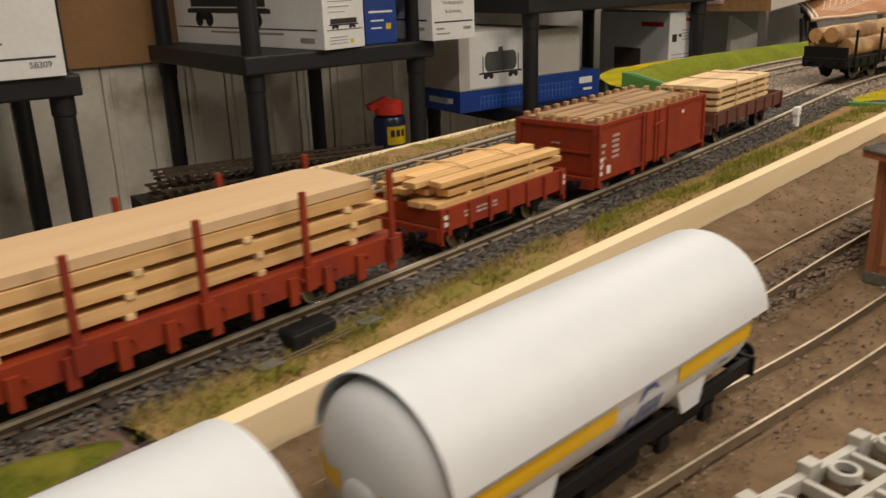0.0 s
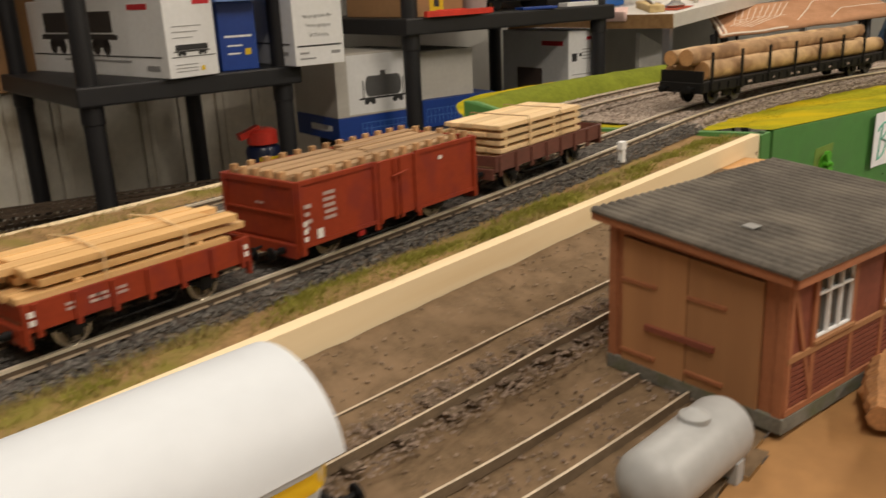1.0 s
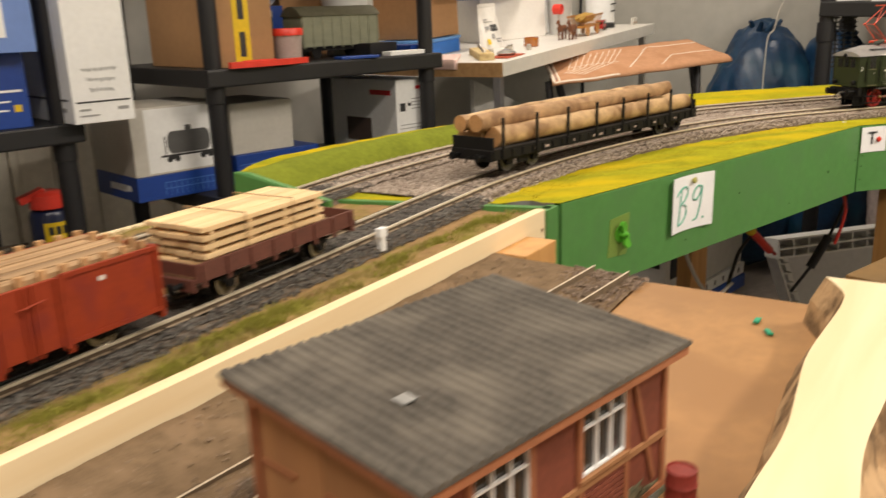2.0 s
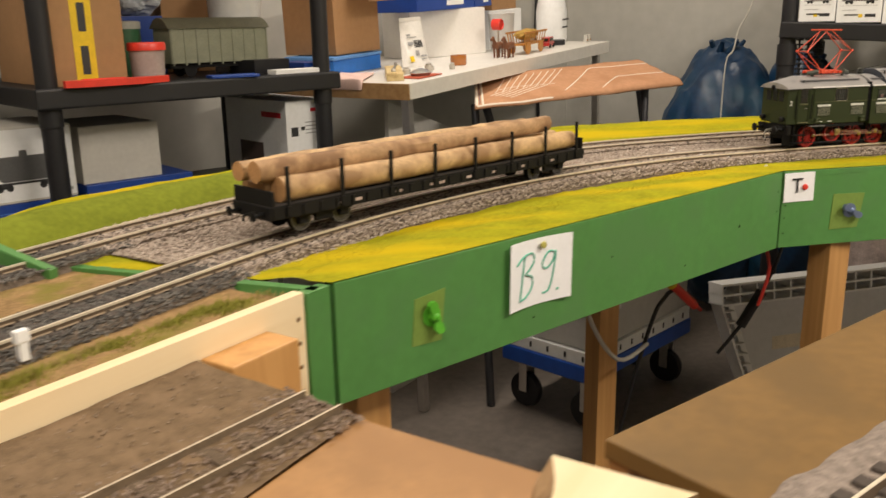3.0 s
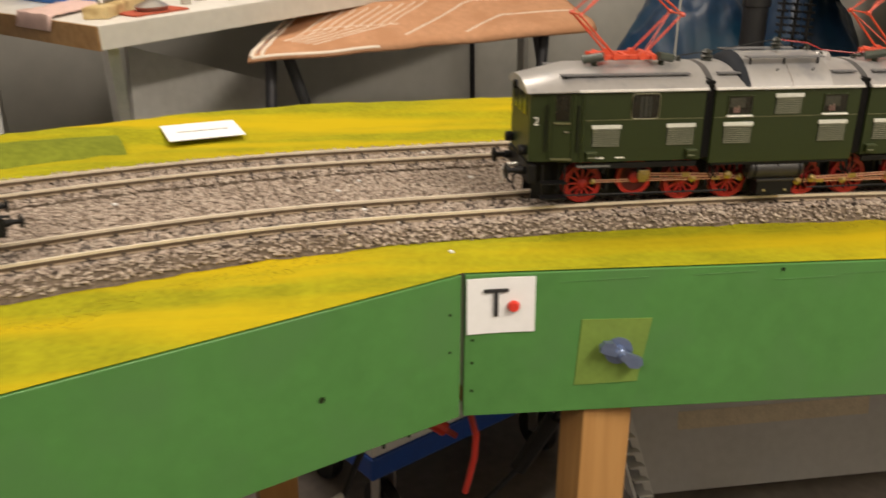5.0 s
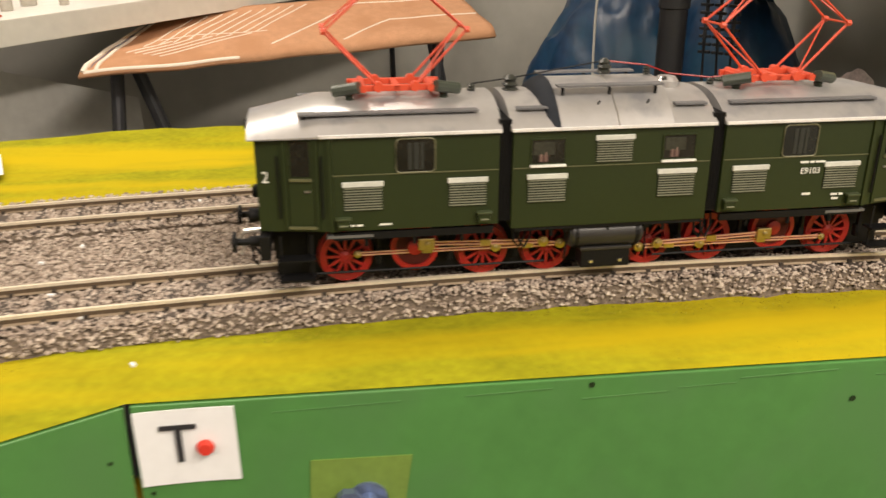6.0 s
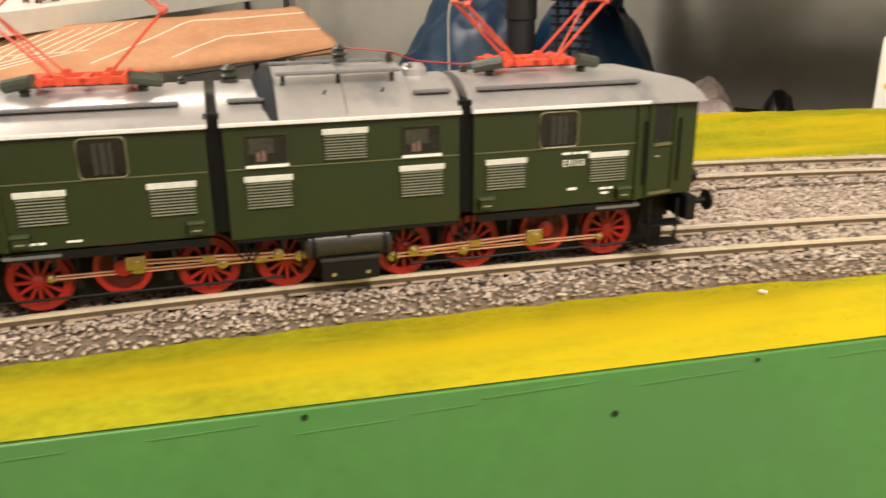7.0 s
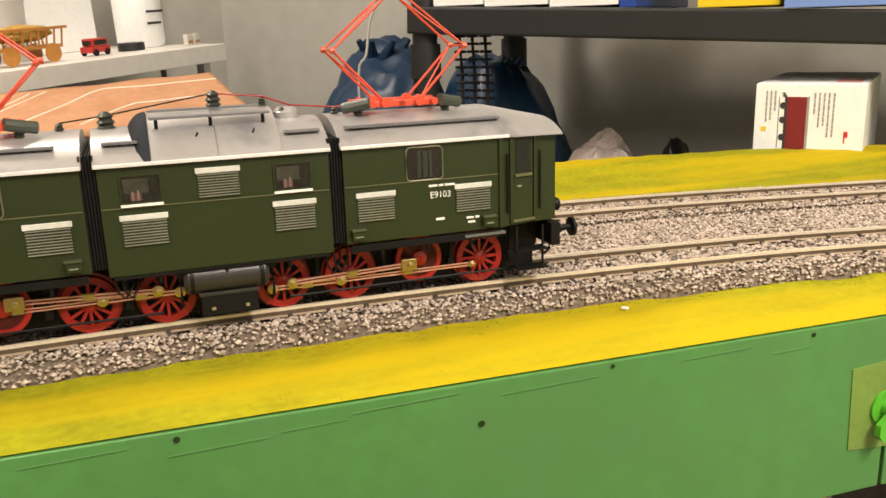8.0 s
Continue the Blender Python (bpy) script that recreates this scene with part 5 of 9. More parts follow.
def flat_wagon(x):
    """Dull brown flat wagon with a stack of pale boards."""
    L, W, zs = 0.205, 0.036, 0.026
    top = thing("flat_wagon", track_pose(x), "dull brown low-sided model wagon on rails, weathered", "model wagon")
    wagon_base(top, L, W, zs, (-0.06, 0.06), 0.012, WAGON_DULL)
    part("deck", bx(B(), -L / 2, L / 2, -W + 0.002, W - 0.002, zs, zs + 0.002), OLD_WOOD, top)
    h = 0.012
    for side in (-1, 1):
        wall = part("side_board", bx(B(), -L / 2, L / 2, *sorted((side * (W - 0.0015), side * (W + 0.0005))), zs - 0.003, zs + h, 0.0003), WAGON_DULL, top)
        bm = B()
        for i in range(8):
            xx = -L / 2 + 0.006 + (L - 0.012) * i / 7
            bx(bm, xx - 0.0016, xx + 0.0016, *sorted((side * (W + 0.0005), side * (W + 0.0024))), zs - 0.007, zs + h - 0.0005)
        pieces("rib", bm, WAGON_DULL, wall)
    for s in (-1, 1):
        part("end_board", bx(B(), *sorted((s * (L / 2 - 0.002), s * L / 2)), -W + 0.0016, W - 0.0016, zs - 0.001, zs + h, 0.0003), WAGON_DULL, top)
    load = thing("board_stack", track_pose(x - 0.012, zs + 0.0021), "neat stack of pale boards strapped on a brown wagon", "timber load")
    mm = []
    for lay in range(5):
        for k in range(4):
            mm.append(pose(random.uniform(-0.002, 0.002), -0.025 + 0.0167 * k, 0.0028 + lay * 0.0072, 0, 0, random.uniform(-0.4, 0.4)))
    planks(load, 20, mm, 0.150, 0.0158, 0.0040, 0, PINE_PALE, random)
    planks(load, 20, [pose(a, 0, b * 0.0072, 0, 0, 90) for a in (-0.066, -0.022, 0.022, 0.066) for b in range(5)], 0.064, 0.0042, 0.0028, 0, PINE_PALE, random, "spacer")
    for a in (-0.03, 0.03):
        bm = tube(B(), [(a, -0.0345, 0.0), (a, -0.0345, 0.0385), (a, 0.0345, 0.0385), (a, 0.0345, 0.0)], 0.0006, 6)
        part("strap", bm, OLD_WOOD, load)


flat_wagon(-0.357)


def log_bar(a, b, r, seed, wob=0.0024, material=None, parent=None):
    """A log with swells and knots between two places."""
    rnd = random.Random(seed)
    a, b = Vector(a), Vector(b)
    n, seg = 26, 14
    q = (b - a).to_track_quat("Z", "Y").to_matrix()
    bm = B()
    rings = []
    bend = Vector((0, rnd.uniform(-0.003, 0.003), rnd.uniform(-0.002, 0.002)))
    for i in range(n + 1):
        t = i / n
        c = a.lerp(b, t) + bend * math.sin(math.pi * t)
        rr = r * (1 + 0.05 * noise.noise(Vector((seed * 3.1, t * 9, 0))) - 0.10 * t)
        rings.append([bm.verts.new(c + q @ Vector(((rr + wob * noise.noise(Vector((seed, t * 14, 2 * math.cos(2 * math.pi * k / seg))))) * math.cos(2 * math.pi * k / seg), (rr + wob * noise.noise(Vector((seed + 5, t * 14, 2 * math.sin(2 * math.pi * k / seg))))) * math.sin(2 * math.pi * k / seg), 0))) for k in range(seg)])
    for lo, hi in zip(rings, rings[1:]):
        for k in range(seg):
            bm.faces.new((lo[k], lo[(k + 1) % seg], hi[(k + 1) % seg], hi[k]))
    bm.faces.new(rings[0][::-1])
    bm.faces.new(rings[-1])
    log = part("log", bm, material or LOG, parent, smooth=True)
    for p, s in ((a, -1), (b, 1)):
        bm = B()
        rr = r * (0.97 if s < 0 else 0.87)
        d = (b - a).normalized()
        cy(bm, p + d * s * 0.0002, p + d * s * 0.0006, rr, seg=14)
        part("sawn_end", bm, LOG_END, log)
    return log


def log_wagon(x):
    """Long black bogie flat wagon with stakes and a load of logs."""
    L, W, zs = 0.555, 0.036, 0.031
    top = thing("stake_flat_wagon", track_pose(x), "long black bogie flat model wagon with upright stakes, on rails", "model wagon")
    for s in (-1, 1):
        for y in (-W * 0.62, W * 0.62):
            buffer(top, s * (L / 2), s, y, zs - 0.006, 0.8)
        part("buffer_beam", bx(B(), *sorted((s * (L / 2 - 0.004), s * L / 2)), -W, W, zs - 0.012, zs + 0.002, 0.0005), UNDER, top)
        part("coupling_hook", tube(B(), [(s * L / 2, 0, zs - 0.007), (s * (L / 2 + 0.010), 0, zs - 0.008), (s * (L / 2 + 0.011), 0, zs - 0.014)], 0.0012, 6), UNDER, top)
        part("end_board", bx(B(), *sorted((s * (L / 2 - 0.006), s * (L / 2 - 0.003))), -W, W, zs + 0.002, zs + 0.019, 0.0004), UNDER, top, "black end board")
        bx0 = s * (L / 2 - 0.075)
        for q in (-0.028, 0.028):
            wheelset(top, bx0 + q, 0.0135, "wheel", UNDER, mat("dull_tyre_steel", (0.16, 0.155, 0.15), 0.45, 0.6))
        for side in (-1, 1):
            y = side * (GAUGE / 2 + 0.004)
            bm = B()
            bx(bm, bx0 - 0.040, bx0 + 0.040, y - 0.0016, y + 0.0016, 0.0165, 0.0215)
            bx(bm, bx0 - 0.012, bx0 + 0.012, y - 0.0018, y + 0.0022, 0.009, 0.0185, 0.0008)
            for q in (-0.028, 0.028):
                bx(bm, bx0 + q - 0.006, bx0 + q + 0.006, y - 0.002, y + 0.0026, 0.009, 0.0185, 0.0008)
            part("bogie_frame", bm, UNDER, top)
    part("deck", bx(B(), -L / 2 + 0.003, L / 2 - 0.003, -W, W, zs, zs + 0.003), mat("dark_deck", (0.05, 0.045, 0.04), 0.7, 0, 0.3, 60), top)
    for side in (-1, 1):
        sill = part("side_sill", bx(B(), -L / 2 + 0.003, L / 2 - 0.003, *sorted((side * (W - 0.002), side * (W + 0.0015))), zs - 0.011, zs + 0.003, 0.0005), UNDER, top)
        bm = B()
        for i in range(24):
            xx = -L / 2 + 0.02 + (L - 0.04) * i / 23
            bx(bm, xx - 0.0022, xx + 0.0022, *sorted((side * (W + 0.0015), side * (W + 0.0035))), zs - 0.009, zs + 0.001)
        pieces("sill_fitting", bm, UNDER, sill)
        for i in range(8):
            xx = -L / 2 + 0.022 + (L - 0.044) * i / 7
            bm = B()
            bxm(bm, Matrix.Translation((xx, side * (W + 0.0022), zs + 0.017)), 0.0036, 0.0028, 0.054)
            bx(bm, xx - 0.0034, xx + 0.0034, *sorted((side * (W + 0.0005), side * (W + 0.0048))), zs - 0.008, zs + 0.002)
            part("stake", bm, UNDER, top)
    for xx, ws in ((-0.19, [0.004, 0.006]), (-0.165, [0.010]), (-0.11, [0.003, 0.008, 0.004]), (-0.045, [0.004, 0.004, 0.009, 0.004]), (0.02, [0.009]), (0.07, [0.004, 0.005]), (0.13, [0.006]), (0.19, [0.004, 0.007])):
        bars(top, -W - 0.0018, xx, zs - 0.0065, ws, 0.0032)
    load = thing("log_load", track_pose(x, zs + 0.0032), "peeled brown logs lying between stakes on a flat wagon", "timber load")
    r = 0.0138
    log_bar((-0.255, -0.020, r), (0.262, -0.021, r), r, 1, parent=load)
    log_bar((-0.262, 0.007, r), (0.255, 0.006, r), r, 2, parent=load)
    log_bar((-0.262, 0.0285, r * 0.8), (0.25, 0.0285, r * 0.8), r * 0.75, 3, parent=load)
    log_bar((-0.275, -0.0075, r * 2.45), (0.225, -0.005, r * 2.85), r * 0.88, 4, material=LOG_DARK, parent=load)
    log_bar((-0.28, 0.016, r * 2.40), (0.20, 0.018, r * 2.75), r * 0.8, 5, parent=load)


log_wagon(0.36)

# ---- things on the lower front board ----
BRICK_RED = mat("brown_red_timber", (0.20, 0.055, 0.03), 0.7, 0, 0.15, 40)
DOOR_TAN = grain("tan_boards", (0.43, 0.215, 0.092), (0.37, 0.18, 0.078), 0.7, (60, 60, 4))
FRAME_BROWN = mat("reddish_frame_boards", (0.33, 0.125, 0.055), 0.7, 0, 0.12, 40)
ROOF_TAR = mat("grey_roofing", (0.080, 0.070, 0.057), 0.85, 0, 0.30, 40, 0.0006, 0, ((0.135, 0.118, 0.095), 0.22, 22))
TANK_WHITE = mat("white_tank_paint", (0.62, 0.665, 0.71), 0.5, 0, 0.03, 12)
TANK_YELLOW = mat("yellow_band", (0.80, 0.50, 0.01), 0.4, 0, 0.03, 12)
LOGO_BLUE = mat("blue_logo", (0.06, 0.11, 0.35), 0.4)
SILVER = mat("grey_tank_paint", (0.36, 0.37, 0.37), 0.45, 0, 0.08, 20)
STONE_GREY = mat("grey_stone_base", (0.17, 0.165, 0.14), 0.9, 0, 0.25, 60, 0.002, 0, ((0.12, 0.13, 0.07), 0.25, 40))


def front_track(pts, label, gauge=0.037):
    """A siding half sunk in the ground, through places (x, y)."""
    line = spline([(x, y, ground(x, y) + 0.0080) for x, y in pts], 0.02)
    top = thing("siding_track", pose(0, 0, 0), label, "railway track", kind="structure")
    for s in (1, -1):
        l, r, h = rail_profile(line, s * gauge / 2, 0.0019)
        bm = B()
        ribbon(bm, l, l, 0, -h)
        ribbon(bm, r, r, -h, 0)
        rail = part("rail", bm, mat("dusty_rail_side", (0.16, 0.115, 0.07), 0.85, 0, 0.25, 90), top)
        bm = B()
        ribbon(bm, l, r, 0.0002, 0.0002)
        part("rail_head", bm, mat("dull_rail_head", (0.56, 0.47, 0.35), 0.5, 0.3, 0.2, 60), rail)
    return top, line


SIDING_A, LINE_A = front_track([(-2.2, -0.04), (-1.2, -0.045), (-0.9, -0.062), (-0.73, -0.074), (-0.57, -0.085), (-0.25, -0.119), (-0.129, -0.133)], "siding track with pale rails sunk in brown ballast")
SIDING_B, LINE_B = front_track([(-2.2, -0.090), (-1.2, -0.092), (-0.95, -0.118), (-0.75, -0.153), (-0.62, -0.174)], "siding track with pale rails leading to a shed door")


def engine_shed():
    """Small half-timbered shed with a mono-pitch roof; x along its length, front door at -x."""
    m = Matrix.Translation((-0.607, -0.130, ground(-0.55, -0.17) - 0.001)) @ Matrix.Rotation(radians(-12.0), 4, "Z")
    top = thing("engine_shed", m, "small brown half-timbered model shed with double doors and grey corrugated roof", "model building")
    Wd, L, hb, hf = 0.123, 0.188, 0.105, 0.0965
    part("plinth", bx(B(), -0.002, L + 0.002, -Wd - 0.002, 0.002, 0, 0.010, 0.0008), STONE_GREY, top, "grey mossy stone plinth")
    t = 0.003
    # front with a door opening, back, sides
    bm = B()
    for y0, y1, z0, z1 in ((-0.010, 0.0, 0.0, hb - 0.002), (-Wd, -Wd + 0.014, 0.0, hf)):
        bx(bm, 0, t, y0, y1, z0, z1)
    v = [bm.verts.new(c) for c in ((0, -0.010, 0.0935), (0, -Wd + 0.014, 0.0870), (0, -Wd + 0.014, hf + 0.0005), (0, -0.010, hb - 0.0015))]
    w = [bm.verts.new((t, q.co.y, q.co.z)) for q in v]
    for a in range(4):
        b = (a + 1) % 4
        bm.faces.new((v[a], v[b], w[b], w[a]))
    bm.faces.new(v)
    bm.faces.new(w[::-1])
    part("front_wall", bm, FRAME_BROWN, top, "reddish brown gable wall")
    part("back_wall", bx(B(), L - t, L, -Wd, 0, 0.010, hf), DOOR_TAN, top)
    part("far_wall", bx(B(), t, L - t, -t, 0, 0.010, hb - 0.003), BRICK_RED, top)
    # near long wall with two window openings
    wins = ((0.028, 0.066), (0.108, 0.146))
    part("near_wall", bx(B(), t, L - t, -Wd, -Wd + t, 0.010, 0.0495), BRICK_RED, top, "red-brown infill wall")
    part("near_wall_top", bx(B(), t, L - t, -Wd, -Wd + t, 0.088, hf - 0.001), BRICK_RED, top)
    for xa, xb in ((t, 0.028), (0.066, 0.108), (0.146, L - t)):
        part("wall_panel", bx(B(), xa, xb, -Wd, -Wd + t, 0.0495, 0.088), BRICK_RED, top)
    for xa, xb in wins:
        w_ = part("window", bx(B(), xa, xb, -Wd + 0.0012, -Wd + 0.0016, 0.0495, 0.088), mat("shed_pane", (0.035, 0.031, 0.025), 0.12, coat=0.3), top, "window with white glazing bars")
        for i in range(4):
            x = xa + (xb - xa) * i / 3
            part("glazing_bar", bx(B(), x - 0.0006, x + 0.0006, -Wd - 0.0012, -Wd + 0.001, 0.0495, 0.088), CARD_WHITE, w_)
        for z in (0.0502, 0.0755):
            part("glazing_bar", bx(B(), xa, xb, -Wd - 0.0010, -Wd + 0.0009, z - 0.0006, z + 0.0006), CARD_WHITE, w_)
        part("window_sill", bx(B(), xa - 0.003, xb + 0.003, -Wd - 0.003, -Wd, 0.0470, 0.0490), DOOR_TAN, w_)
    # timber frame
    for x in (0.002, 0.026, 0.068, 0.106, 0.148, L - 0.002):
        part("timber_post", bx(B(), x - 0.002, x + 0.002, -Wd - 0.0016, -Wd, 0.010, hf - 0.001), FRAME_BROWN, top)
    for z in (0.012, 0.0440, 0.0905):
        part("timber_rail", bx(B(), 0.0, L, -Wd - 0.0019, -Wd, z - 0.0017, z + 0.0017), DOOR_TAN if z == 0.0440 else FRAME_BROWN, top)
    for xa, xb in ((0.006, 0.022), (0.152, 0.178)):
        bm = B()
        bxm(bm, Matrix.Translation(((xa + xb) / 2, -Wd - 0.0008, 0.054)) @ Matrix.Rotation(radians(72), 4, "Y"), 0.072, 0.0014, 0.003)
        part("timber_brace", bm, FRAME_BROWN, top)
    for xa, xb in ((0.006, 0.024), (0.028, 0.066), (0.070, 0.104), (0.108, 0.146)):
        bm = B()
        for k in range(9):
            bx(bm, xa, xb, -Wd - 0.0010, -Wd, 0.0145 + k * 0.0031, 0.0165 + k * 0.0031)
        pieces("lower_board", bm, BRICK_RED, top)
    moss = bmesh.new()
    bmesh.ops.create_icosphere(moss, subdivisions=4, radius=1)
    for q in moss.verts:
        k = 1 + 0.5 * noise.noise(q.co * 2.1) + 0.35 * noise.noise(q.co * 7)
        q.co = Vector((0.140 + q.co.x * 0.032 * k, -Wd - 0.0008 + q.co.y * 0.0024 * k, 0.010 + q.co.z * 0.010 * k * (1 + 0.5 * q.co.x)))
    part("moss", moss, mat("grey_green_moss", (0.14, 0.125, 0.075), 0.95, 0, 0.4, 150, 0.003), top, "grey-green moss on the wall", smooth=True)
    # corner posts and double door
    for y in (-0.002, -Wd + 0.002):
        part("corner_post", bx(B(), -0.0016, 0.0, y - 0.003, y + 0.003, 0.0, (hb if y > -0.05 else hf) - 0.002), FRAME_BROWN, top)
    for ya, yb, za in ((-0.0105, -0.0590, 0.0925), (-0.0600, -0.1085, 0.0895)):
        bm = B()
        pts = [(ya, 0.003), (yb, 0.003), (yb, za - 0.0030), (ya, za)]
        v = [bm.verts.new((0.0005, y, z)) for y, z in pts]
        w = [bm.verts.new((-0.0018, y, z)) for y, z in pts]
        bm.faces.new(v)
        bm.faces.new(w[::-1])
        for a in range(4):
            b = (a + 1) % 4
            bm.faces.new((v[a], v[b], w[b], w[a]))
        d = part("door_leaf", bm, DOOR_TAN, top, "tan plank door leaf")
        for z in (0.016, 0.064):
            part("hinge", bx(B(), -0.0030, -0.0018, *sorted((ya, ya + (yb - ya) * 0.55)), z, z + 0.0022), FRAME_BROWN, d)
    part("door_bar", bx(B(), -0.0042, -0.0018, -0.080, -0.030, 0.036, 0.0395), BRICK_RED, top, "rusty red door bar")
    # roof with ribs running up the slope
    bm = B()
    x0, x1 = -0.010, L + 0.010
    yb, yf = 0.010, -Wd - 0.010
    zb, zf_ = hb + 0.0015, hf - 0.001
    n = 108
    up, dn = [], []
    for i in range(n + 1):
        x = x0 + (x1 - x0) * i / n
        h = -0.0015 if i % 4 == 0 else 0.0003 * (i % 4 == 2)
        up.append((bm.verts.new((x, yb, zb + 0.003 + h)), bm.verts.new((x, yf, zf_ + 0.003 + h))))
        dn.append((bm.verts.new((x, yb, zb)), bm.verts.new((x, yf, zf_))))
    for i in range(n):
        bm.faces.new((up[i][0], up[i][1], up[i + 1][1], up[i + 1][0]))
        bm.faces.new((dn[i][0], dn[i + 1][0], dn[i + 1][1], dn[i][1]))
        bm.faces.new((up[i][0], up[i + 1][0], dn[i + 1][0], dn[i][0]))
        bm.faces.new((up[i][1], dn[i][1], dn[i + 1][1], up[i + 1][1]))
    bm.faces.new((up[0][0], dn[0][0], dn[0][1], up[0][1]))
    bm.faces.new((up[-1][0], up[-1][1], dn[-1][1], dn[-1][0]))
    roof = part("roof", bm, ROOF_TAR, top, "grey ribbed tar roof")
    part("eave_board", bx(B(), x0 + 0.002, x1 - 0.002, yf + 0.001, yf + 0.0035, zf_ - 0.0055, zf_ - 0.0004), FRAME_BROWN, roof, "red-brown eave board")
    for x in (x0 + 0.001, x1 - 0.0035):
        bm = prism(B(), [(yf + 0.004, zf_ - 0.0050), (yb, zb - 0.0050), (yb, zb - 0.0003), (yf + 0.004, zf_ - 0.0003)], 0, 0.0025)
        part("gable_board", bm, FRAME_BROWN, roof, m=Matrix(((0, 0, 1, x), (1, 0, 0, 0), (0, 1, 0, 0), (0, 0, 0, 1))))
    part("roof_patch", bxm(B(), Matrix.Translation((0.036, -0.075, 0.1040)) @ Matrix.Rotation(radians(4.2), 4, "X"), 0.009, 0.008, 0.0008), mat("pale_patch", (0.26, 0.26, 0.25), 0.8), roof)
    return top


engine_shed()


def tank_wagon(x, y, turn):
    """White bogie tank wagon with a sunshield and a yellow band."""
    m = Matrix.Translation((x, y, ground(x, y) + 0.0080)) @ Matrix.Rotation(radians(turn), 4, "Z")
    top = thing("tank_wagon", m, "white model gas tank wagon with yellow band and black underframe", "model wagon", "white tank wagons")
    L, R, zc = 0.2345, 0.0385, 0.0585
    bm = lathe(B(), [(0.001, -L / 2 - 0.012), (R * 0.5, -L / 2 - 0.0105), (R * 0.82, -L / 2 - 0.006), (R * 0.97, -L / 2), (R, -L / 2 + 0.006), (R, L / 2 - 0.006), (R * 0.97, L / 2), (R * 0.82, L / 2 + 0.006), (R * 0.5, L / 2 + 0.0105), (0.001, L / 2 + 0.012)], (0, 0, zc), "X", 40)
    part("tank", bm, TANK_WHITE, top, "white round tank", smooth=True)
    bm = B()
    n = 26
    rings = []
    for rr in (R + 0.0028, R + 0.0036):
        for xx in (-L / 2 - 0.001, L / 2 + 0.010):
            rings.append([bm.verts.new((xx, rr * math.cos(a), zc + rr * math.sin(a))) for a in [radians(7 + 166 * k / n) for k in range(n + 1)]])
    for k in range(n):
        bm.faces.new((rings[2][k], rings[3][k], rings[3][k + 1], rings[2][k + 1]))
        bm.faces.new((rings[0][k], rings[0][k + 1], rings[1][k + 1], rings[1][k]))
        bm.faces.new((rings[0][k], rings[2][k], rings[2][k + 1], rings[0][k + 1]))
        bm.faces.new((rings[1][k], rings[1][k + 1], rings[3][k + 1], rings[3][k]))
    for k in (0, n):
        bm.faces.new((rings[0][k], rings[1][k], rings[3][k], rings[2][k]))
    part("sun_shield", bm, TANK_WHITE, top, "white curved sun shield", smooth=True)

    def band(xa, xb, rr):
        for sgn in (-1, 1):
            bm = B()
            for i in range(4):
                a0, a1 = radians(1 - 3.4 * i), radians(1 - 3.4 * (i + 1))
                q = [bm.verts.new((xx, sgn * rr * math.cos(a), zc + rr * math.sin(a))) for xx, a in ((xa, a0), (xb, a0), (xb, a1), (xa, a1))]
                bm.faces.new(q)
            part("yellow_band", bm, TANK_YELLOW, top)

    band(-L / 2 + 0.004, -0.012, R + 0.0005)
    band(0.040, L / 2 - 0.004, R + 0.0005)
    dome = [(0.0, 0.012), (R * 0.5, 0.0105), (R * 0.82, 0.006), (R * 0.97, 0.0), (R, -0.006)]

    def dome_x(rad):
        for (r0, x0), (r1, x1) in zip(dome, dome[1:]):
            if rad <= r1:
                return x0 + (x1 - x0) * (rad - r0) / (r1 - r0)
        return -0.006

    for s in (-1, 1):
        for ya, yb in ((-0.995, -0.30), (0.30, 0.995)):
            bm = B()
            cols = []
            for i in range(13):
                y = R * (ya + (yb - ya) * i / 12)
                cols.append([bm.verts.new((s * (L / 2 + dome_x(min(R, math.hypot(y, z))) + 0.0007), y * 1.008, zc + z)) for z in (R * 0.02, -R * 0.10, -R * 0.215)])
            for lo, hi in zip(cols, cols[1:]):
                for k in range(2):
                    bm.faces.new((lo[k], hi[k], hi[k + 1], lo[k + 1]))
            part("end_band", bm, TANK_YELLOW, top)
        part("end_hatch", lathe(B(), [(0.0105, 0), (0.0105, s * 0.0015), (0.009, s * 0.0022), (0.001, s * 0.0024)], (s * (L / 2 + 0.0105), 0, zc - R * 0.22), "X", 24), TANK_WHITE, top, smooth=True)
    # plain blue emblem shapes on the flank
    def mark(pts):
        bm = B()
        v = [bm.verts.new((a, -math.sqrt(max(0, R * R - b * b)) - 0.0007, zc + b)) for a, b in pts]
        bm.faces.new(v)
        part("emblem", bm, LOGO_BLUE, top)

    mark([(-0.006, -0.0205), (0.030, -0.0205), (0.030, -0.0185), (-0.006, -0.0185)])
    mark([(-0.003, -0.0240), (0.026, -0.0240), (0.026, -0.0228), (-0.003, -0.0228)])
    mark([(-0.002, -0.0165), (0.002, -0.0165), (0.012, -0.0010), (0.009, -0.0010)])
    mark([(0.009, -0.0010), (0.012, 0.0012), (0.019, 0.0012), (0.022, -0.0025), (0.020, -0.0025), (0.0175, -0.0005), (0.012, -0.0010)])
    for k in range(4):
        mark([(0.006 + 0.0055 * k, -0.0165), (0.0088 + 0.0055 * k, -0.0165), (0.0112 + 0.0055 * k, -0.0075), (0.0088 + 0.0055 * k, -0.0075)])
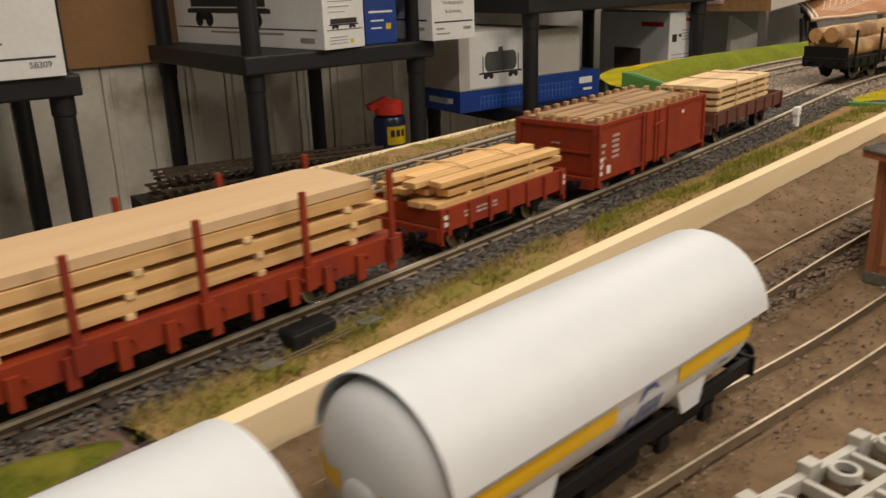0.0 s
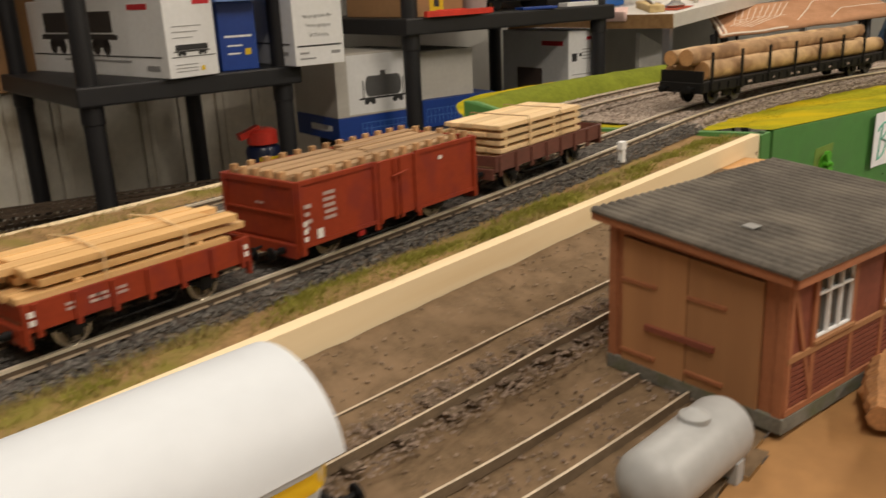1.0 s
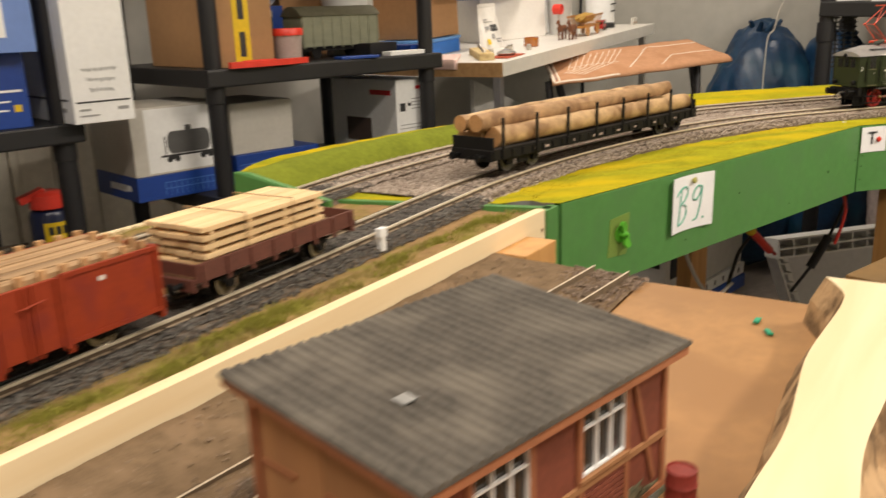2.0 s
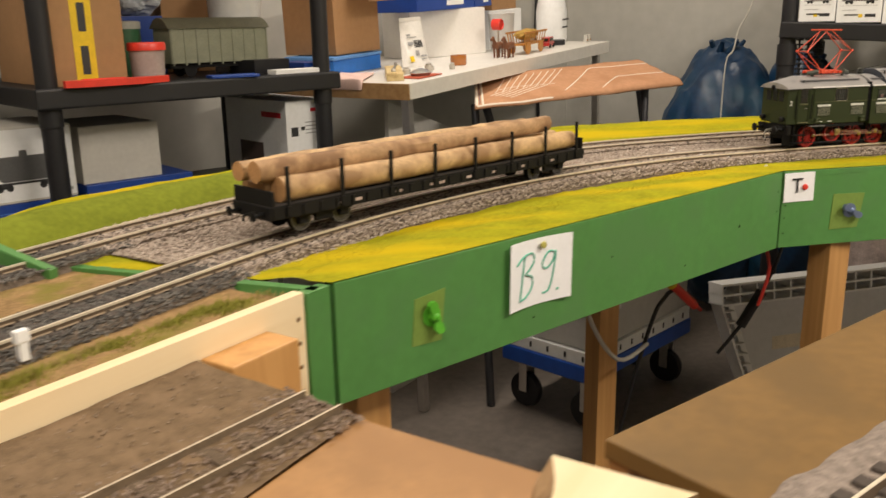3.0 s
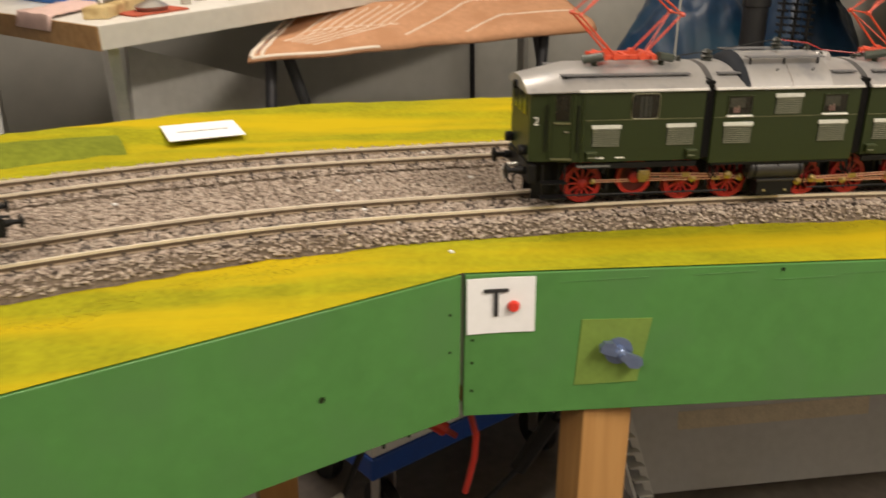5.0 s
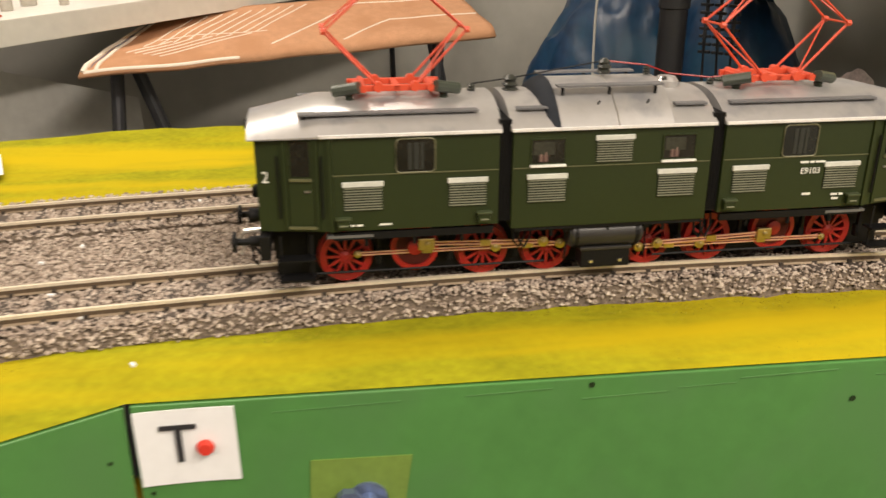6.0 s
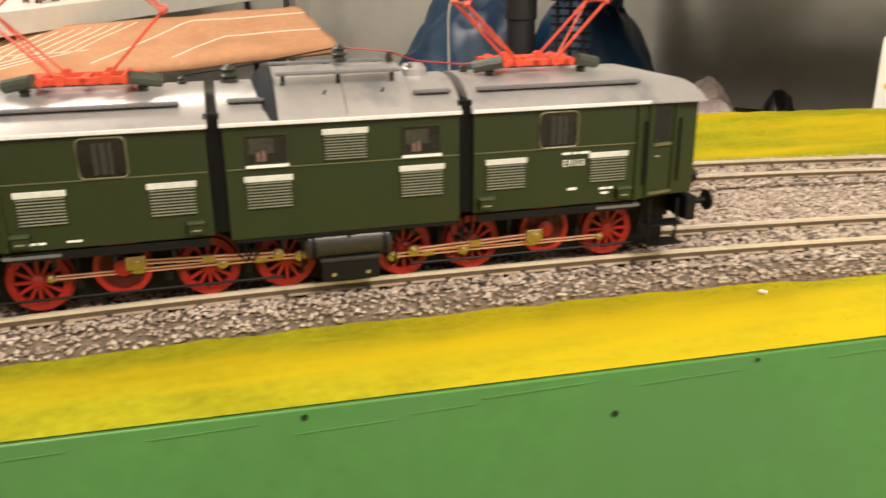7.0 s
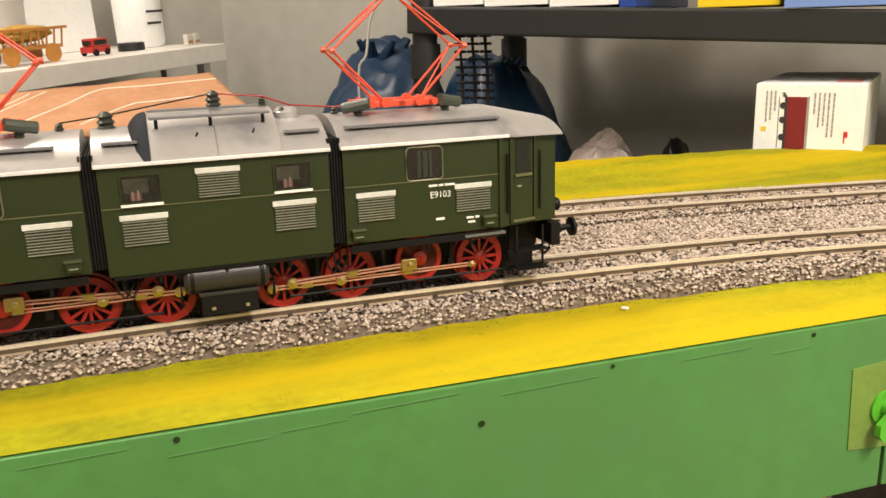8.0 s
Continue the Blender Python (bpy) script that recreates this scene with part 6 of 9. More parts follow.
    for s in (-1, 1):
        mark([(s * 0.085, -0.0150), (s * 0.085 + 0.009, -0.0150), (s * 0.085 + 0.009, -0.0138), (s * 0.085, -0.0138)])
    # saddles, frame, bogies
    for xx in (-0.062, 0.062):
        bm = B()
        v0 = [(xx - 0.017, -0.034, 0.047), (xx + 0.017, -0.034, 0.047), (xx + 0.008, -0.034, 0.026), (xx - 0.008, -0.034, 0.026)]
        a = [bm.verts.new(c) for c in v0]
        b = [bm.verts.new((c[0], 0.034, c[2])) for c in v0]
        bm.faces.new(a)
        bm.faces.new(b[::-1])
        for i in range(4):
            j = (i + 1) % 4
            bm.faces.new((a[i], a[j], b[j], b[i]))
        part("saddle", bm, TANK_WHITE, top, "white tank saddle")
    bm = B()
    for yy in (-0.030, 0.030):
        bx(bm, -L / 2 - 0.014, L / 2 + 0.014, yy - 0.002, yy + 0.002, 0.0205, 0.029, 0.0004)
    for xx in (-L / 2 - 0.012, -0.06, 0, 0.06, L / 2 + 0.012):
        bx(bm, xx - 0.002, xx + 0.002, -0.030, 0.030, 0.0215, 0.028)
    part("underframe", bm, UNDER, top)
    for s in (-1, 1):
        part("buffer_beam", bx(B(), *sorted((s * (L / 2 + 0.014), s * (L / 2 + 0.017))), -0.034, 0.034, 0.018, 0.030, 0.0005), UNDER, top)
        for yy in (-0.022, 0.022):
            buffer(top, s * (L / 2 + 0.017), s, yy, 0.0255, 0.75)
        b0 = s * 0.068
        for q in (-0.022, 0.022):
            wheelset(top, b0 + q, 0.0105, "wheel", UNDER, STEEL, half=0.021)
        for side in (-1, 1):
            bm = bx(B(), b0 - 0.032, b0 + 0.032, *sorted((side * 0.025, side * 0.028)), 0.0125, 0.018, 0.0005)
            for q in (-0.022, 0.022):
                bx(bm, b0 + q - 0.005, b0 + q + 0.005, *sorted((side * 0.025, side * 0.0295)), 0.006, 0.0155, 0.0006)
            part("bogie_frame", bm, UNDER, top)
    bm = bx(B(), -0.022, 0.022, -0.029, -0.020, 0.009, 0.0205, 0.0006)
    part("valve_box", bm, UNDER, top)
    return top


tank_wagon(-0.988, -0.1005, -3.4)
tank_wagon(-1.292, -0.0875, -1.5)


def storage_tank():
    m = Matrix.Translation((-0.706, -0.229, ground(-0.706, -0.229))) @ Matrix.Rotation(radians(-4), 4, "Z")
    top = thing("storage_tank", m, "grey model storage tank lying on two concrete saddles", "model tank")
    R, L = 0.0185, 0.078
    bm = lathe(B(), [(0.001, -L / 2 - 0.009), (R * 0.6, -L / 2 - 0.0065), (R * 0.93, -L / 2), (R, -L / 2 + 0.004), (R, L / 2 - 0.004), (R * 0.93, L / 2), (R * 0.6, L / 2 + 0.0065), (0.001, L / 2 + 0.009)], (0, 0, 0.0225), "X", 32)
    part("tank", bm, SILVER, top, smooth=True)
    part("manhole", lathe(B(), [(0.008, 0), (0.008, 0.003), (0.0055, 0.0045), (0.002, 0.0062)], (0.006, 0, 0.0400), "Z", 18), SILVER, top, smooth=True)
    for x in (-0.026, 0.026):
        part("saddle", bx(B(), x - 0.004, x + 0.004, -0.017, 0.017, 0, 0.013, 0.0006), SILVER, top)


storage_tank()


def oil_drum():
    m = Matrix.Translation((-0.464, -0.305, ground(-0.464, -0.305)))
    top = thing("oil_drum", m, "small rusty red model oil drum standing by the shed", "model barrel")
    r, h = 0.0085, 0.026
    part("drum", lathe(B(), [(r * 0.9, 0), (r, 0.0006), (r, 0.008), (r * 1.06, 0.0087), (r, 0.0094), (r, 0.0166), (r * 1.06, 0.0173), (r, 0.018), (r, h), (r * 0.92, h), (r * 0.9, h - 0.001)], seg=20), mat("rusty_red_drum", (0.26, 0.035, 0.025), 0.6, 0, 0.2, 60), top, smooth=True)
    part("lid", lathe(B(), [(r * 0.9, h - 0.0022), (r * 0.9, h - 0.0012)], seg=20), mat("rusty_red_drum", (0.26, 0.035, 0.025)), top)


oil_drum()

# ---- shelves and stores along the wall ----


def shelf_unit(u0, u1, depth, levels, label, turn=0.0):
    m = Matrix.Translation(along(u0, 0)) @ SN @ Matrix.Rotation(radians(turn), 4, "Z")
    top = thing("plastic_shelf", m, label, "shelf unit")
    w = u1 - u0
    for z in levels:
        bm = bx(B(), 0, w, 0, depth, z - 0.036, z, 0.004)
        part("shelf_board", bm, BLACK_PLASTIC, top, "black ribbed plastic shelf board")
    for x in (0.03, w - 0.03):
        for y in (0.03, depth - 0.03):
            zs = sorted(levels)
            cuts = [FLOOR] + zs + [max(zs) + 0.35]
            for a, b in zip(cuts, cuts[1:]):
                part("post", lathe(B(), [(0.0185, a), (0.0185, b - 0.07), (0.0205, b - 0.068), (0.0205, b - 0.001)], (x, y, 0), "Z", 18), BLACK_PLASTIC, top, smooth=True)
    return top


shelf_unit(-1.62, -0.965, 0.52, (-0.42, 0.054, 0.42), "black plastic shelf unit filled with cartons")
shelf_unit(-0.675, -0.230, 0.51, (-0.42, 0.058, 0.44), "black plastic shelf unit with white model boxes", 3.5)
shelf_unit(0.012, 0.66, 0.48, (-0.125, 0.134, 0.55), "black plastic shelf unit with cartons and a grey wagon")


def carton(u, v, z, w, d, h, material, label, name="carton", turn=0.0, lid=True):
    m = Matrix.Translation(along(u, v, z)) @ SN @ Matrix.Rotation(radians(turn), 4, "Z")
    top = thing(name, m, label, "box")
    part("box_body", bx(B(), 0, w, 0, d, 0, h, 0.0012), material, top)
    if lid:
        part("lid_flap", bx(B(), 0.003, w - 0.003, 0.003, d - 0.003, h, h + 0.0008), material, top)
    return top


def front_print(top, boxes, material, name, y=0.0):
    """Flat printed bars on the front of a carton: x0, x1, z0, z1."""
    for a in boxes:
        part(name, bx(B(), a[0], a[1], y - 0.0006, y - 0.0001, a[2], a[3]), material, top)


def side_print(top, boxes, material, name, x=0.0):
    """The same on its west side: y0, y1, z0, z1."""
    for a in boxes:
        part(name, bx(B(), x - 0.0006, x - 0.0001, a[0], a[1], a[2], a[3]), material, top)


def wagon_picture(top, x0, w, z0, material, y=0.0, on_side=False, h=0.0, form="box"):
    """A small printed wagon: frame, body, bogies with wheels, buffers."""
    h = h or w * 0.2
    zf = z0 + w * 0.10

    def put(bm, pts):
        v = []
        for d in (-0.0007, -0.0002):
            v.append([bm.verts.new((d, a, b) if on_side else (a, y + d, b)) for a, b in pts])
        bm.faces.new(v[0])
        bm.faces.new(v[1][::-1])
        for i in range(len(pts)):
            j = (i + 1) % len(pts)
            bm.faces.new((v[0][i], v[0][j], v[1][j], v[1][i]))

    def disc(bm, cx, cz, r):
        put(bm, [(cx + r * math.cos(2 * math.pi * i / 12), cz + r * math.sin(2 * math.pi * i / 12)) for i in range(12)])

    bm = B()
    put(bm, [(x0, zf), (x0 + w, zf), (x0 + w, zf + w * 0.035), (x0, zf + w * 0.035)])
    for k in (0.12, 0.26, 0.74, 0.88):
        disc(bm, x0 + w * k, z0 + w * 0.055, w * 0.052)
    for k in (0.19, 0.81):
        put(bm, [(x0 + w * (k - 0.12), z0 + w * 0.05), (x0 + w * (k + 0.12), z0 + w * 0.05), (x0 + w * (k + 0.10), zf), (x0 + w * (k - 0.10), zf)])
    for k in (-0.035, 1.0):
        put(bm, [(x0 + w * k, zf), (x0 + w * (k + 0.035), zf), (x0 + w * (k + 0.035), zf + w * 0.03), (x0 + w * k, zf + w * 0.03)])
    part("printed_frame", bm, PRINT_BLACK, top)
    bm, zb = B(), zf + w * 0.045
    if form == "tank":
        r = h / 2
        put(bm, [(x0 + w * 0.90 - r * 0.5 + r * 0.5 * math.cos(radians(a)), zb + r + r * math.sin(radians(a))) for a in range(-90, 91, 15)] + [(x0 + w * 0.10 + r * 0.5 - r * 0.5 * math.cos(radians(a)), zb + r + r * math.sin(radians(a))) for a in range(90, -91, -15)])
        put(bm, [(x0 + w * 0.44, zb + h), (x0 + w * 0.56, zb + h), (x0 + w * 0.55, zb + h * 1.22), (x0 + w * 0.45, zb + h * 1.22)])
        for k in (0.06, 0.94):
            put(bm, [(x0 + w * (k - 0.012), zf), (x0 + w * (k + 0.012), zf), (x0 + w * (k + 0.012), zb + h * 0.8), (x0 + w * (k - 0.012), zb + h * 0.8)])
    elif form == "hopper":
        for a in (0.12, 0.52):
            put(bm, [(x0 + w * (a + 0.10), zf), (x0 + w * (a + 0.26), zf), (x0 + w * (a + 0.36), zb + h * 0.55), (x0 + w * (a + 0.30), zb + h), (x0 + w * (a + 0.06), zb + h), (x0 + w * a, zb + h * 0.55)])
    else:
        put(bm, [(x0 + w * 0.02, zb), (x0 + w * 0.98, zb), (x0 + w * 0.98, zb + h), (x0 + w * 0.02, zb + h)])
    body = part("printed_wagon", bm, material, top)
    if form == "box" and h > w * 0.25:
        for k in range(1, 8):
            bm = B()
            e = 0.0003
            q = x0 + w * (0.02 + 0.96 * k / 8)
            if on_side:
                bx(bm, -0.0010, -0.0006, q - w * 0.004, q + w * 0.004, zb, zb + h)
            else:
                bx(bm, q - w * 0.004, q + w * 0.004, y - 0.0010, y - 0.0006, zb, zb + h)
            part("printed_rib", bm, PRINT_BLACK, body)


# far west unit: one carton with a printed wagon
c = carton(-1.25, -0.01, 0.0545, 0.262, 0.3, 0.22, CARD_WHITE, "white model train carton with a printed wagon on a shelf")
wagon_picture(c, 0.07, 0.10, 0.045, PRINT_BLACK, h=0.055)
front_print(c, [(0.02, 0.25, 0.030, 0.0335)], PRINT_BLACK, "print_line")
words(c, "58309", 0.225, -0.0006, 0.020, 0.014, PRINT_BLACK, "print")
c = carton(-1.02, 0.575, 0.012, 0.42, 0.02, 0.50, CARD_BROWN, "brown board standing on the cream wall panels", "brown_board", lid=False)
# middle unit
c = carton(-0.513, -0.012, 0.0585, 0.104, 0.55, 0.145, CARD_WHITE, "long white carton with red print and a printed wagon", turn=12)
wagon_picture(c, 0.016, 0.07, 0.038, PRINT_BLACK, h=0.010)
front_print(c, [(0.062, 0.098, 0.128, 0.136)], PRINT_RED, "red_print")
front_print(c, [(0.014, 0.075 - 0.01 * k, 0.090 - 0.010 * k, 0.0915 - 0.010 * k) for k in range(3)], PRINT_GREY, "print_line")
front_print(c, [(0.014, 0.060, 0.022 - 0.006 * k, 0.0235 - 0.006 * k) for k in range(3)], PRINT_GREY, "print_line")
front_print(c, [(0.066, 0.074, 0.010, 0.018)], YELLOW, "yellow_dot")
front_print(c, [(0.008, 0.098, 0.036, 0.0375)], PRINT_BLACK, "print_line")
side_print(c, [(0.02, 0.54, 0.036, 0.0385)], PRINT_BLACK, "print_line")
side_print(c, [(0.03, 0.075, 0.012, 0.022)], PRINT_GREY, "print_line")
side_print(c, [(0.13, 0.40, 0.026, 0.030)], PRINT_GREY, "print_line")
side_print(c, [(0.05, 0.12, 0.122, 0.132)], PRINT_RED, "red_print")
wagon_picture(c, 0.18, 0.30, 0.038, PRINT_BLACK, on_side=True, h=0.04)
c = carton(-0.510, 0.0, 0.2045, 0.108, 0.50, 0.15, CARD_WHITE, "white carton with a printed brown wagon on another carton", turn=12)
wagon_picture(c, 0.02, 0.065, 0.026, mat("printed_brown", (0.20, 0.04, 0.03), 0.5), h=0.03)
front_print(c, [(0.014, 0.065, 0.017 - 0.006 * k, 0.0188 - 0.006 * k) for k in range(2)], PRINT_GREY, "print_line")
front_print(c, [(0.070, 0.078, 0.008, 0.017)], YELLOW, "yellow_dot")
front_print(c, [(0.080, 0.096, 0.008, 0.016)], PRINT_GREY, "print_line")
side_print(c, [(0.02, 0.07, 0.010, 0.020)], PRINT_GREY, "print_line")
c = carton(-0.392, 0.04, 0.0585, 0.076, 0.28, 0.128, CARD_BLUE, "blue model box with white print on a shelf")
front_print(c, [(0.010, 0.066, 0.062, 0.066), (0.014, 0.045, 0.045, 0.048), (0.014, 0.040, 0.030, 0.033)], PAPER, "white_print")
front_print(c, [(0.050, 0.062, 0.028, 0.040)], YELLOW, "yellow_dot")
c = carton(-0.405, 0.0, 0.1875, 0.102, 0.28, 0.17, mat("light_blue_card", (0.16, 0.27, 0.62), 0.5, 0, 0.06, 12), "light blue box with a white label on a shelf")
front_print(c, [(0.012, 0.056, 0.025, 0.16)], PAPER, "label")
c = carton(-0.262, -0.014, 0.0585, 0.110, 0.30, 0.32, CARD_WHITE, "tall white carton with handwriting on a shelf")
for k in range(3):
    pts = [Vector((0.022 + 0.0028 * i + 0.006 * k, -0.0006, 0.094 - 0.018 * k + 0.0042 * math.sin(i * 2.3 + k) * (1.3 if i % 5 == 0 else 0.8))) for i in range(24 - 4 * k)]
    part("pen_line", tube(B(), pts, 0.0006, 5), PRINT_BLACK, c)
front_print(c, [(0.006, 0.104, 0.036, 0.039)], PRINT_BLACK, "print_line")
front_print(c, [(0.010, 0.030, 0.022, 0.026), (0.080, 0.100, 0.020, 0.026), (0.010, 0.045, 0.012, 0.015)], PRINT_GREY, "print_line")
side_print(c, [(0.02, 0.27, 0.040, 0.043)], PRINT_BLACK, "print_line")
side_print(c, [(0.03, 0.08, 0.020, 0.027)], PRINT_GREY, "print_line")
# east unit, low shelf
c = carton(-0.115, 0.10, -0.1245, 0.213, 0.2, 0.05, CARD_BLUE, "long dark blue model box under a grey carton")
side_print(c, [(0.03, 0.10, 0.020, 0.032)], PAPER, "white_print")
front_print(c, [(0.06 + 0.012 * k, 0.061 + 0.012 * k, 0.006, 0.034) for k in range(12)] + [(0.06, 0.20, 0.020, 0.021), (0.06, 0.20, 0.033, 0.034)], mat("pale_blue_print", (0.10, 0.25, 0.65), 0.5), "line_drawing")
side_print(c, [(0.05, 0.13, 0.018, 0.032)], PAPER, "white_print")
c = carton(-0.115, 0.10, -0.0735, 0.213, 0.2, 0.137, CARD_GREY, "pale grey carton with a printed tank wagon picture")
wagon_picture(c, 0.062, 0.122, 0.022, mat("print_dark_grey", (0.09, 0.09, 0.09), 0.5), h=0.046, form="tank")
part("print_panel", bx(B(), 0.030, 0.211, -0.0002, -0.00005, 0.004, 0.134), CARD_WHITE, c, "brighter printed front panel")
front_print(c, [(0.19, 0.205, 0.012, 0.018)], PRINT_GREY, "print_line")
c = carton(0.115, 0.10, -0.1245, 0.222, 0.2, 0.065, CARD_BLUE, "long blue model box on a low shelf")
front_print(c, [(0.01 + 0.012 * k, 0.011 + 0.012 * k, 0.010, 0.044) for k in range(10)] + [(0.01, 0.13, 0.026, 0.027), (0.01, 0.13, 0.043, 0.044)], MATS["pale_blue_print"], "line_drawing")
front_print(c, [(0.150, 0.195, 0.034, 0.050), (0.165, 0.195, 0.016, 0.022)], PAPER, "white_print")
c = carton(0.115, 0.11, -0.0585, 0.16, 0.2, 0.11, CARD_GREY, "pale grey carton on a low shelf")
c = carton(0.543, 0.05, -0.1245, 0.118, 0.26, 0.197, CARD_WHITE, "white carton with red print on a low shelf")
front_print(c, [(0.065, 0.108, 0.172, 0.180)], PRINT_RED, "red_print")
front_print(c, [(0.012, 0.030, 0.120, 0.140), (0.038, 0.048, 0.132, 0.140)], PRINT_BLACK, "barcode")
front_print(c, [(0.050, 0.100, 0.148 - 0.008 * k, 0.150 - 0.008 * k) for k in range(4)] + [(0.012, 0.100, 0.085 - 0.009 * k, 0.0868 - 0.009 * k) for k in range(3)], PRINT_GREY, "print_line")
side_print(c, [(0.02, 0.10, 0.160, 0.172)], PRINT_RED, "red_print")
bm = B()
bx(bm, -0.0007, -0.0002, 0.10, 0.20, 0.04, 0.10)
part("printed_wagon", bm, mat("print_faded_brown", (0.10, 0.07, 0.06), 0.6), c)
# east unit, upper shelf
c = carton(0.055, 0.03, 0.1345, 0.135, 0.29, 0.30, CARD_BROWN, "brown cardboard box with a yellow strip on a shelf")
front_print(c, [(0.042, 0.080, 0.0, 0.30)], YELLOW, "yellow_strip")
front_print(c, [(0.054, 0.068, 0.02 + 0.075 * k, 0.07 + 0.075 * k) for k in range(4)], PRINT_BLACK, "strip_print", y=-0.0006)
m0 = Matrix.Translation(along(0.245, 0.06, 0.1345)) @ SN
tub = thing("plastic_tub", m0, "clear plastic tub with a bright red lid", "tub")
part("tub_body", lathe(B(), [(0.030, 0), (0.033, 0.058), (0.031, 0.058), (0.028, 0.002)], seg=28), mat("cloudy_plastic", (0.42, 0.34, 0.32), 0.25, 0, 0.1, 20), tub, smooth=True)
part("lid", lathe(B(), [(0.036, 0.058), (0.036, 0.070), (0.034, 0.073), (0.01, 0.073)], seg=28), mat("red_plastic", (0.72, 0.05, 0.03), 0.35), tub, "bright red lid", smooth=True)
m0 = Matrix.Translation(along(0.06, -0.012, 0.1345)) @ SN
clamp = thing("red_plastic_tool", m0, "flat bright red plastic tool lying on a shelf edge", "tool")
bm = B()
prism(bm, [(0, 0), (0.04, -0.006), (0.14, 0.0), (0.20, 0.018), (0.19, 0.026), (0.12, 0.018), (0.03, 0.018), (0, 0.012)], 0.0, 0.012)
part("tool_body", bm, MATS["red_plastic"], clamp)
part("tool_slot", bx(B(), 0.03, 0.11, 0.004, 0.008, 0.012, 0.014), MATS["red_plastic"], clamp)

# grey covered wagon on the shelf
gw = thing("covered_wagon", Matrix.Translation(along(0.315, 0.10, 0.1345)) @ SN, "grey-green covered model wagon standing on a shelf", "model wagon")
GREYG = mat("grey_green_wagon", (0.23, 0.24, 0.17), 0.6, 0, 0.15, 40)
part("body", bx(B(), 0.0, 0.225, 0.0, 0.075, 0.028, 0.098, 0.001), GREYG, gw)
bm = B()
n = 10
rg = []
for x in (-0.005, 0.23):
    rg.append([bm.verts.new((x, -0.004 + 0.083 * k / n, 0.097 + 0.022 * (1 - abs(2 * k / n - 1) ** 2.2))) for k in range(n + 1)])
for k in range(n):
    bm.faces.new((rg[0][k], rg[0][k + 1], rg[1][k + 1], rg[1][k]))
bm.faces.new(rg[0])
bm.faces.new(rg[1][::-1])
part("roof", bm, mat("dull_olive_roof", (0.10, 0.095, 0.06), 0.7, 0, 0.2, 30), gw, smooth=True)
for i in range(9):
    x = 0.002 + 0.219 * i / 8
    part("rib", bx(B(), x, x + 0.003, -0.002, 0.0, 0.024, 0.097), GREYG, gw)
part("underframe", bx(B(), 0.0, 0.225, 0.01, 0.065, 0.018, 0.028), UNDER, gw)
for x in (0.045, 0.18):
    for y in (0.012, 0.060):
        part("wheel", lathe(B(), [(0.012, -0.002), (0.014, -0.002), (0.014, 0.002), (0.012, 0.002)], (x, y, 0.014), "Y", 20), UNDER, gw)
carton(0.405, 0.315, 0.1345, 0.245, 0.155, 0.32, CARD_BROWN, "large brown cardboard carton behind a white bucket")
gt = thing("green_tin", Matrix.Translation(along(0.262, 0.20, 0.1345)) @ SN, "green tin with a pale lid on a shelf", "tin")
part("tin_body", lathe(B(), [(0.034, 0), (0.035, 0.002), (0.035, 0.098), (0.033, 0.100)], seg=24), mat("tin_green", (0.04, 0.13, 0.06), 0.4), gt, smooth=True)
part("lid", lathe(B(), [(0.036, 0.098), (0.036, 0.112), (0.03, 0.114)], seg=24), mat("tin_lid_grey", (0.42, 0.43, 0.38), 0.4), gt, smooth=True)
cb2 = thing("clear_bag", Matrix.Translation(along(0.345, 0.33, 0.1345)) @ SN, "crumpled clear plastic bag on a blue box", "bag")
part("blue_box", bx(B(), -0.05, 0.05, -0.04, 0.05, 0, 0.125, 0.001), CARD_BLUE, cb2, "blue box inside the bag")
bm = bmesh.new()
bmesh.ops.create_icosphere(bm, subdivisions=4, radius=1)
for v in bm.verts:
    k = 1 + 0.22 * noise.noise(v.co * 2.1 + Vector((4, 0, 0))) - 0.18 * abs(noise.noise(v.co * 5))
    v.co = Vector((v.co.x * 0.062 * k, v.co.y * 0.055 * k, 0.165 + v.co.z * 0.045 * k))
part("film", bm, mat("milky_film", (0.52, 0.56, 0.60), 0.25, 0, 0.15, 20), cb2)
bk = thing("plastic_bucket", Matrix.Translation(along(0.535, 0.22, 0.1345)) @ SN, "white plastic bucket with a lid on a shelf", "bucket")
part("pail", lathe(B(), [(0.052, 0), (0.060, 0.165), (0.058, 0.165)], seg=30), mat("milky_plastic", (0.62, 0.62, 0.60), 0.35, 0, 0.06, 10), bk, smooth=True)
part("lid", lathe(B(), [(0.064, 0.162), (0.065, 0.176), (0.060, 0.182), (0.02, 0.180)], seg=30), MATS["milky_plastic"], bk, smooth=True)
for k, (u, v, w, d, h, mt, lab, tn) in enumerate(((0.50, 0.01, 0.13, 0.030, 0.010, CARD_WHITE, "white flat caliper case lying on a shelf", 4), (0.35, 0.005, 0.10, 0.035, 0.006, CARD_BLUE, "dark blue folded cloth lying on a shelf", -8), (0.48, 0.06, 0.10, 0.08, 0.03, BLACK_PLASTIC, "black tool pouch lying on a shelf", 10), (0.60, 0.05, 0.05, 0.10, 0.02, CARD_BLUE, "blue plastic tool lying on a shelf", 0))):
    o = carton(u, v, 0.1345, w, d, h, mt, lab, ("caliper_case", "folded_cloth", "tool_pouch", "plastic_tool")[k], tn, lid=False)

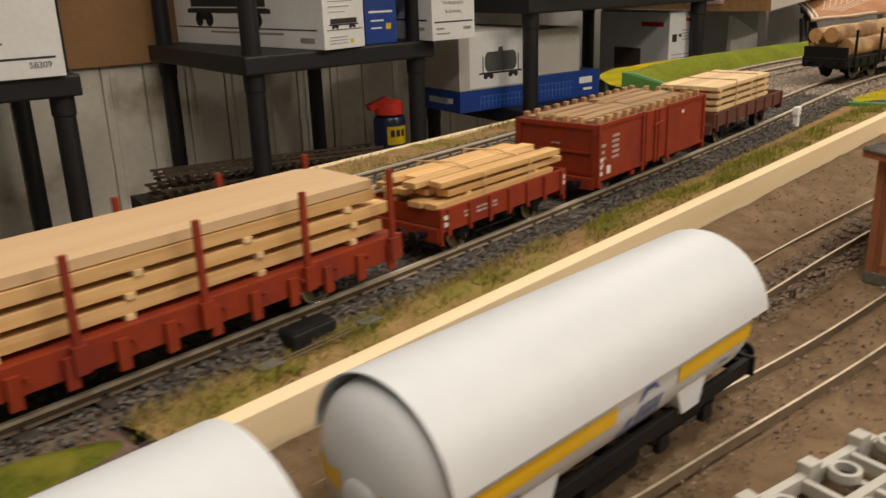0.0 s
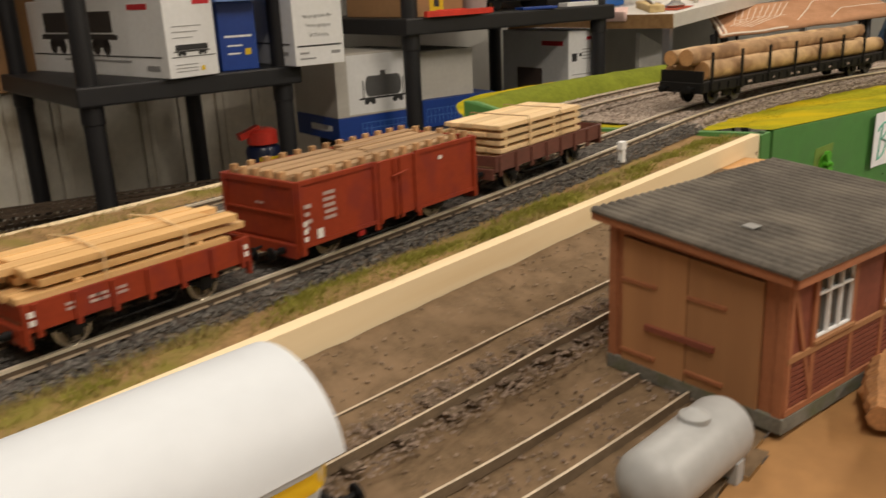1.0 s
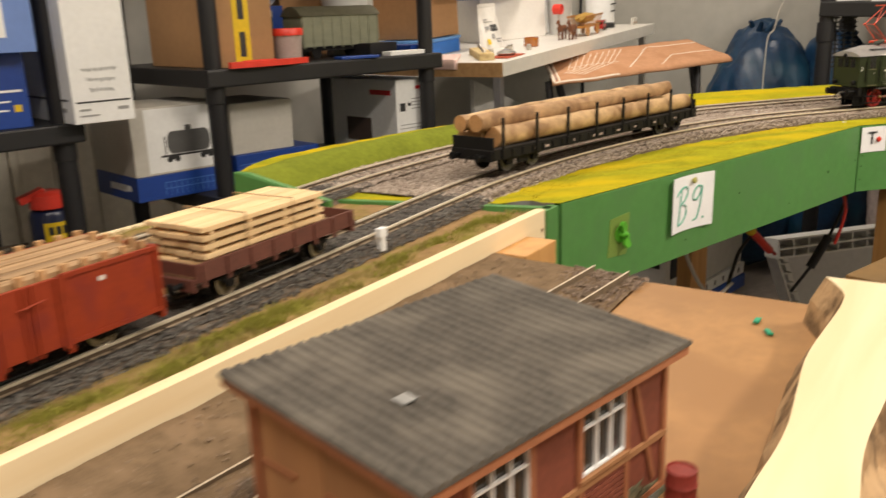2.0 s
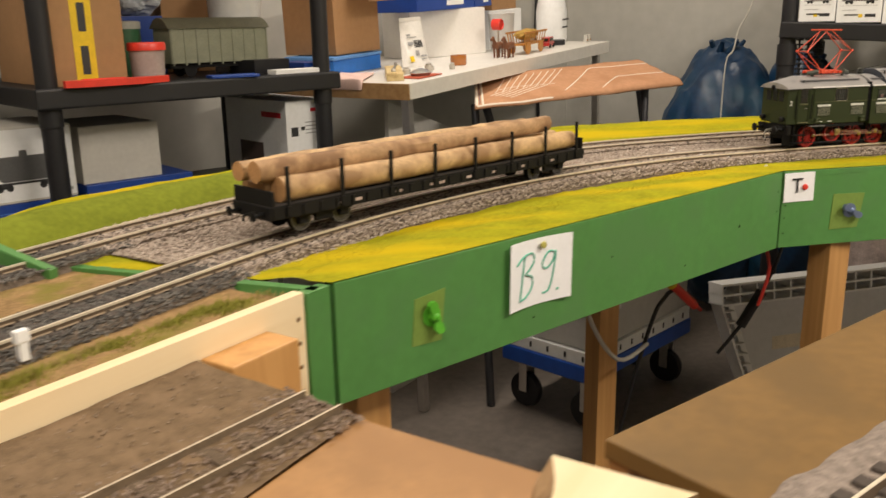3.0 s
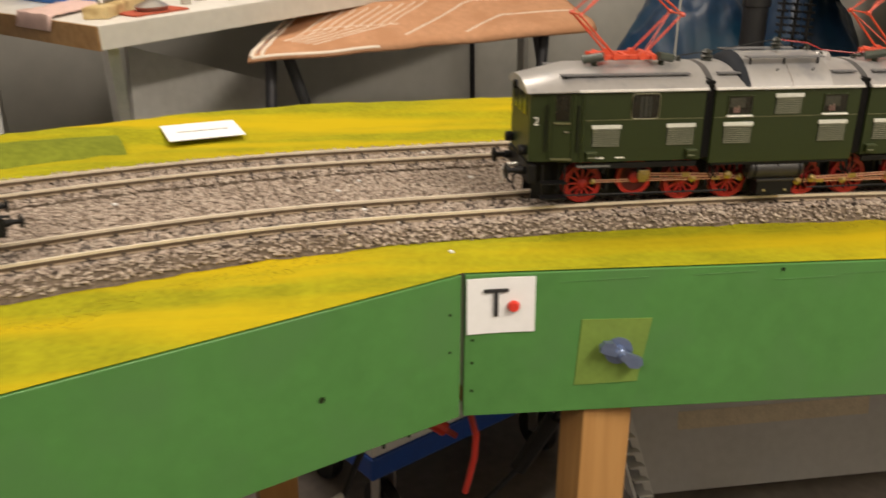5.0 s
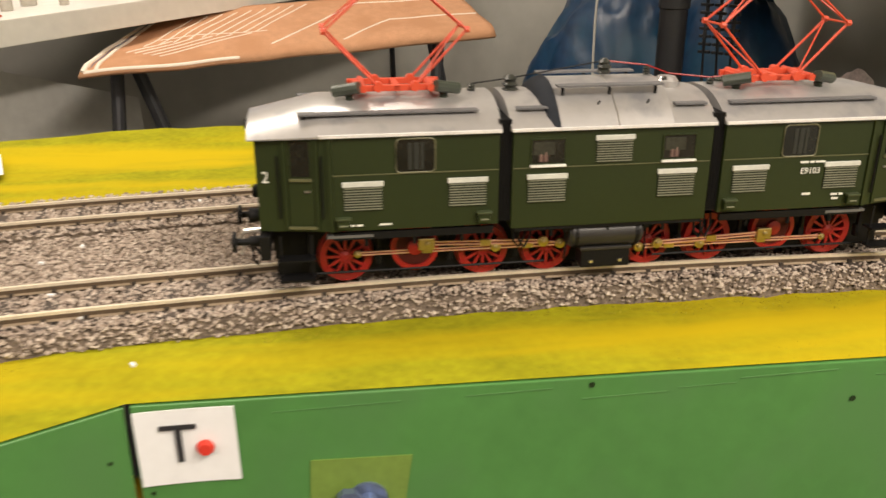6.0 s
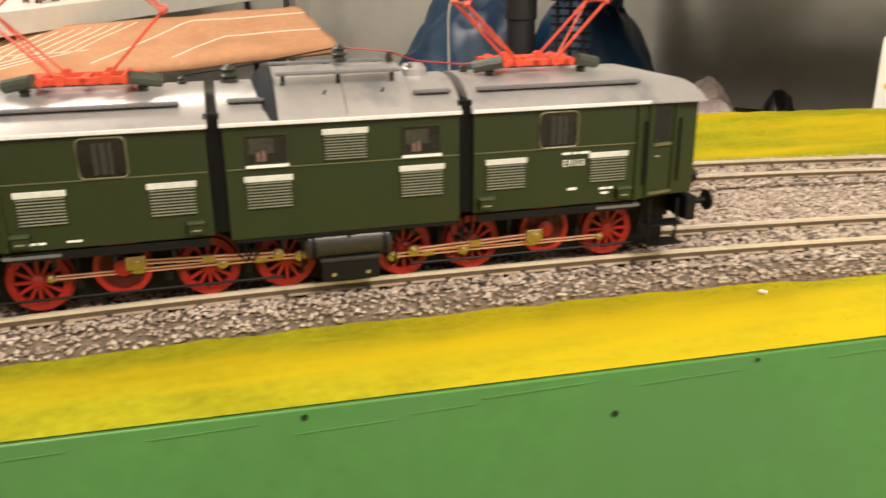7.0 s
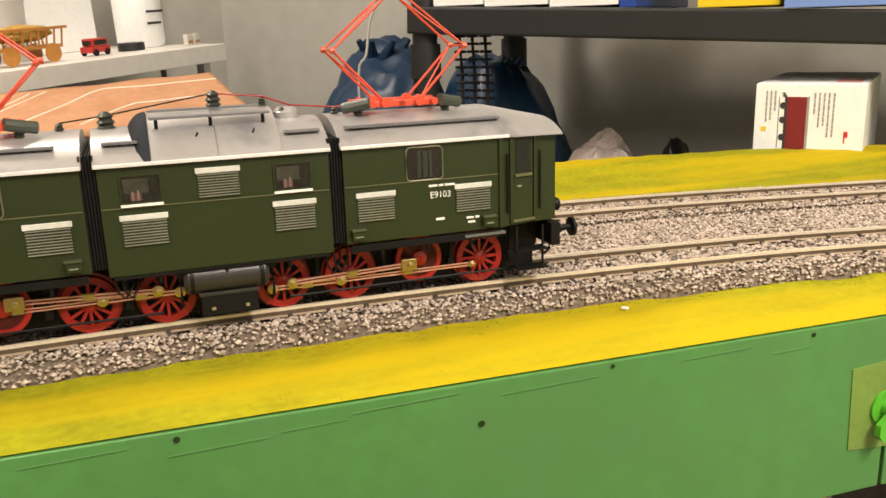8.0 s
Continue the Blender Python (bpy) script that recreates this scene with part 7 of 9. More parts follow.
# the spray can, on the pile of old track
pile_z = -0.205
can = thing("spray_can", Matrix.Translation(along(-0.268, 0.172, pile_z)) @ SN, "dark blue spray can with yellow label and red cap", "spray can")
part("can", lathe(B(), [(0.036, 0), (0.038, 0.002), (0.038, 0.078), (0.034, 0.086), (0.020, 0.090)], seg=30), mat("can_dark_blue", (0.012, 0.018, 0.06), 0.3), can, smooth=True)
bm = B()
n = 12
for i in range(n):
    a0, a1 = radians(-130 + 80 * i / n), radians(-130 + 80 * (i + 1) / n)
    bm.faces.new([bm.verts.new((0.0384 * math.cos(a), 0.0384 * math.sin(a), z)) for a, z in ((a0, 0.024), (a1, 0.024), (a1, 0.066), (a0, 0.066))])
part("label", bm, YELLOW, can, "yellow label")
bm = B()
for i in range(3):
    a0, a1 = radians(-118 + 20 * i), radians(-104 + 20 * i)
    bm.faces.new([bm.verts.new((0.0388 * math.cos(a), 0.0388 * math.sin(a), z)) for a, z in ((a0, 0.042), (a1, 0.042), (a1, 0.058), (a0, 0.058))])
part("label_mark", bm, PRINT_BLACK, can)
bm = lathe(B(), [(0.022, 0.088), (0.034, 0.092), (0.033, 0.118), (0.024, 0.124)], seg=24)
bxm(bm, Matrix.Translation((-0.030, 0, 0.118)) @ Matrix.Rotation(radians(-18), 4, "Y"), 0.05, 0.02, 0.014)
part("cap", bm, MATS["red_plastic"], can, "bright red spray cap", smooth=True)
pile = thing("old_track_pile", Matrix.Translation(along(-0.83, 0.10, FLOOR)) @ SN, "pile of dark rusty old model track pieces on a bench", "track pile")
part("bench", bx(B(), 0, 0.66, -0.0, 0.26, pile_z - FLOOR - 0.075, pile_z - FLOOR - 0.045), mat("dark_bench", (0.035, 0.028, 0.022), 0.7), pile)
for x in (0.03, 0.63):
    for y in (0.03, 0.23):
        part("bench_leg", bx(B(), x - 0.015, x + 0.015, y - 0.015, y + 0.015, 0, pile_z - FLOOR - 0.075), MATS["dark_bench"], pile)
for k in range(8):
    zz = pile_z - FLOOR - 0.044 + 0.0100 * k
    bm = B()
    for s in (-0.022, 0.022):
        bx(bm, 0, 0.62 - 0.02 * k, s - 0.0012, s + 0.0012, 0.003, 0.008)
    for i in range(24):
        x = 0.01 + (0.60 - 0.02 * k) * i / 23
        bx(bm, x - 0.004, x + 0.004, -0.036, 0.036, 0, 0.003)
    part("track_piece", bm, mat("rusty_dark", (0.085, 0.06, 0.04), 0.6, 0.2, 0.3, 40), pile, m=Matrix.Translation((0.004 * k, 0.05 + (0.035 * k) % 0.11, zz)) @ Matrix.Rotation(radians(3 - 2 * k), 4, "Z"))

# radiator-like cream panels low on the wall
pan = thing("wall_panels", Matrix.Translation(along(-1.6, 0.60)) @ SN, "cream ribbed metal wall panels with dark dirt streaks", "wall panel", kind="structure")
n = 20
for i in range(n):
    bm = bx(B(), i * 0.10, i * 0.10 + 0.096, -0.010, 0, FLOOR + 0.02, 0.010, 0.003)
    bx(bm, i * 0.10 + 0.018, i * 0.10 + 0.030, -0.014, -0.010, FLOOR + 0.03, 0.002, 0.002)
    part("panel", bm, RADIATOR, pan)
part("backing", bx(B(), 0, n * 0.10, 0.001, 0.012, FLOOR + 0.02, 0.012), RADIATOR, pan)

# ---- work table ----
tm = Matrix.Translation((1.05, 0.622, 0.103)) @ Matrix.Rotation(radians(1.0), 4, "Z") @ Matrix.Rotation(radians(-3.0), 4, "Y")
table = thing("work_table", tm, "white-topped work table with wooden edge and metal legs", "table")
part("table_top", bx(B(), 0, 1.215, 0, 0.52, -0.037, 0.0, 0.0015), mat("table_white", (0.72, 0.70, 0.65), 0.4, 0, 0.06, 8), table, "worn white laminate top")
part("end_edge", bx(B(), -0.004, 0, 0, 0.52, -0.037, -0.001), grain("edge_wood", (0.50, 0.30, 0.13), (0.36, 0.2, 0.08)), table, "wooden edge band")
for x in (0.03, 1.17):
    for y in (0.03, 0.48):
        part("leg", bx(B(), x - 0.010, x + 0.010, y - 0.010, y + 0.010, FLOOR - 0.103, -0.037), STEEL, table)

# ---- east shelf ----
RS = Matrix.Translation((2.062, 0.09, 0)) @ Matrix.Rotation(radians(-92.1), 4, "Z")
rs = thing("plastic_shelf", RS, "black plastic shelf unit with cartons on it", "shelf unit")
for z in (-0.08, 0.225):
    part("shelf_board", bx(B(), 0.032, 1.1, 0, 0.42, z - 0.045, z, 0.004), BLACK_PLASTIC, rs, m=Matrix.Rotation(radians(2.3), 4, "Y") if z > 0 else None)
for x in (0.058, 1.07):
    for y in (0.03, 0.39):
        part("post", lathe(B(), [(0.024, FLOOR), (0.024, 0.10), (0.027, 0.102), (0.027, 0.16), (0.022, 0.16), (0.022, 0.9)], (x, y, 0), "Z", 18), BLACK_PLASTIC, rs, smooth=True)


def east_carton(d, v, z, w, dep, h, material, label, name="carton"):
    top = thing(name, RS @ Matrix.Translation((d, v, z)), label, "box")
    part("box_body", bx(B(), 0, w, 0, dep, 0, h, 0.0012), material, top)
    part("lid_flap", bx(B(), 0.003, w - 0.003, 0.003, dep - 0.003, h, h + 0.0008), material, top)
    return top


def upper(d):
    return 0.2255 - 0.040 * d


for d, w in ((0.086, 0.094), (0.183, 0.112), (0.298, 0.112)):
    c = east_carton(d, 0.015, upper(d), w, 0.3, 0.2, CARD_WHITE, "white carton with a printed grey wagon on a shelf")
    wagon_picture(c, 0.014, w - 0.028, 0.048, PRINT_GREY, h=0.034, form="hopper")
    front_print(c, [(0.010, w - 0.010, 0.044, 0.0446), (0.014, 0.050, 0.032, 0.0332)], PRINT_GREY, "print_line")
    front_print(c, [(0.02, 0.055, 0.018, 0.022), (w - 0.04, w - 0.014, 0.014, 0.022)], PRINT_BLACK, "print_line")
    front_print(c, [(w - 0.056, w - 0.046, 0.013, 0.022)], YELLOW, "yellow_dot")
c = east_carton(0.412, 0.015, upper(0.412), 0.026, 0.3, 0.2, CARD_BLUE, "narrow dark blue box on a shelf")
front_print(c, [(0.004, 0.022, 0.03, 0.08)], PAPER, "white_print")
c = east_carton(0.530, 0.010, upper(0.53), 0.112, 0.3, 0.2, mat("yellow_card", (0.78, 0.56, 0.01), 0.5, 0, 0.05, 12), "bright yellow carton on a shelf")
front_print(c, [(0.07, 0.105, 0.010, 0.015)], PRINT_BLACK, "print_line")
c = east_carton(0.650, -0.005, upper(0.65), 0.150, 0.3, 0.12, MATS["light_blue_card"], "light blue box with a white label on a shelf")
front_print(c, [(0.03, 0.11, 0.03, 0.12)], PAPER, "label")
# the carton with a red wagon on it
c = east_carton(0.62, 0.0, -0.0795, 0.142, 0.25, 0.178, CARD_WHITE, "white carton with a printed dark red wagon on a low shelf")
RED_WAGON = mat("printed_dark_red", (0.20, 0.012, 0.016), 0.45)
picture = part("printed_wagon", bx(B(), 0.0425, 0.0680, -0.0006, -0.0001, 0.072, 0.160), RED_WAGON, c, "dark red wagon printed on end")
part("printed_roof", bx(B(), 0.0682, 0.0712, -0.0006, -0.0001, 0.072, 0.1605), PRINT_GREY, picture)
for k in range(11):
    part("printed_board", bx(B(), 0.0430, 0.0676, -0.0009, -0.0007, 0.0752 + 0.0078 * k, 0.0755 + 0.0078 * k), PRINT_BLACK, picture)
for z in (0.083, 0.104, 0.128, 0.148):
    part("printed_wheel", lathe(B(), [(0.0005, -0.0007), (0.0046, -0.0007), (0.0046, -0.0001)], (0.0376, 0, z), "Y", 14), PRINT_BLACK, picture)
for x0, x1, z0, z1 in ((0.0392, 0.0427, 0.072, 0.1600), (0.0360, 0.0418, 0.1600, 0.1625), (0.0376, 0.0396, 0.1600, 0.1660), (0.0350, 0.0376, 0.1645, 0.1658)):
    part("printed_frame", bx(B(), x0, x1, -0.0006, -0.0001, z0, z1), PRINT_BLACK, picture)
front_print(c, [(0.0316, 0.0322, 0.070, 0.160)], PRINT_BLACK, "print_line")
rnd = random.Random(17)
for x, long in ((0.0142, 0.044), (0.0198, 0.036), (0.0254, 0.026), (0.0768, 0.022), (0.0828, 0.048), (0.0888, 0.042), (0.0948, 0.054), (0.1010, 0.056)):
    z = 0.168 if x < 0.05 else 0.166
    end = z - long
    while z > end:
        k = rnd.uniform(0.003, 0.008)
        front_print(c, [(x, x + 0.0021, z - k, z)], PRINT_GREY, "print_line")
        z -= k + 0.0010
front_print(c, [(0.117, 0.1220, 0.106, 0.114), (0.117, 0.1185, 0.098, 0.106)], PRINT_RED, "red_print")
front_print(c, [(0.0095, 0.0160, 0.112, 0.118)], YELLOW, "yellow_dot")
part("top_print", bx(B(), 0.100, 0.132, 0.02, 0.10, 0.1790, 0.1794), mat("faded_red_print", (0.62, 0.30, 0.28), 0.6), c, "faded red print on the lid")

# ---- legs of the layout ----


def layout_leg(x, y, turn=0.0, z=-0.05):
    m = Matrix.Translation((x, y, FLOOR)) @ Matrix.Rotation(radians(turn), 4, "Z")
    part("leg", bx(B(), -0.022, 0.022, -0.022, 0.022, 0, z - FLOOR, 0.001), LEG_WOOD, bpy.data.objects["curved_module"], "square orange-brown wooden leg", m=m)


layout_leg(0.125, 0.04, -15)
layout_leg(0.960, -0.294, -34)
layout_leg(0.90, 0.08, -30)
layout_leg(1.36, -0.66, -46)

# ---- cards, wing nuts and marks on the sides of the boards ----
SEG1 = Matrix.Translation(FRONT_2[0]) @ Matrix.Rotation(math.atan2((FRONT_2[1] - FRONT_2[0]).y, (FRONT_2[1] - FRONT_2[0]).x), 4, "Z")
SEG2 = Matrix.Translation(FRONT_2[1]) @ Matrix.Rotation(math.atan2((FRONT_2[2] - FRONT_2[1]).y, (FRONT_2[2] - FRONT_2[1]).x), 4, "Z")


def on_side(seg, x, y):
    """How far along a side the place (x, y) lies."""
    return (seg.inverted() @ Vector((x, y, 0))).x


def card(seg, s, z, w, h, label, turn=0.0, curl=0.003):
    top = thing("paper_card", seg @ Matrix.Translation((s, -0.0006, z)) @ Matrix.Rotation(radians(turn), 4, "Y"), label, "paper sign")
    bm = B()
    n = 10
    f, b = [], []
    for i in range(n + 1):
        x = w * i / n
        d = -curl * (abs(2 * i / n - 1) ** 2)
        f.append((bm.verts.new((x, d - 0.0005, -h)), bm.verts.new((x, d - 0.0005, 0))))
        b.append((bm.verts.new((x, d, -h)), bm.verts.new((x, d, 0))))
    for i in range(n):
        bm.faces.new((f[i][0], f[i + 1][0], f[i + 1][1], f[i][1]))
        bm.faces.new((b[i][0], b[i][1], b[i + 1][1], b[i + 1][0]))
        bm.faces.new((f[i][1], f[i + 1][1], b[i + 1][1], b[i][1]))
        bm.faces.new((f[i][0], b[i][0], b[i + 1][0], f[i + 1][0]))
    bm.faces.new((f[0][0], f[0][1], b[0][1], b[0][0]))
    bm.faces.new((f[-1][0], b[-1][0], b[-1][1], f[-1][1]))
    part("sheet", bm, PAPER, top)
    return top


FELT = mat("green_felt_pen", (0.10, 0.42, 0.30), 0.6)
s9 = on_side(SEG1, 0.258, -0.066)
c9 = card(SEG1, s9, -0.005, 0.104, 0.079, "white paper sheet with green handwriting pinned to a green board", 1.0, 0.006)
for stroke in (((0.026, -0.018), (0.023, -0.040), (0.019, -0.068)), ((0.012, -0.026), (0.024, -0.018), (0.040, -0.016), (0.043, -0.026), (0.034, -0.036), (0.028, -0.039), (0.040, -0.044), (0.040, -0.056), (0.030, -0.066), (0.018, -0.069)),
               ((0.078, -0.020), (0.069, -0.018), (0.060, -0.026), (0.058, -0.035), (0.065, -0.038), (0.074, -0.031), (0.079, -0.019), (0.077, -0.036), (0.073, -0.055), (0.067, -0.066), (0.059, -0.067))):
    pts = spline([(x, -0.0012 - 0.006 * abs(2 * x / 0.106 - 1) ** 2, z) for x, z in stroke], 0.003)
    part("pen_stroke", tube(B(), pts, 0.0011, 6), FELT, c9)
part("pen_dot", lathe(B(), [(0.0017, -0.0015), (0.0019, -0.0035), (0.001, -0.004)], (0.083, 0, -0.066), "Y", 10), FELT, c9)
part("pin", lathe(B(), [(0.0035, 0), (0.0045, 0.002), (0.002, 0.005)], (0.055, -0.0045, -0.008), "Y", 14), mat("yellow_pin", (0.45, 0.42, 0.10), 0.4), c9, m=Matrix.Translation((0, -0.002, 0)))
sT = on_side(SEG2, 0.853, -0.233)
cT = card(SEG2, sT + 0.001, -0.003, 0.053, 0.0465, "small white card with a letter, pinned by a red pin", -1.0, 0.001)
words(cT, "T", 0.022, -0.0019, -0.022, 0.034, PRINT_BLACK, "letter", m=Matrix.Translation((0.0225, -0.0022, -0.0215)) @ Matrix.Rotation(radians(90), 4, "X"))
part("pin", lathe(B(), [(0.0042, -0.0008), (0.005, -0.0025), (0.0035, -0.005)], (0.036, -0.0004, -0.0235), "Y", 16), MATS["red_plastic"], cT, "red drawing pin head", smooth=True)


def wing_nut(seg, s, z, material, label, turn, patch, size=1.0):
    top = thing("wing_nut", seg @ Matrix.Translation((s, 0, z)), label, "wing nut")
    part("tape_patch", prism(B(), patch, 0.0, 0.0008), mat("olive_patch", (0.17, 0.27, 0.05), 0.55, 0, 0.1, 30), top, "olive paint patch round the bolt", m=Matrix.Rotation(radians(90), 4, "X"))
    part("washer", lathe(B(), [(0.0115 * size, -0.0010), (0.0115 * size, -0.0026), (0.004, -0.0028)], (0, 0, 0), "Y", 22), material, top, smooth=True)
    bm = lathe(B(), [(0.0055 * size, -0.002), (0.005 * size, -0.010), (0.003 * size, -0.0115)], (0, 0, 0), "Y", 16)
    part("nut", bm, material, top, smooth=True)
    for k in (0, 1):
        bm = B()
        r = Matrix.Rotation(radians(turn + 180 * k), 4, "Y")
        pts = [(0.003, -0.0035), (0.012, -0.0065), (0.018, -0.004), (0.0195, 0.001), (0.017, 0.0048), (0.010, 0.0045), (0.003, 0.0035)]
        lo = [bm.verts.new(r @ Vector((x * size, -0.0065, z_ * size))) for x, z_ in pts]
        hi = [bm.verts.new(r @ Vector((x * size, -0.0095 - 0.12 * x, z_ * size))) for x, z_ in pts]
        bm.faces.new(lo)
        bm.faces.new(hi[::-1])
        for i in range(len(pts)):
            j = (i + 1) % len(pts)
            bm.faces.new((lo[i], lo[j], hi[j], hi[i]))
        part("wing", bm, material, top)
    part("bolt", cy(B(), (0, -0.001, 0), (0, -0.0145, 0), 0.0026 * size, seg=12), material, top)
    return top


BRIGHT_GREEN = mat("bright_green_plastic", (0.10, 0.42, 0.03), 0.35, 0, 0.06, 30)
BLUE_STEEL = mat("blue_grey_metal", (0.20, 0.26, 0.42), 0.32, 0.6, 0.1, 30)
wing_nut(SEG1, on_side(SEG1, 0.150, -0.036), -0.060, BRIGHT_GREEN, "green painted wing nut on a green board side", 70, [(-0.021, 0.022), (0.020, 0.026), (0.014, -0.030), (-0.026, -0.028)])
wing_nut(SEG2, on_side(SEG2, 0.942, -0.319), -0.069, BLUE_STEEL, "blue-grey metal wing nut on a green board side", 28, [(-0.031, 0.028), (0.026, 0.027), (0.018, -0.029), (-0.034, -0.030)])
wing_nut(SEG2, on_side(SEG2, 1.355, -0.720), -0.064, BRIGHT_GREEN, "bright green wing nut on a green board side", -62, [(-0.030, 0.031), (0.034, 0.036), (0.034, -0.032), (-0.028, -0.027)], 1.1)

# holes and nicks in the painted sides
HOLE = mat("dark_hole", (0.02, 0.035, 0.012), 0.9)
nicks = thing("board_nicks", pose(0, 0, 0), "small dark screw holes and nicks in the green sides", "nick", kind="structure")
for seg, x, y, z, r in ((SEG1, 0.734, -0.199, -0.067, 0.0024), (SEG1, 0.44, -0.117, -0.055, 0.0012), (SEG1, 0.30, -0.08, -0.10, 0.0014), (SEG1, 0.60, -0.16, -0.10, 0.0012), (SEG2, 1.04, -0.402, -0.004, 0.0016), (SEG2, 1.146, -0.524, -0.0245, 0.0018), (SEG2, 1.21, -0.575, -0.003, 0.0012), (SEG2, 1.31, -0.675, -0.004, 0.0014),
                         (SEG2, 0.858, -0.237, -0.055, 0.0012), (SEG2, 0.858, -0.237, -0.075, 0.0012), (SEG2, 0.858, -0.237, -0.100, 0.0012), (SEG1, 0.840, -0.229, -0.030, 0.0012), (SEG1, 0.840, -0.229, -0.062, 0.0012)):
    s = on_side(seg, x, y)
    part("nick", lathe(B(), [(r, -0.0002), (r * 1.1, -0.0005), (r * 0.4, -0.0004)], (0, 0, 0), "Y", 10), HOLE, nicks, m=seg @ Matrix.Translation((s, -0.0003, z)))
# pale dashes: scratches, and painted highlights along the top edge
for x, y, L, zz, th in ((1.00, -0.375, 0.05, -0.0055, 0.0004), (1.12, -0.49, 0.06, -0.0050, 0.0005), (1.26, -0.625, 0.05, -0.0062, 0.0004), (0.93, -0.31, 0.07, -0.0075, 0.0003), (1.18, -0.55, 0.06, -0.0085, 0.0003), (1.05, -0.42, 0.05, -0.012, 0.0004), (1.085, -0.455, 0.035, -0.009, 0.0003), (1.30, -0.665, 0.03, -0.012, 0.0004)):
    s = on_side(SEG2, x, y)
    part("scratch", bxm(B(), Matrix.Rotation(radians(-1.5), 4, "Y"), L, 0.0004, th), mat("pale_green_scratch_highlight", (0.115, 0.275, 0.09), 0.5), nicks, m=SEG2 @ Matrix.Translation((s, -0.0004, zz)))

# end of the raw plywood side: block, screw heads
blk = thing("wooden_block", pose(-0.088, -0.019, 0), "small pale wooden block glued to a plywood side", "wood block")
part("block", bx(B(), -0.034, 0.040, -0.018, 0.0185, -0.112, -0.020, 0.002), LEG_WOOD, blk)
for z in (-0.022, -0.045, -0.068, -0.092):
    part("screw_hole", lathe(B(), [(0.002, -0.0002), (0.0022, -0.0004), (0.001, -0.0003)], (0, 0, 0), "Y", 10), mat("brown_hole", (0.16, 0.09, 0.04), 0.9), blk, m=Matrix.Translation((0.079, 0.0185, z)))

# the little white post by the line
wp = thing("white_post", pose(-0.221, 0.074, -0.002), "tiny white model boundary post standing by the track", "model post")
part("post", bx(B(), -0.0035, 0.0035, -0.003, 0.003, 0, 0.022, 0.0008), CARD_WHITE, wp)
part("head", bx(B(), -0.0055, 0.0055, -0.0035, 0.0035, 0.014, 0.024, 0.0012), CARD_WHITE, wp)

# point motor box and rods beside the main line
pm = thing("point_motor", pose(-1.023, 0.053, -0.003, 0, 0, 2) @ Matrix.Scale(0.62, 4), "black model point motor box with rods beside the track", "point motor")
part("box", bx(B(), -0.026, 0.026, -0.012, 0.012, 0, 0.016, 0.0015), BLACK_PLASTIC, pm)
part("lid", bx(B(), -0.024, 0.024, -0.010, 0.010, 0.016, 0.0175), BLACK_PLASTIC, pm)
for y in (-0.018, -0.024):
    part("rod", cy(B(), (-0.07, y, 0.004), (0.07, y, 0.004), 0.0012, seg=8), RAIL, pm)
for x in (-0.062, 0.06):
    part("crank", bx(B(), x - 0.012, x + 0.012, -0.028, -0.012, 0, 0.006, 0.001), mat("dull_grey_metal", (0.12, 0.12, 0.11), 0.6), pm)

# ---- clutter on the lower board ----
slab = thing("bark_slab", pose(-0.40, -0.372, ground(-0.3, -0.3) + 0.0, 0, 0, 1), "pale sawn wood slab with rough brown bark edges", "wood slab")
bm = B()
n = 90
L0 = 0.46
sec = []
for i in range(n + 1):
    x = -L0 / 2 + L0 * i / n
    w = 0.020 + 0.006 * noise.noise(Vector((x * 9, 0, 0))) + 0.016 * max(0.0, (i - n + 9) / 9) ** 1.6
    e = 0.006 * noise.noise(Vector((x * 40, 3, 0)))
    f_ = 0.006 * noise.noise(Vector((x * 40, 8, 0)))
    sec.append([(x, w + 0.017 + e, 0.0), (x, w + 0.012 + e * 0.6, 0.026), (x, w + 0.002, 0.047), (x, -w - 0.002, 0.047)] + [(x, -w - 0.002 - 0.005 * q + 0.011 * noise.noise(Vector((x * 30, q * 1.7, 5))), 0.047 - 0.0095 * q + 0.007 * noise.noise(Vector((x * 45, q * 2.3, 9)))) for q in (1, 2, 3, 4)] + [(x, -w - 0.024 + f_, 0.0)])
V = [[bm.verts.new(c) for c in row] for row in sec]
top_faces = B()
for lo, hi in zip(V, V[1:]):
    for k in range(len(lo) - 1):
        if k != 2:
            bm.faces.new((lo[k], hi[k], hi[k + 1], lo[k + 1]))
bm.faces.new(V[0])
bm.faces.new(V[-1][::-1])
part("bark", bm, mat("rough_bark", (0.19, 0.125, 0.07), 0.95, 0, 0.4, 70, 0.004, 0, ((0.50, 0.34, 0.19), 0.42, 34)), slab, "rough brown bark")
for lo, hi in zip(sec, sec[1:]):
    top_faces.faces.new([top_faces.verts.new((c[0], c[1], c[2] + 0.0003)) for c in (lo[2], lo[3], hi[3], hi[2])])
part("sawn_face", top_faces, grain("fresh_sawn_face", (0.88, 0.75, 0.50), (0.81, 0.65, 0.39), 0.6, (4, 40, 40)), slab, "pale sawn face")


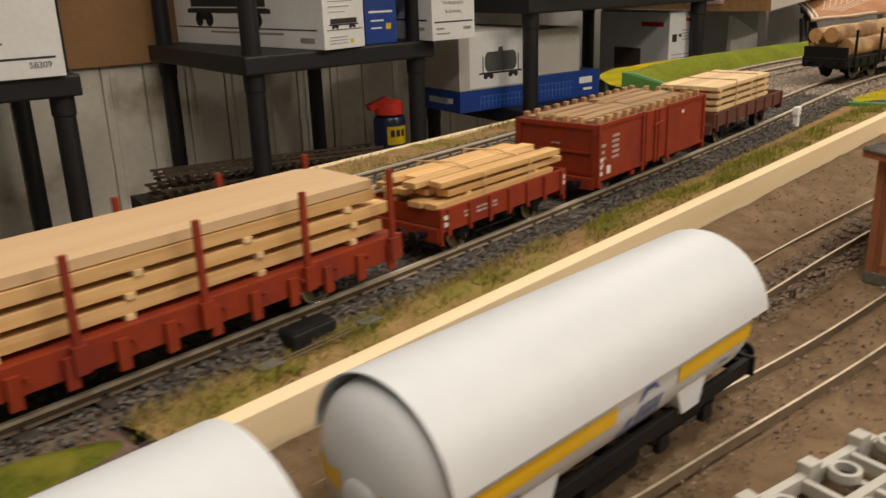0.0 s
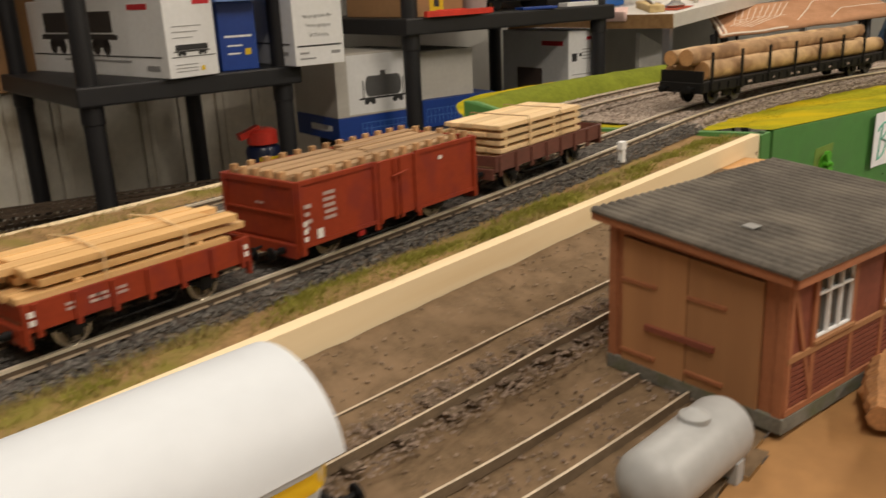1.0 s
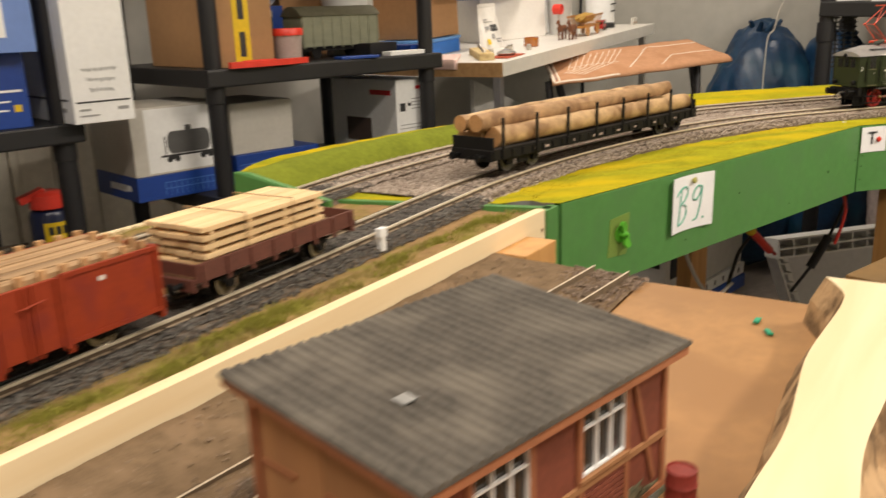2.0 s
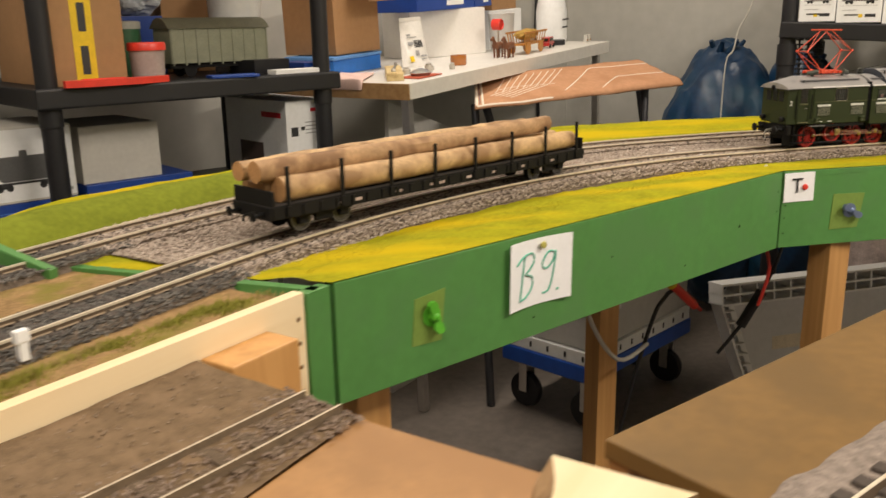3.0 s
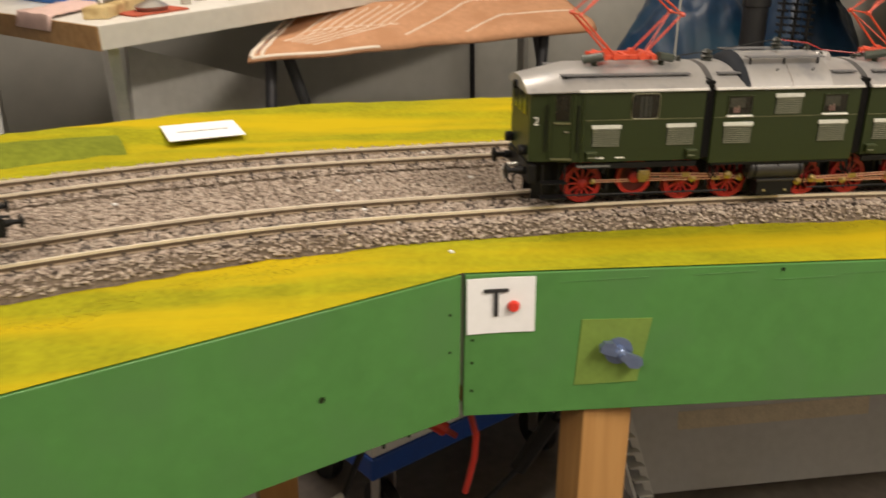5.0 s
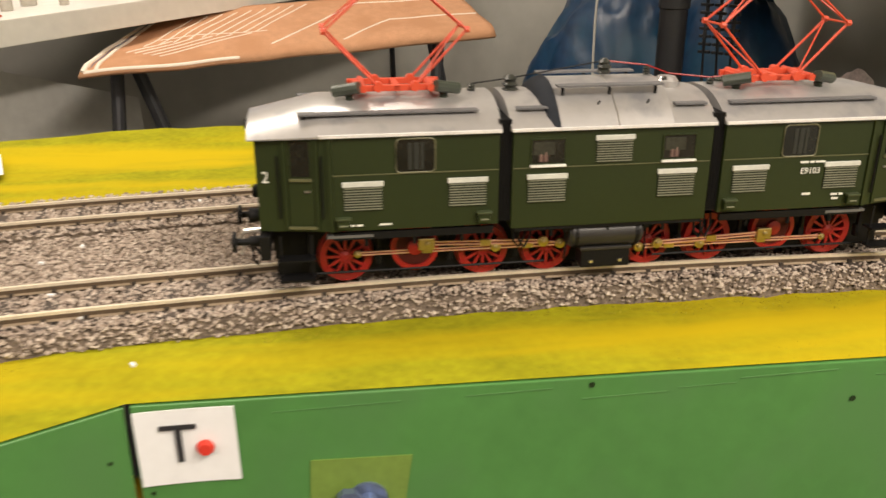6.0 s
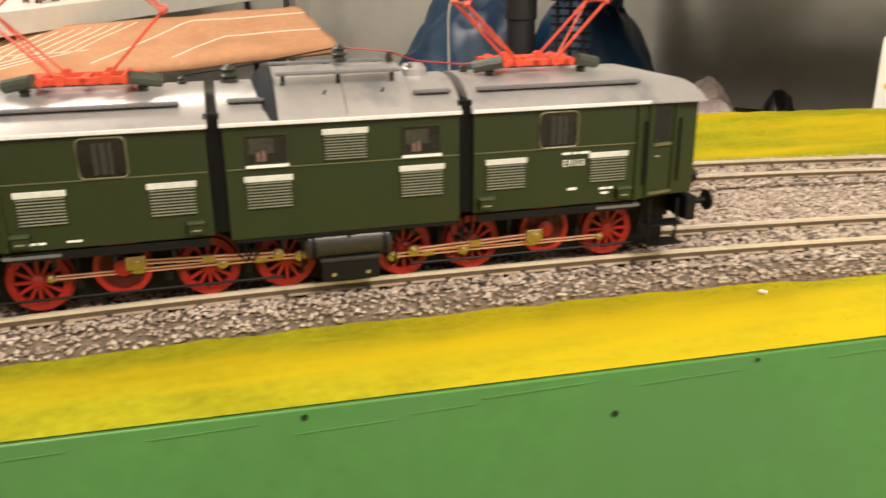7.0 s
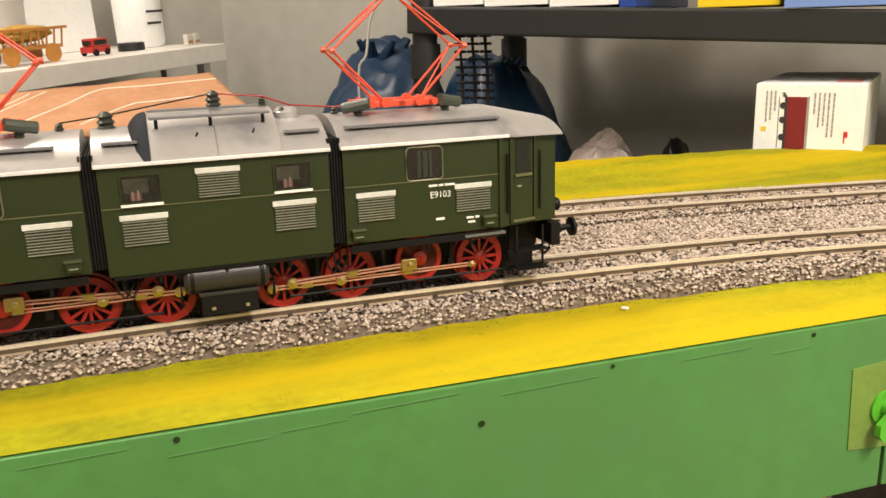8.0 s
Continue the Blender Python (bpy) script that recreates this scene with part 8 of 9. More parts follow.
def bark_stick(x, y, L, r, turn, seed):
    st = thing("bark_stick", Matrix.Translation((x, y, ground(x, y) + r * 0.9)) @ Matrix.Rotation(radians(turn), 4, "Z"), "short rough brown bark stick lying on the board", "stick", "bark sticks")
    bm = B()
    n, seg = 22, 10
    rg = []
    for i in range(n + 1):
        t = i / n
        rr = r * (0.75 + 0.4 * noise.noise(Vector((seed, t * 7, 0))) + 0.35 * math.sin(math.pi * t))
        rg.append([bm.verts.new((L * (t - 0.5), rr * math.cos(a) * (1 + 0.3 * noise.noise(Vector((seed, t * 20, a)))), rr * math.sin(a))) for a in [2 * math.pi * k / seg for k in range(seg)]])
    for lo, hi in zip(rg, rg[1:]):
        for k in range(seg):
            bm.faces.new((lo[k], lo[(k + 1) % seg], hi[(k + 1) % seg], hi[k]))
    bm.faces.new(rg[0][::-1])
    bm.faces.new(rg[-1])
    part("stick", bm, mat("orange_bark", (0.40, 0.20, 0.08), 0.85, 0, 0.35, 60, 0.003), st)


bark_stick(-0.56, -0.285, 0.085, 0.010, 12, 1)
bark_stick(-0.60, -0.315, 0.11, 0.011, 20, 2)
bark_stick(-0.52, -0.325, 0.06, 0.008, -14, 3)

# pale plastic kit frame
kit = thing("kit_frame", Matrix.Translation((-0.905, -0.216, ground(-0.905, -0.216) + 0.001)) @ Matrix.Rotation(radians(-14), 4, "Z"), "pale grey unpainted plastic kit frame lying on the board", "kit part")
KIT = mat("pale_grey_plastic", (0.47, 0.46, 0.42), 0.5, 0, 0.06, 30)
for y in (-0.026, 0.0, 0.026):
    part("beam", bx(B(), -0.075, 0.06, y - 0.0025, y + 0.0025, 0.004, 0.013, 0.0006), KIT, kit)
for i in range(7):
    x = -0.07 + 0.021 * i
    part("cross_piece", bx(B(), x - 0.002, x + 0.002, -0.026, 0.026, 0.005, 0.012, 0.0005), KIT, kit)
for x, y in ((-0.06, -0.026), (-0.02, -0.026), (0.03, -0.026), (-0.05, 0.026), (0.0, 0.026), (0.045, 0.026)):
    part("lug", bx(B(), x - 0.005, x + 0.005, y - 0.004, y + 0.004, 0.0, 0.019, 0.001), KIT, kit)
    part("ring", lathe(B(), [(0.008, 0.012), (0.008, 0.017), (0.0055, 0.017), (0.0055, 0.012)], (x + 0.011, y * 0.5, 0), "Z", 16), KIT, kit)

# two green scraps
for k, (x, y) in enumerate(((-0.185, -0.283), (-0.205, -0.296))):
    g_ = thing("paper_scrap", pose(x, y, ground(x, y) - 0.0002, 0, 0, 30 * k), "tiny bright green scrap on the tan board", "scrap", "green scraps")
    part("scrap", bx(B(), -0.006, 0.005, -0.002, 0.0025, 0, 0.002, 0.0005), mat("emerald_scrap", (0.02, 0.30, 0.16), 0.5), g_)

# ---- things on the work table ----


def on_table(x, y, turn=0.0):
    return tm @ Matrix.Translation((x, y, 0.0006)) @ Matrix.Rotation(radians(turn), 4, "Z")


def table_box(name, x, y, w, d, h, material, label, turn=0.0):
    top = thing(name, on_table(x, y, turn), label, "box")
    part("box_body", bx(B(), 0, w, 0, d, 0, h, 0.0015), material, top)
    part("lid_flap", bx(B(), 0.002, w - 0.002, 0.002, d - 0.002, h, h + 0.001), material, top)
    return top


bt = table_box("blue_tray", 0.105, 0.30, 0.20, 0.16, 0.036, mat("blue_tray_plastic", (0.02, 0.16, 0.58), 0.4), "bright blue plastic tray on the work table")
part("tray_lid", bx(B(), -0.003, 0.203, -0.003, 0.163, 0.0372, 0.0455, 0.002), mat("light_blue_plastic", (0.12, 0.30, 0.66), 0.45), bt, "lighter blue lid")
table_box("cream_block", 0.045, 0.045, 0.205, 0.040, 0.017, mat("cream_block", (0.62, 0.48, 0.24), 0.7, 0, 0.12, 30, 0, 0, ((0.45, 0.32, 0.14), 0.2, 40)), "long cream coloured wooden block on the work table", 37)
rod = thing("metal_rod", on_table(0.060, 0.085, 33) @ Matrix.Translation((0, 0, 0.0212)), "thin grey metal rod with shiny ball ends", "rod")
part("shaft", cy(B(), (0.0, 0, 0), (0.17, 0, 0), 0.0028, seg=10), mat("dull_rod_steel", (0.30, 0.28, 0.25), 0.4, 0.7), rod)
for x in (0.0, 0.17):
    part("ball_end", lathe(B(), [(0.0005, -0.006), (0.005, -0.0035), (0.0062, 0.0), (0.005, 0.0035), (0.0005, 0.006)], (x, 0, 0), "X", 16), STEEL, rod, smooth=True)
cl_ = thing("pink_cloth", on_table(-0.002, 0.11), "pale pink cloth lying over the table edge", "cloth")
bm = B()
nu, nv = 8, 14
rows = []
for j in range(nv + 1):
    x = -0.010 + 0.15 * j / nv
    rows.append([bm.verts.new((max(x, -0.0055), 0.02 + 0.11 * i / nu + 0.5 * max(0, x), (0.004 + 0.003 * noise.noise(Vector((i * 0.8, j * 0.7, 2)))) if x > -0.003 else -0.018)) for i in range(nu + 1)])
for lo, hi in zip(rows, rows[1:]):
    for i in range(nu):
        bm.faces.new((lo[i], hi[i], hi[i + 1], lo[i + 1]))
sheet_ = part("cloth", bm, mat("pale_pink_cloth", (0.72, 0.52, 0.47), 0.9, 0, 0.1, 60, 0.001), cl_, smooth=True)
sheet_.modifiers.new("thick", "SOLIDIFY").thickness = 0.002
table_box("foam_box", 0.520, 0.345, 0.275, 0.16, 0.136, mat("white_foam", (0.80, 0.78, 0.74), 0.8, 0, 0.04, 14), "white foam box on the work table", -24)
bg = thing("plastic_pouch", on_table(0.365, 0.225, -12), "white plastic pouch with barcode and print standing on the table", "pouch")
bm = B()
nu, nv = 12, 16
for side in (-1, 1):
    rows = []
    for j in range(nv + 1):
        v = j / nv
        half = 0.052 - 0.012 * v
        rows.append([bm.verts.new((half * (2 * i / nu - 1), side * (0.0004 + 0.024 * (1 - v) ** 0.8 * math.sin(math.pi * i / nu) ** 0.6 + 0.0012 * noise.noise(Vector((i * 0.7, j * 0.6, side * 3)))) + 0.016 * v, 0.118 * v)) for i in range(nu + 1)])
    for lo, hi in zip(rows, rows[1:]):
        for i in range(nu):
            q = (lo[i], lo[i + 1], hi[i + 1], hi[i])
            bm.faces.new(q if side < 0 else q[::-1])
pouch = part("pouch", bm, mat("white_film", (0.72, 0.70, 0.66), 0.3, 0, 0.08, 40, 0.001), bg, smooth=True)
part("top_seal", bx(B(), -0.041, 0.041, 0.0148, 0.0172, 0.117, 0.128), MATS["white_film"], pouch)


def on_pouch(name, x0, x1, z0, z1, material):
    lean = Matrix.Translation((0, -0.0262, 0)) @ Matrix.Rotation(radians(-19), 4, "X")
    part(name, bx(B(), x0, x1, -0.0012, -0.0004, z0, z1), material, pouch, m=lean)


for k in range(9):
    on_pouch("barcode_bar", -0.010 + 0.0034 * k, -0.010 + 0.0034 * k + (0.0020 if k % 3 else 0.0012), 0.052, 0.072, PRINT_BLACK)
for x0, x1, z0, z1 in ((-0.030, -0.016, 0.086, 0.090), (-0.030, 0.006, 0.080, 0.082), (-0.032, -0.014, 0.060, 0.068), (0.004, 0.026, 0.026, 0.030), (0.004, 0.020, 0.018, 0.021), (-0.012, 0.0, 0.030, 0.044)):
    on_pouch("print_bar", x0, x1, z0, z1, PRINT_GREY)
on_pouch("yellow_patch", -0.038, -0.024, 0.014, 0.030, YELLOW)
for k, (x, y, w, d, h, z) in enumerate(((0.450, 0.27, 0.320, 0.16, 0.17, 0.1385), (0.776, 0.27, 0.105, 0.15, 0.17, 0.1385))):
    o = thing("blue_carton", tm @ Matrix.Translation((x, y, z)), "dark blue model box with white print on a foam box", "box")
    part("box_body", bx(B(), 0, w, 0, d, 0, h, 0.001), CARD_BLUE, o)
    part("white_print", bx(B(), w * 0.5, w * 0.8, -0.0006, -0.0001, 0.012, 0.026), PAPER, o)
    part("white_print", bx(B(), w * 0.58, w * 0.66, -0.0006, -0.0001, 0.026, 0.036), PAPER, o)
    part("pale_stripe", bx(B(), w * 0.62, w * 0.80, -0.0005, -0.0001, 0.045, h - 0.004), mat("mid_blue_print", (0.03, 0.12, 0.42), 0.45), o)
    for q in range(6):
        part("line_drawing", bx(B(), w * 0.06, w * 0.52, -0.0005, -0.0001, 0.040 + 0.018 * q, 0.041 + 0.018 * q), MATS["pale_blue_print"], o)
oc = table_box("open_carton", 0.02, 0.33, 0.19, 0.17, 0.17, CARD_BROWN, "open brown cardboard carton behind a blue tray")
oc.matrix_basis = on_table(0.130, 0.30) @ Matrix.Translation((0.0, 0.01, 0.048))
part("flap", bxm(B(), Matrix.Translation((0.13, -0.04, 0.155)) @ Matrix.Rotation(radians(30), 4, "X"), 0.17, 0.10, 0.003), CARD_BROWN, oc)
bc = table_box("brown_carton", 0.92, 0.30, 0.17, 0.14, 0.19, CARD_BROWN, "brown carton standing on a white carton")
bc.matrix_basis = on_table(0.92, 0.29) @ Matrix.Translation((0, 0, 0.121))
part("carton_tape", bx(B(), 0.0, 0.17, -0.0006, -0.0001, 0.09, 0.125), mat("tan_packing_tape", (0.30, 0.165, 0.075), 0.35), bc)
wbk = thing("white_pail", on_table(0.825, 0.205), "small white plastic pail on the work table", "pail")
part("pail", lathe(B(), [(0.035, 0), (0.042, 0.11), (0.044, 0.115), (0.030, 0.118)], seg=26), MATS["milky_plastic"], wbk, smooth=True)
rp = thing("red_tin", on_table(0.735, 0.17), "round red tin standing on the work table", "tin")
part("tin", lathe(B(), [(0.014, 0.016), (0.0165, 0.014), (0.0165, -0.012), (0.0145, -0.014), (0.0135, -0.010)], (0, 0, 0.086), "Y", 22), MATS["red_plastic"], rp, smooth=True)
part("stem", cy(B(), (0, 0, 0), (0, 0, 0.072), 0.004, seg=10), STEEL, rp)
sb = thing("spray_bottle", on_table(1.150, 0.185) @ Matrix.Scale(1.25, 4), "white plastic spray bottle with a printed label", "bottle")
part("bottle", lathe(B(), [(0.038, 0), (0.042, 0.01), (0.042, 0.085), (0.030, 0.14), (0.016, 0.17), (0.014, 0.19)], seg=28), CARD_WHITE, sb, smooth=True)
part("nozzle", bx(B(), -0.022, 0.030, -0.011, 0.011, 0.19, 0.218, 0.004), CARD_WHITE, sb)
part("label_lines", bx(B(), -0.02, 0.02, -0.0425, -0.0415, 0.06, 0.064), PRINT_BLACK, sb)
part("label_lines", bx(B(), -0.02, 0.012, -0.0425, -0.0415, 0.04, 0.044), PRINT_BLACK, sb)
table_box("white_carton", 0.88, 0.28, 0.23, 0.16, 0.119, CARD_WHITE, "plain white carton on the work table")
cup = thing("amber_cup", on_table(0.40, 0.11), "small amber glass cup on the work table", "cup")
part("cup", lathe(B(), [(0.020, 0), (0.022, 0.004), (0.022, 0.026), (0.0195, 0.026), (0.019, 0.004)], seg=26), mat("amber_glass", (0.42, 0.14, 0.02), 0.2, 0, 0.1, 30, coat=0.5), cup, smooth=True)
pl = thing("metal_dish", on_table(0.13, 0.055), "small shiny metal dish on a red cloth on the table", "dish")
part("cloth", bx(B(), -0.05, 0.05, -0.03, 0.03, 0, 0.003, 0.001), mat("red_cloth", (0.42, 0.10, 0.06), 0.9), pl)
part("dish", lathe(B(), [(0.022, 0.0032), (0.028, 0.010), (0.016, 0.016), (0.004, 0.020)], seg=26), STEEL, pl, smooth=True)
for k, (x, y, r, h) in enumerate(((0.22, 0.09, 0.009, 0.022), (0.27, 0.12, 0.012, 0.012), (0.30, 0.07, 0.007, 0.016), (0.18, 0.13, 0.010, 0.014))):
    j = thing("small_jar", on_table(x, y), "small clear glass jar on the work table", "jar", "small jars")
    part("jar", lathe(B(), [(r, 0), (r * 1.05, h * 0.7), (r * 0.8, h * 0.85)], seg=18), mat("jar_glass", (0.45, 0.42, 0.36), 0.12, 0, 0.1, 30, coat=0.6), j, smooth=True)
    part("lid", lathe(B(), [(r * 0.85, h * 0.85), (r * 0.85, h)], seg=18), STEEL, j)
# horses and hay wagon of amber wood
AMBER = mat("varnished_amber_wood", (0.50, 0.22, 0.045), 0.4, 0, 0.15, 40)
DARKW = mat("dark_brown_figures", (0.16, 0.055, 0.02), 0.5)
hw = thing("hay_wagon", on_table(0.690, 0.085, 2), "amber coloured wooden toy hay wagon on the table", "toy wagon")
part("bed", bx(B(), 0.0, 0.15, -0.022, 0.022, 0.026, 0.032, 0.001), AMBER, hw)
for y in (-0.024, 0.024):
    for i in range(9):
        x = 0.005 + 0.0175 * i
        part("rail_bar", bxm(B(), Matrix.Translation((x, y * 1.15, 0.046)) @ Matrix.Rotation(radians(12 if y < 0 else -12), 4, "X"), 0.003, 0.002, 0.032), AMBER, hw)
    part("top_rail", bx(B(), -0.004, 0.156, y * 1.28 - 0.002, y * 1.28 + 0.002, 0.060, 0.065), AMBER, hw)
    for x in (0.03, 0.122):
        part("wheel", lathe(B(), [(0.013, -0.0015), (0.0175, -0.0015), (0.0175, 0.0015), (0.013, 0.0015)], (x, y * 1.05, 0.0175), "Y", 22), AMBER, hw)
bm = B()
bmesh.ops.create_icosphere(bm, subdivisions=3, radius=1)
for v in bm.verts:
    k = 1 + 0.2 * noise.noise(v.co * 4)
    v.co = Vector((0.075 + v.co.x * 0.07 * k, v.co.y * 0.024 * k, 0.055 + v.co.z * 0.016 * k))
part("hay", bm, mat("hay_straw", (0.42, 0.26, 0.07), 0.9, 0, 0.25, 60, 0.002), hw)
part("shaft", cy(B(), (0.0, 0, 0.03), (-0.07, 0, 0.03), 0.0018, seg=8), AMBER, hw)
for k, y in enumerate((0.055, 0.09)):
    h = thing("toy_horse", on_table(0.612, y + 0.012, 2), "dark brown varnished toy horse on the table", "toy horse", "toy horses")
    bm = B()
    lathe(bm, [(0.004, -0.026), (0.010, -0.022), (0.0095, 0.0), (0.0105, 0.016), (0.005, 0.022)], (0, 0, 0.034), "X", 12)
    for x in (-0.018, 0.014):
        for yy in (-0.005, 0.005):
            cy(bm, (x, yy, 0.0), (x, yy, 0.03), 0.0024, 0.0035, seg=8)
    cy(bm, (-0.022, 0, 0.038), (-0.034, 0, 0.058), 0.006, 0.004, seg=10)
    cy(bm, (-0.031, 0, 0.058), (-0.046, 0, 0.052), 0.0042, 0.003, seg=10)
    cy(bm, (0.021, 0, 0.036), (0.028, 0, 0.018), 0.002, 0.001, seg=8)
    part("figure", bm, DARKW, h)
car = thing("toy_van", on_table(0.945, 0.105, 8), "small red toy van on the work table", "toy car")
bm = bx(B(), -0.026, 0.030, -0.015, 0.015, 0.006, 0.018, 0.002)
part("body", bm, mat("toy_red", (0.42, 0.02, 0.015), 0.3, coat=0.5), car)
part("cabin", bx(B(), -0.020, 0.026, -0.0135, 0.0135, 0.018, 0.034, 0.003), MATS["toy_red"], car)
part("rear_window", bx(B(), -0.0212, -0.0198, -0.010, 0.010, 0.021, 0.030), WINDOW_DARK, car)
part("side_window", bx(B(), -0.014, 0.020, -0.0142, -0.0134, 0.021, 0.030), WINDOW_DARK, car)
for x in (-0.015, 0.018):
    for y in (-0.015, 0.015):
        part("wheel", lathe(B(), [(0.003, -0.002), (0.0065, -0.002), (0.0065, 0.002), (0.003, 0.002)], (x, y, 0.0065), "Y", 16), UNDER, car)
tl = thing("tape_roll", on_table(1.06, 0.125), "black roll of tape lying on the table", "tape roll")
part("roll", lathe(B(), [(0.018, 0), (0.028, 0), (0.028, 0.016), (0.018, 0.016)], seg=26), BLACK_PLASTIC, tl, smooth=True)
for k, x in enumerate((1.165, 1.188)):
    mb = thing("match_box", on_table(x, 0.06, 10), "small cream match box on the table edge", "small box", "match boxes")
    part("box_body", bx(B(), 0, 0.018, 0, 0.012, 0, 0.024, 0.0006), CARD_GREY, mb)
    part("strip", bx(B(), 0.0, 0.018, -0.0004, 0, 0.004, 0.010), CARD_BROWN, mb)

# ---- the ironing board with its striped cover ----
tw = thing("ironing_board", pose(0, 0, 0), "ironing board with a tan cover and fine white stripes", "ironing board")
TA, TB = Vector((1.300, 0.600, 0.055)), Vector((1.885, 0.262, 0.086))
tdir = (TB - TA).normalized()
tn = Vector((-tdir.y, tdir.x, 0)).normalized()


def board_at(a, b, up=0.0):
    """A place on the cover: a along it from the nose, b across it."""
    nose = max(0.0, (0.22 - a) / 0.22)
    p = TA.lerp(TB, a + 0.16 * b * (1 - a)) + tn * 0.20 * b
    edge = max(0.0, 0.10 - b) / 0.10
    z = -0.022 - 0.010 * edge ** 2 + 0.052 * b * (1 - 0.35 * nose)
    return p + Vector((0, 0, z + 0.003 * noise.noise(Vector((a * 7, b * 4, 0))) + up))


STRIPE = mat("cover_white_stripe", (0.74, 0.66, 0.56), 0.95, 0, 0.06, 60)
COVER = mat("tan_cover_cloth", (0.47, 0.255, 0.145), 0.95, 0, 0.12, 70, 0.001, 0, ((0.42, 0.22, 0.12), 0.3, 14))
nu, nv = 60, 20
bm = B()
grid = [[bm.verts.new(board_at(i / nu, j / nv)) for i in range(nu + 1)] for j in range(nv + 1)]
for j in range(nv):
    for i in range(nu):
        bm.faces.new((grid[j][i], grid[j][i + 1], grid[j + 1][i + 1], grid[j + 1][i]))
cloth = part("cover", bm, COVER, tw, smooth=True)
so = cloth.modifiers.new("thick", "SOLIDIFY")
so.thickness, so.offset = 0.006, 0.0


def stripe(pts, r):
    part("stripe", tube(B(), [board_at(a, b, 0.003 - r * 0.35) for a, b in pts], r, 6), STRIPE, cloth)


def run(a0, b0, a1, b1, n=16):
    return [(a0 + (a1 - a0) * i / n, b0 + (b1 - b0) * i / n) for i in range(n + 1)]


# two long bands that bend down towards the nose, then slanting lines
stripe(run(0.995, 0.80, 0.66, 0.84) + run(0.64, 0.82, 0.42, 0.14)[1:], 0.0020)
stripe(run(0.995, 0.40, 0.74, 0.44) + run(0.72, 0.41, 0.60, 0.10)[1:], 0.0020)
for k in range(9):
    stripe(run(0.50 - 0.042 * k, 0.92 - 0.01 * k, 0.37 - 0.034 * k, 0.44 - 0.012 * k), 0.0015)
for k in range(5):
    stripe(run(0.36 - 0.05 * k, 0.40, 0.16 - 0.022 * k, 0.12 + 0.03 * k), 0.0015)
stripe(run(0.40, 0.42, 0.12, 0.46), 0.0013)
for a, r in ((0.008, 0.0046), (0.034, 0.0036)):
    part("white_border", tube(B(), [board_at(a, 0.02 + 0.96 * i / 16, 0.002) for i in range(17)], r, 8), STRIPE, cloth, "white hem round the nose")
part("white_border", tube(B(), [board_at(0.008 + 0.34 * i / 20, 0.02, 0.001) for i in range(21)], 0.0036, 8), STRIPE, cloth)
part("blue_hem_line", tube(B(), [board_at(0.021, 0.04 + 0.92 * i / 16, 0.0032) for i in range(17)], 0.0009, 6), mat("dull_blue_thread", (0.12, 0.15, 0.22), 0.9), cloth)
for a, b in (((1.40, 0.66, 0.025), (1.24, 0.52, FLOOR)), ((1.42, 0.64, 0.025), (1.62, 0.50, FLOOR)), ((1.85, 0.36, 0.06), (1.70, 0.30, FLOOR)), ((1.85, 0.38, 0.06), (2.0, 0.30, FLOOR))):
    part("leg", cy(B(), a, b, 0.011, seg=12), mat("dark_metal", (0.05, 0.05, 0.055), 0.45, 0.5), tw)
part("top_bar", cy(B(), (1.42, 0.66, 0.028), (1.93, 0.36, 0.062), 0.012, seg=12), MATS["dark_metal"], tw)
part("top_bar", cy(B(), (1.50, 0.70, 0.045), (1.97, 0.41, 0.082), 0.012, seg=12), MATS["dark_metal"], tw)


def blob(name, label, cat, c, r, material, seed, k1=0.35, sub=5):
    o = thing(name, pose(*c), label, cat)
    bm = bmesh.new()
    bmesh.ops.create_icosphere(bm, subdivisions=sub, radius=1)
    for v in bm.verts:
        k = 1 + k1 * noise.noise(v.co * 1.3 + Vector((seed, 0, 0))) + k1 * 0.22 * noise.noise(v.co * 4 + Vector((0, seed, 0))) - k1 * 0.5 * abs(noise.noise(v.co * 4.5 + Vector((0, 0, seed))))
        v.co = Vector((v.co.x * r[0] * k, v.co.y * r[1] * k, v.co.z * r[2] * k))
    part(cat.split()[-1], bm, material, o, smooth=True)
    if cat == "sack":
        fold = B()
        for q in range(7):
            a = 2 * math.pi * q / 7
            cy(fold, (0.03 * math.cos(a), 0.03 * math.sin(a), r[2] * 0.90), (0.055 * math.cos(a + 0.5), 0.055 * math.sin(a + 0.5), r[2] * 0.99), 0.014, 0.006, seg=8)
        pieces("neck_fold", fold, material, o, smooth=True)
    return o


BLUE_BAG = mat("dark_blue_film", (0.008, 0.034, 0.085), 0.38, 0, 0.3, 9, 0.006, 0, ((0.010, 0.060, 0.115), 0.25, 7))
blob("blue_sack", "navy blue crumpled plastic sack standing by the wall", "sack", (2.34, 0.27, -0.275), (0.17, 0.21, 0.445), BLUE_BAG, 3, 0.14)
blob("blue_sack", "blue crumpled plastic sack with pale folds under a shelf", "sack", (2.38, 0.03, -0.305), (0.16, 0.19, 0.43), BLUE_BAG, 8, 0.15)
blob("clear_bag", "pinkish clear plastic bag standing behind the railway board", "bag", (2.30, -0.225, -0.405), (0.095, 0.120, 0.395), mat("pinkish_film", (0.76, 0.63, 0.59), 0.16, 0, 0.2, 34, 0.012, coat=0.5), 5, 0.16)
blob("black_bag", "black plastic bag standing behind the railway board", "bag", (2.44, -0.33, -0.40), (0.07, 0.06, 0.36), mat("black_film", (0.02, 0.018, 0.018), 0.3), 6, 0.12)
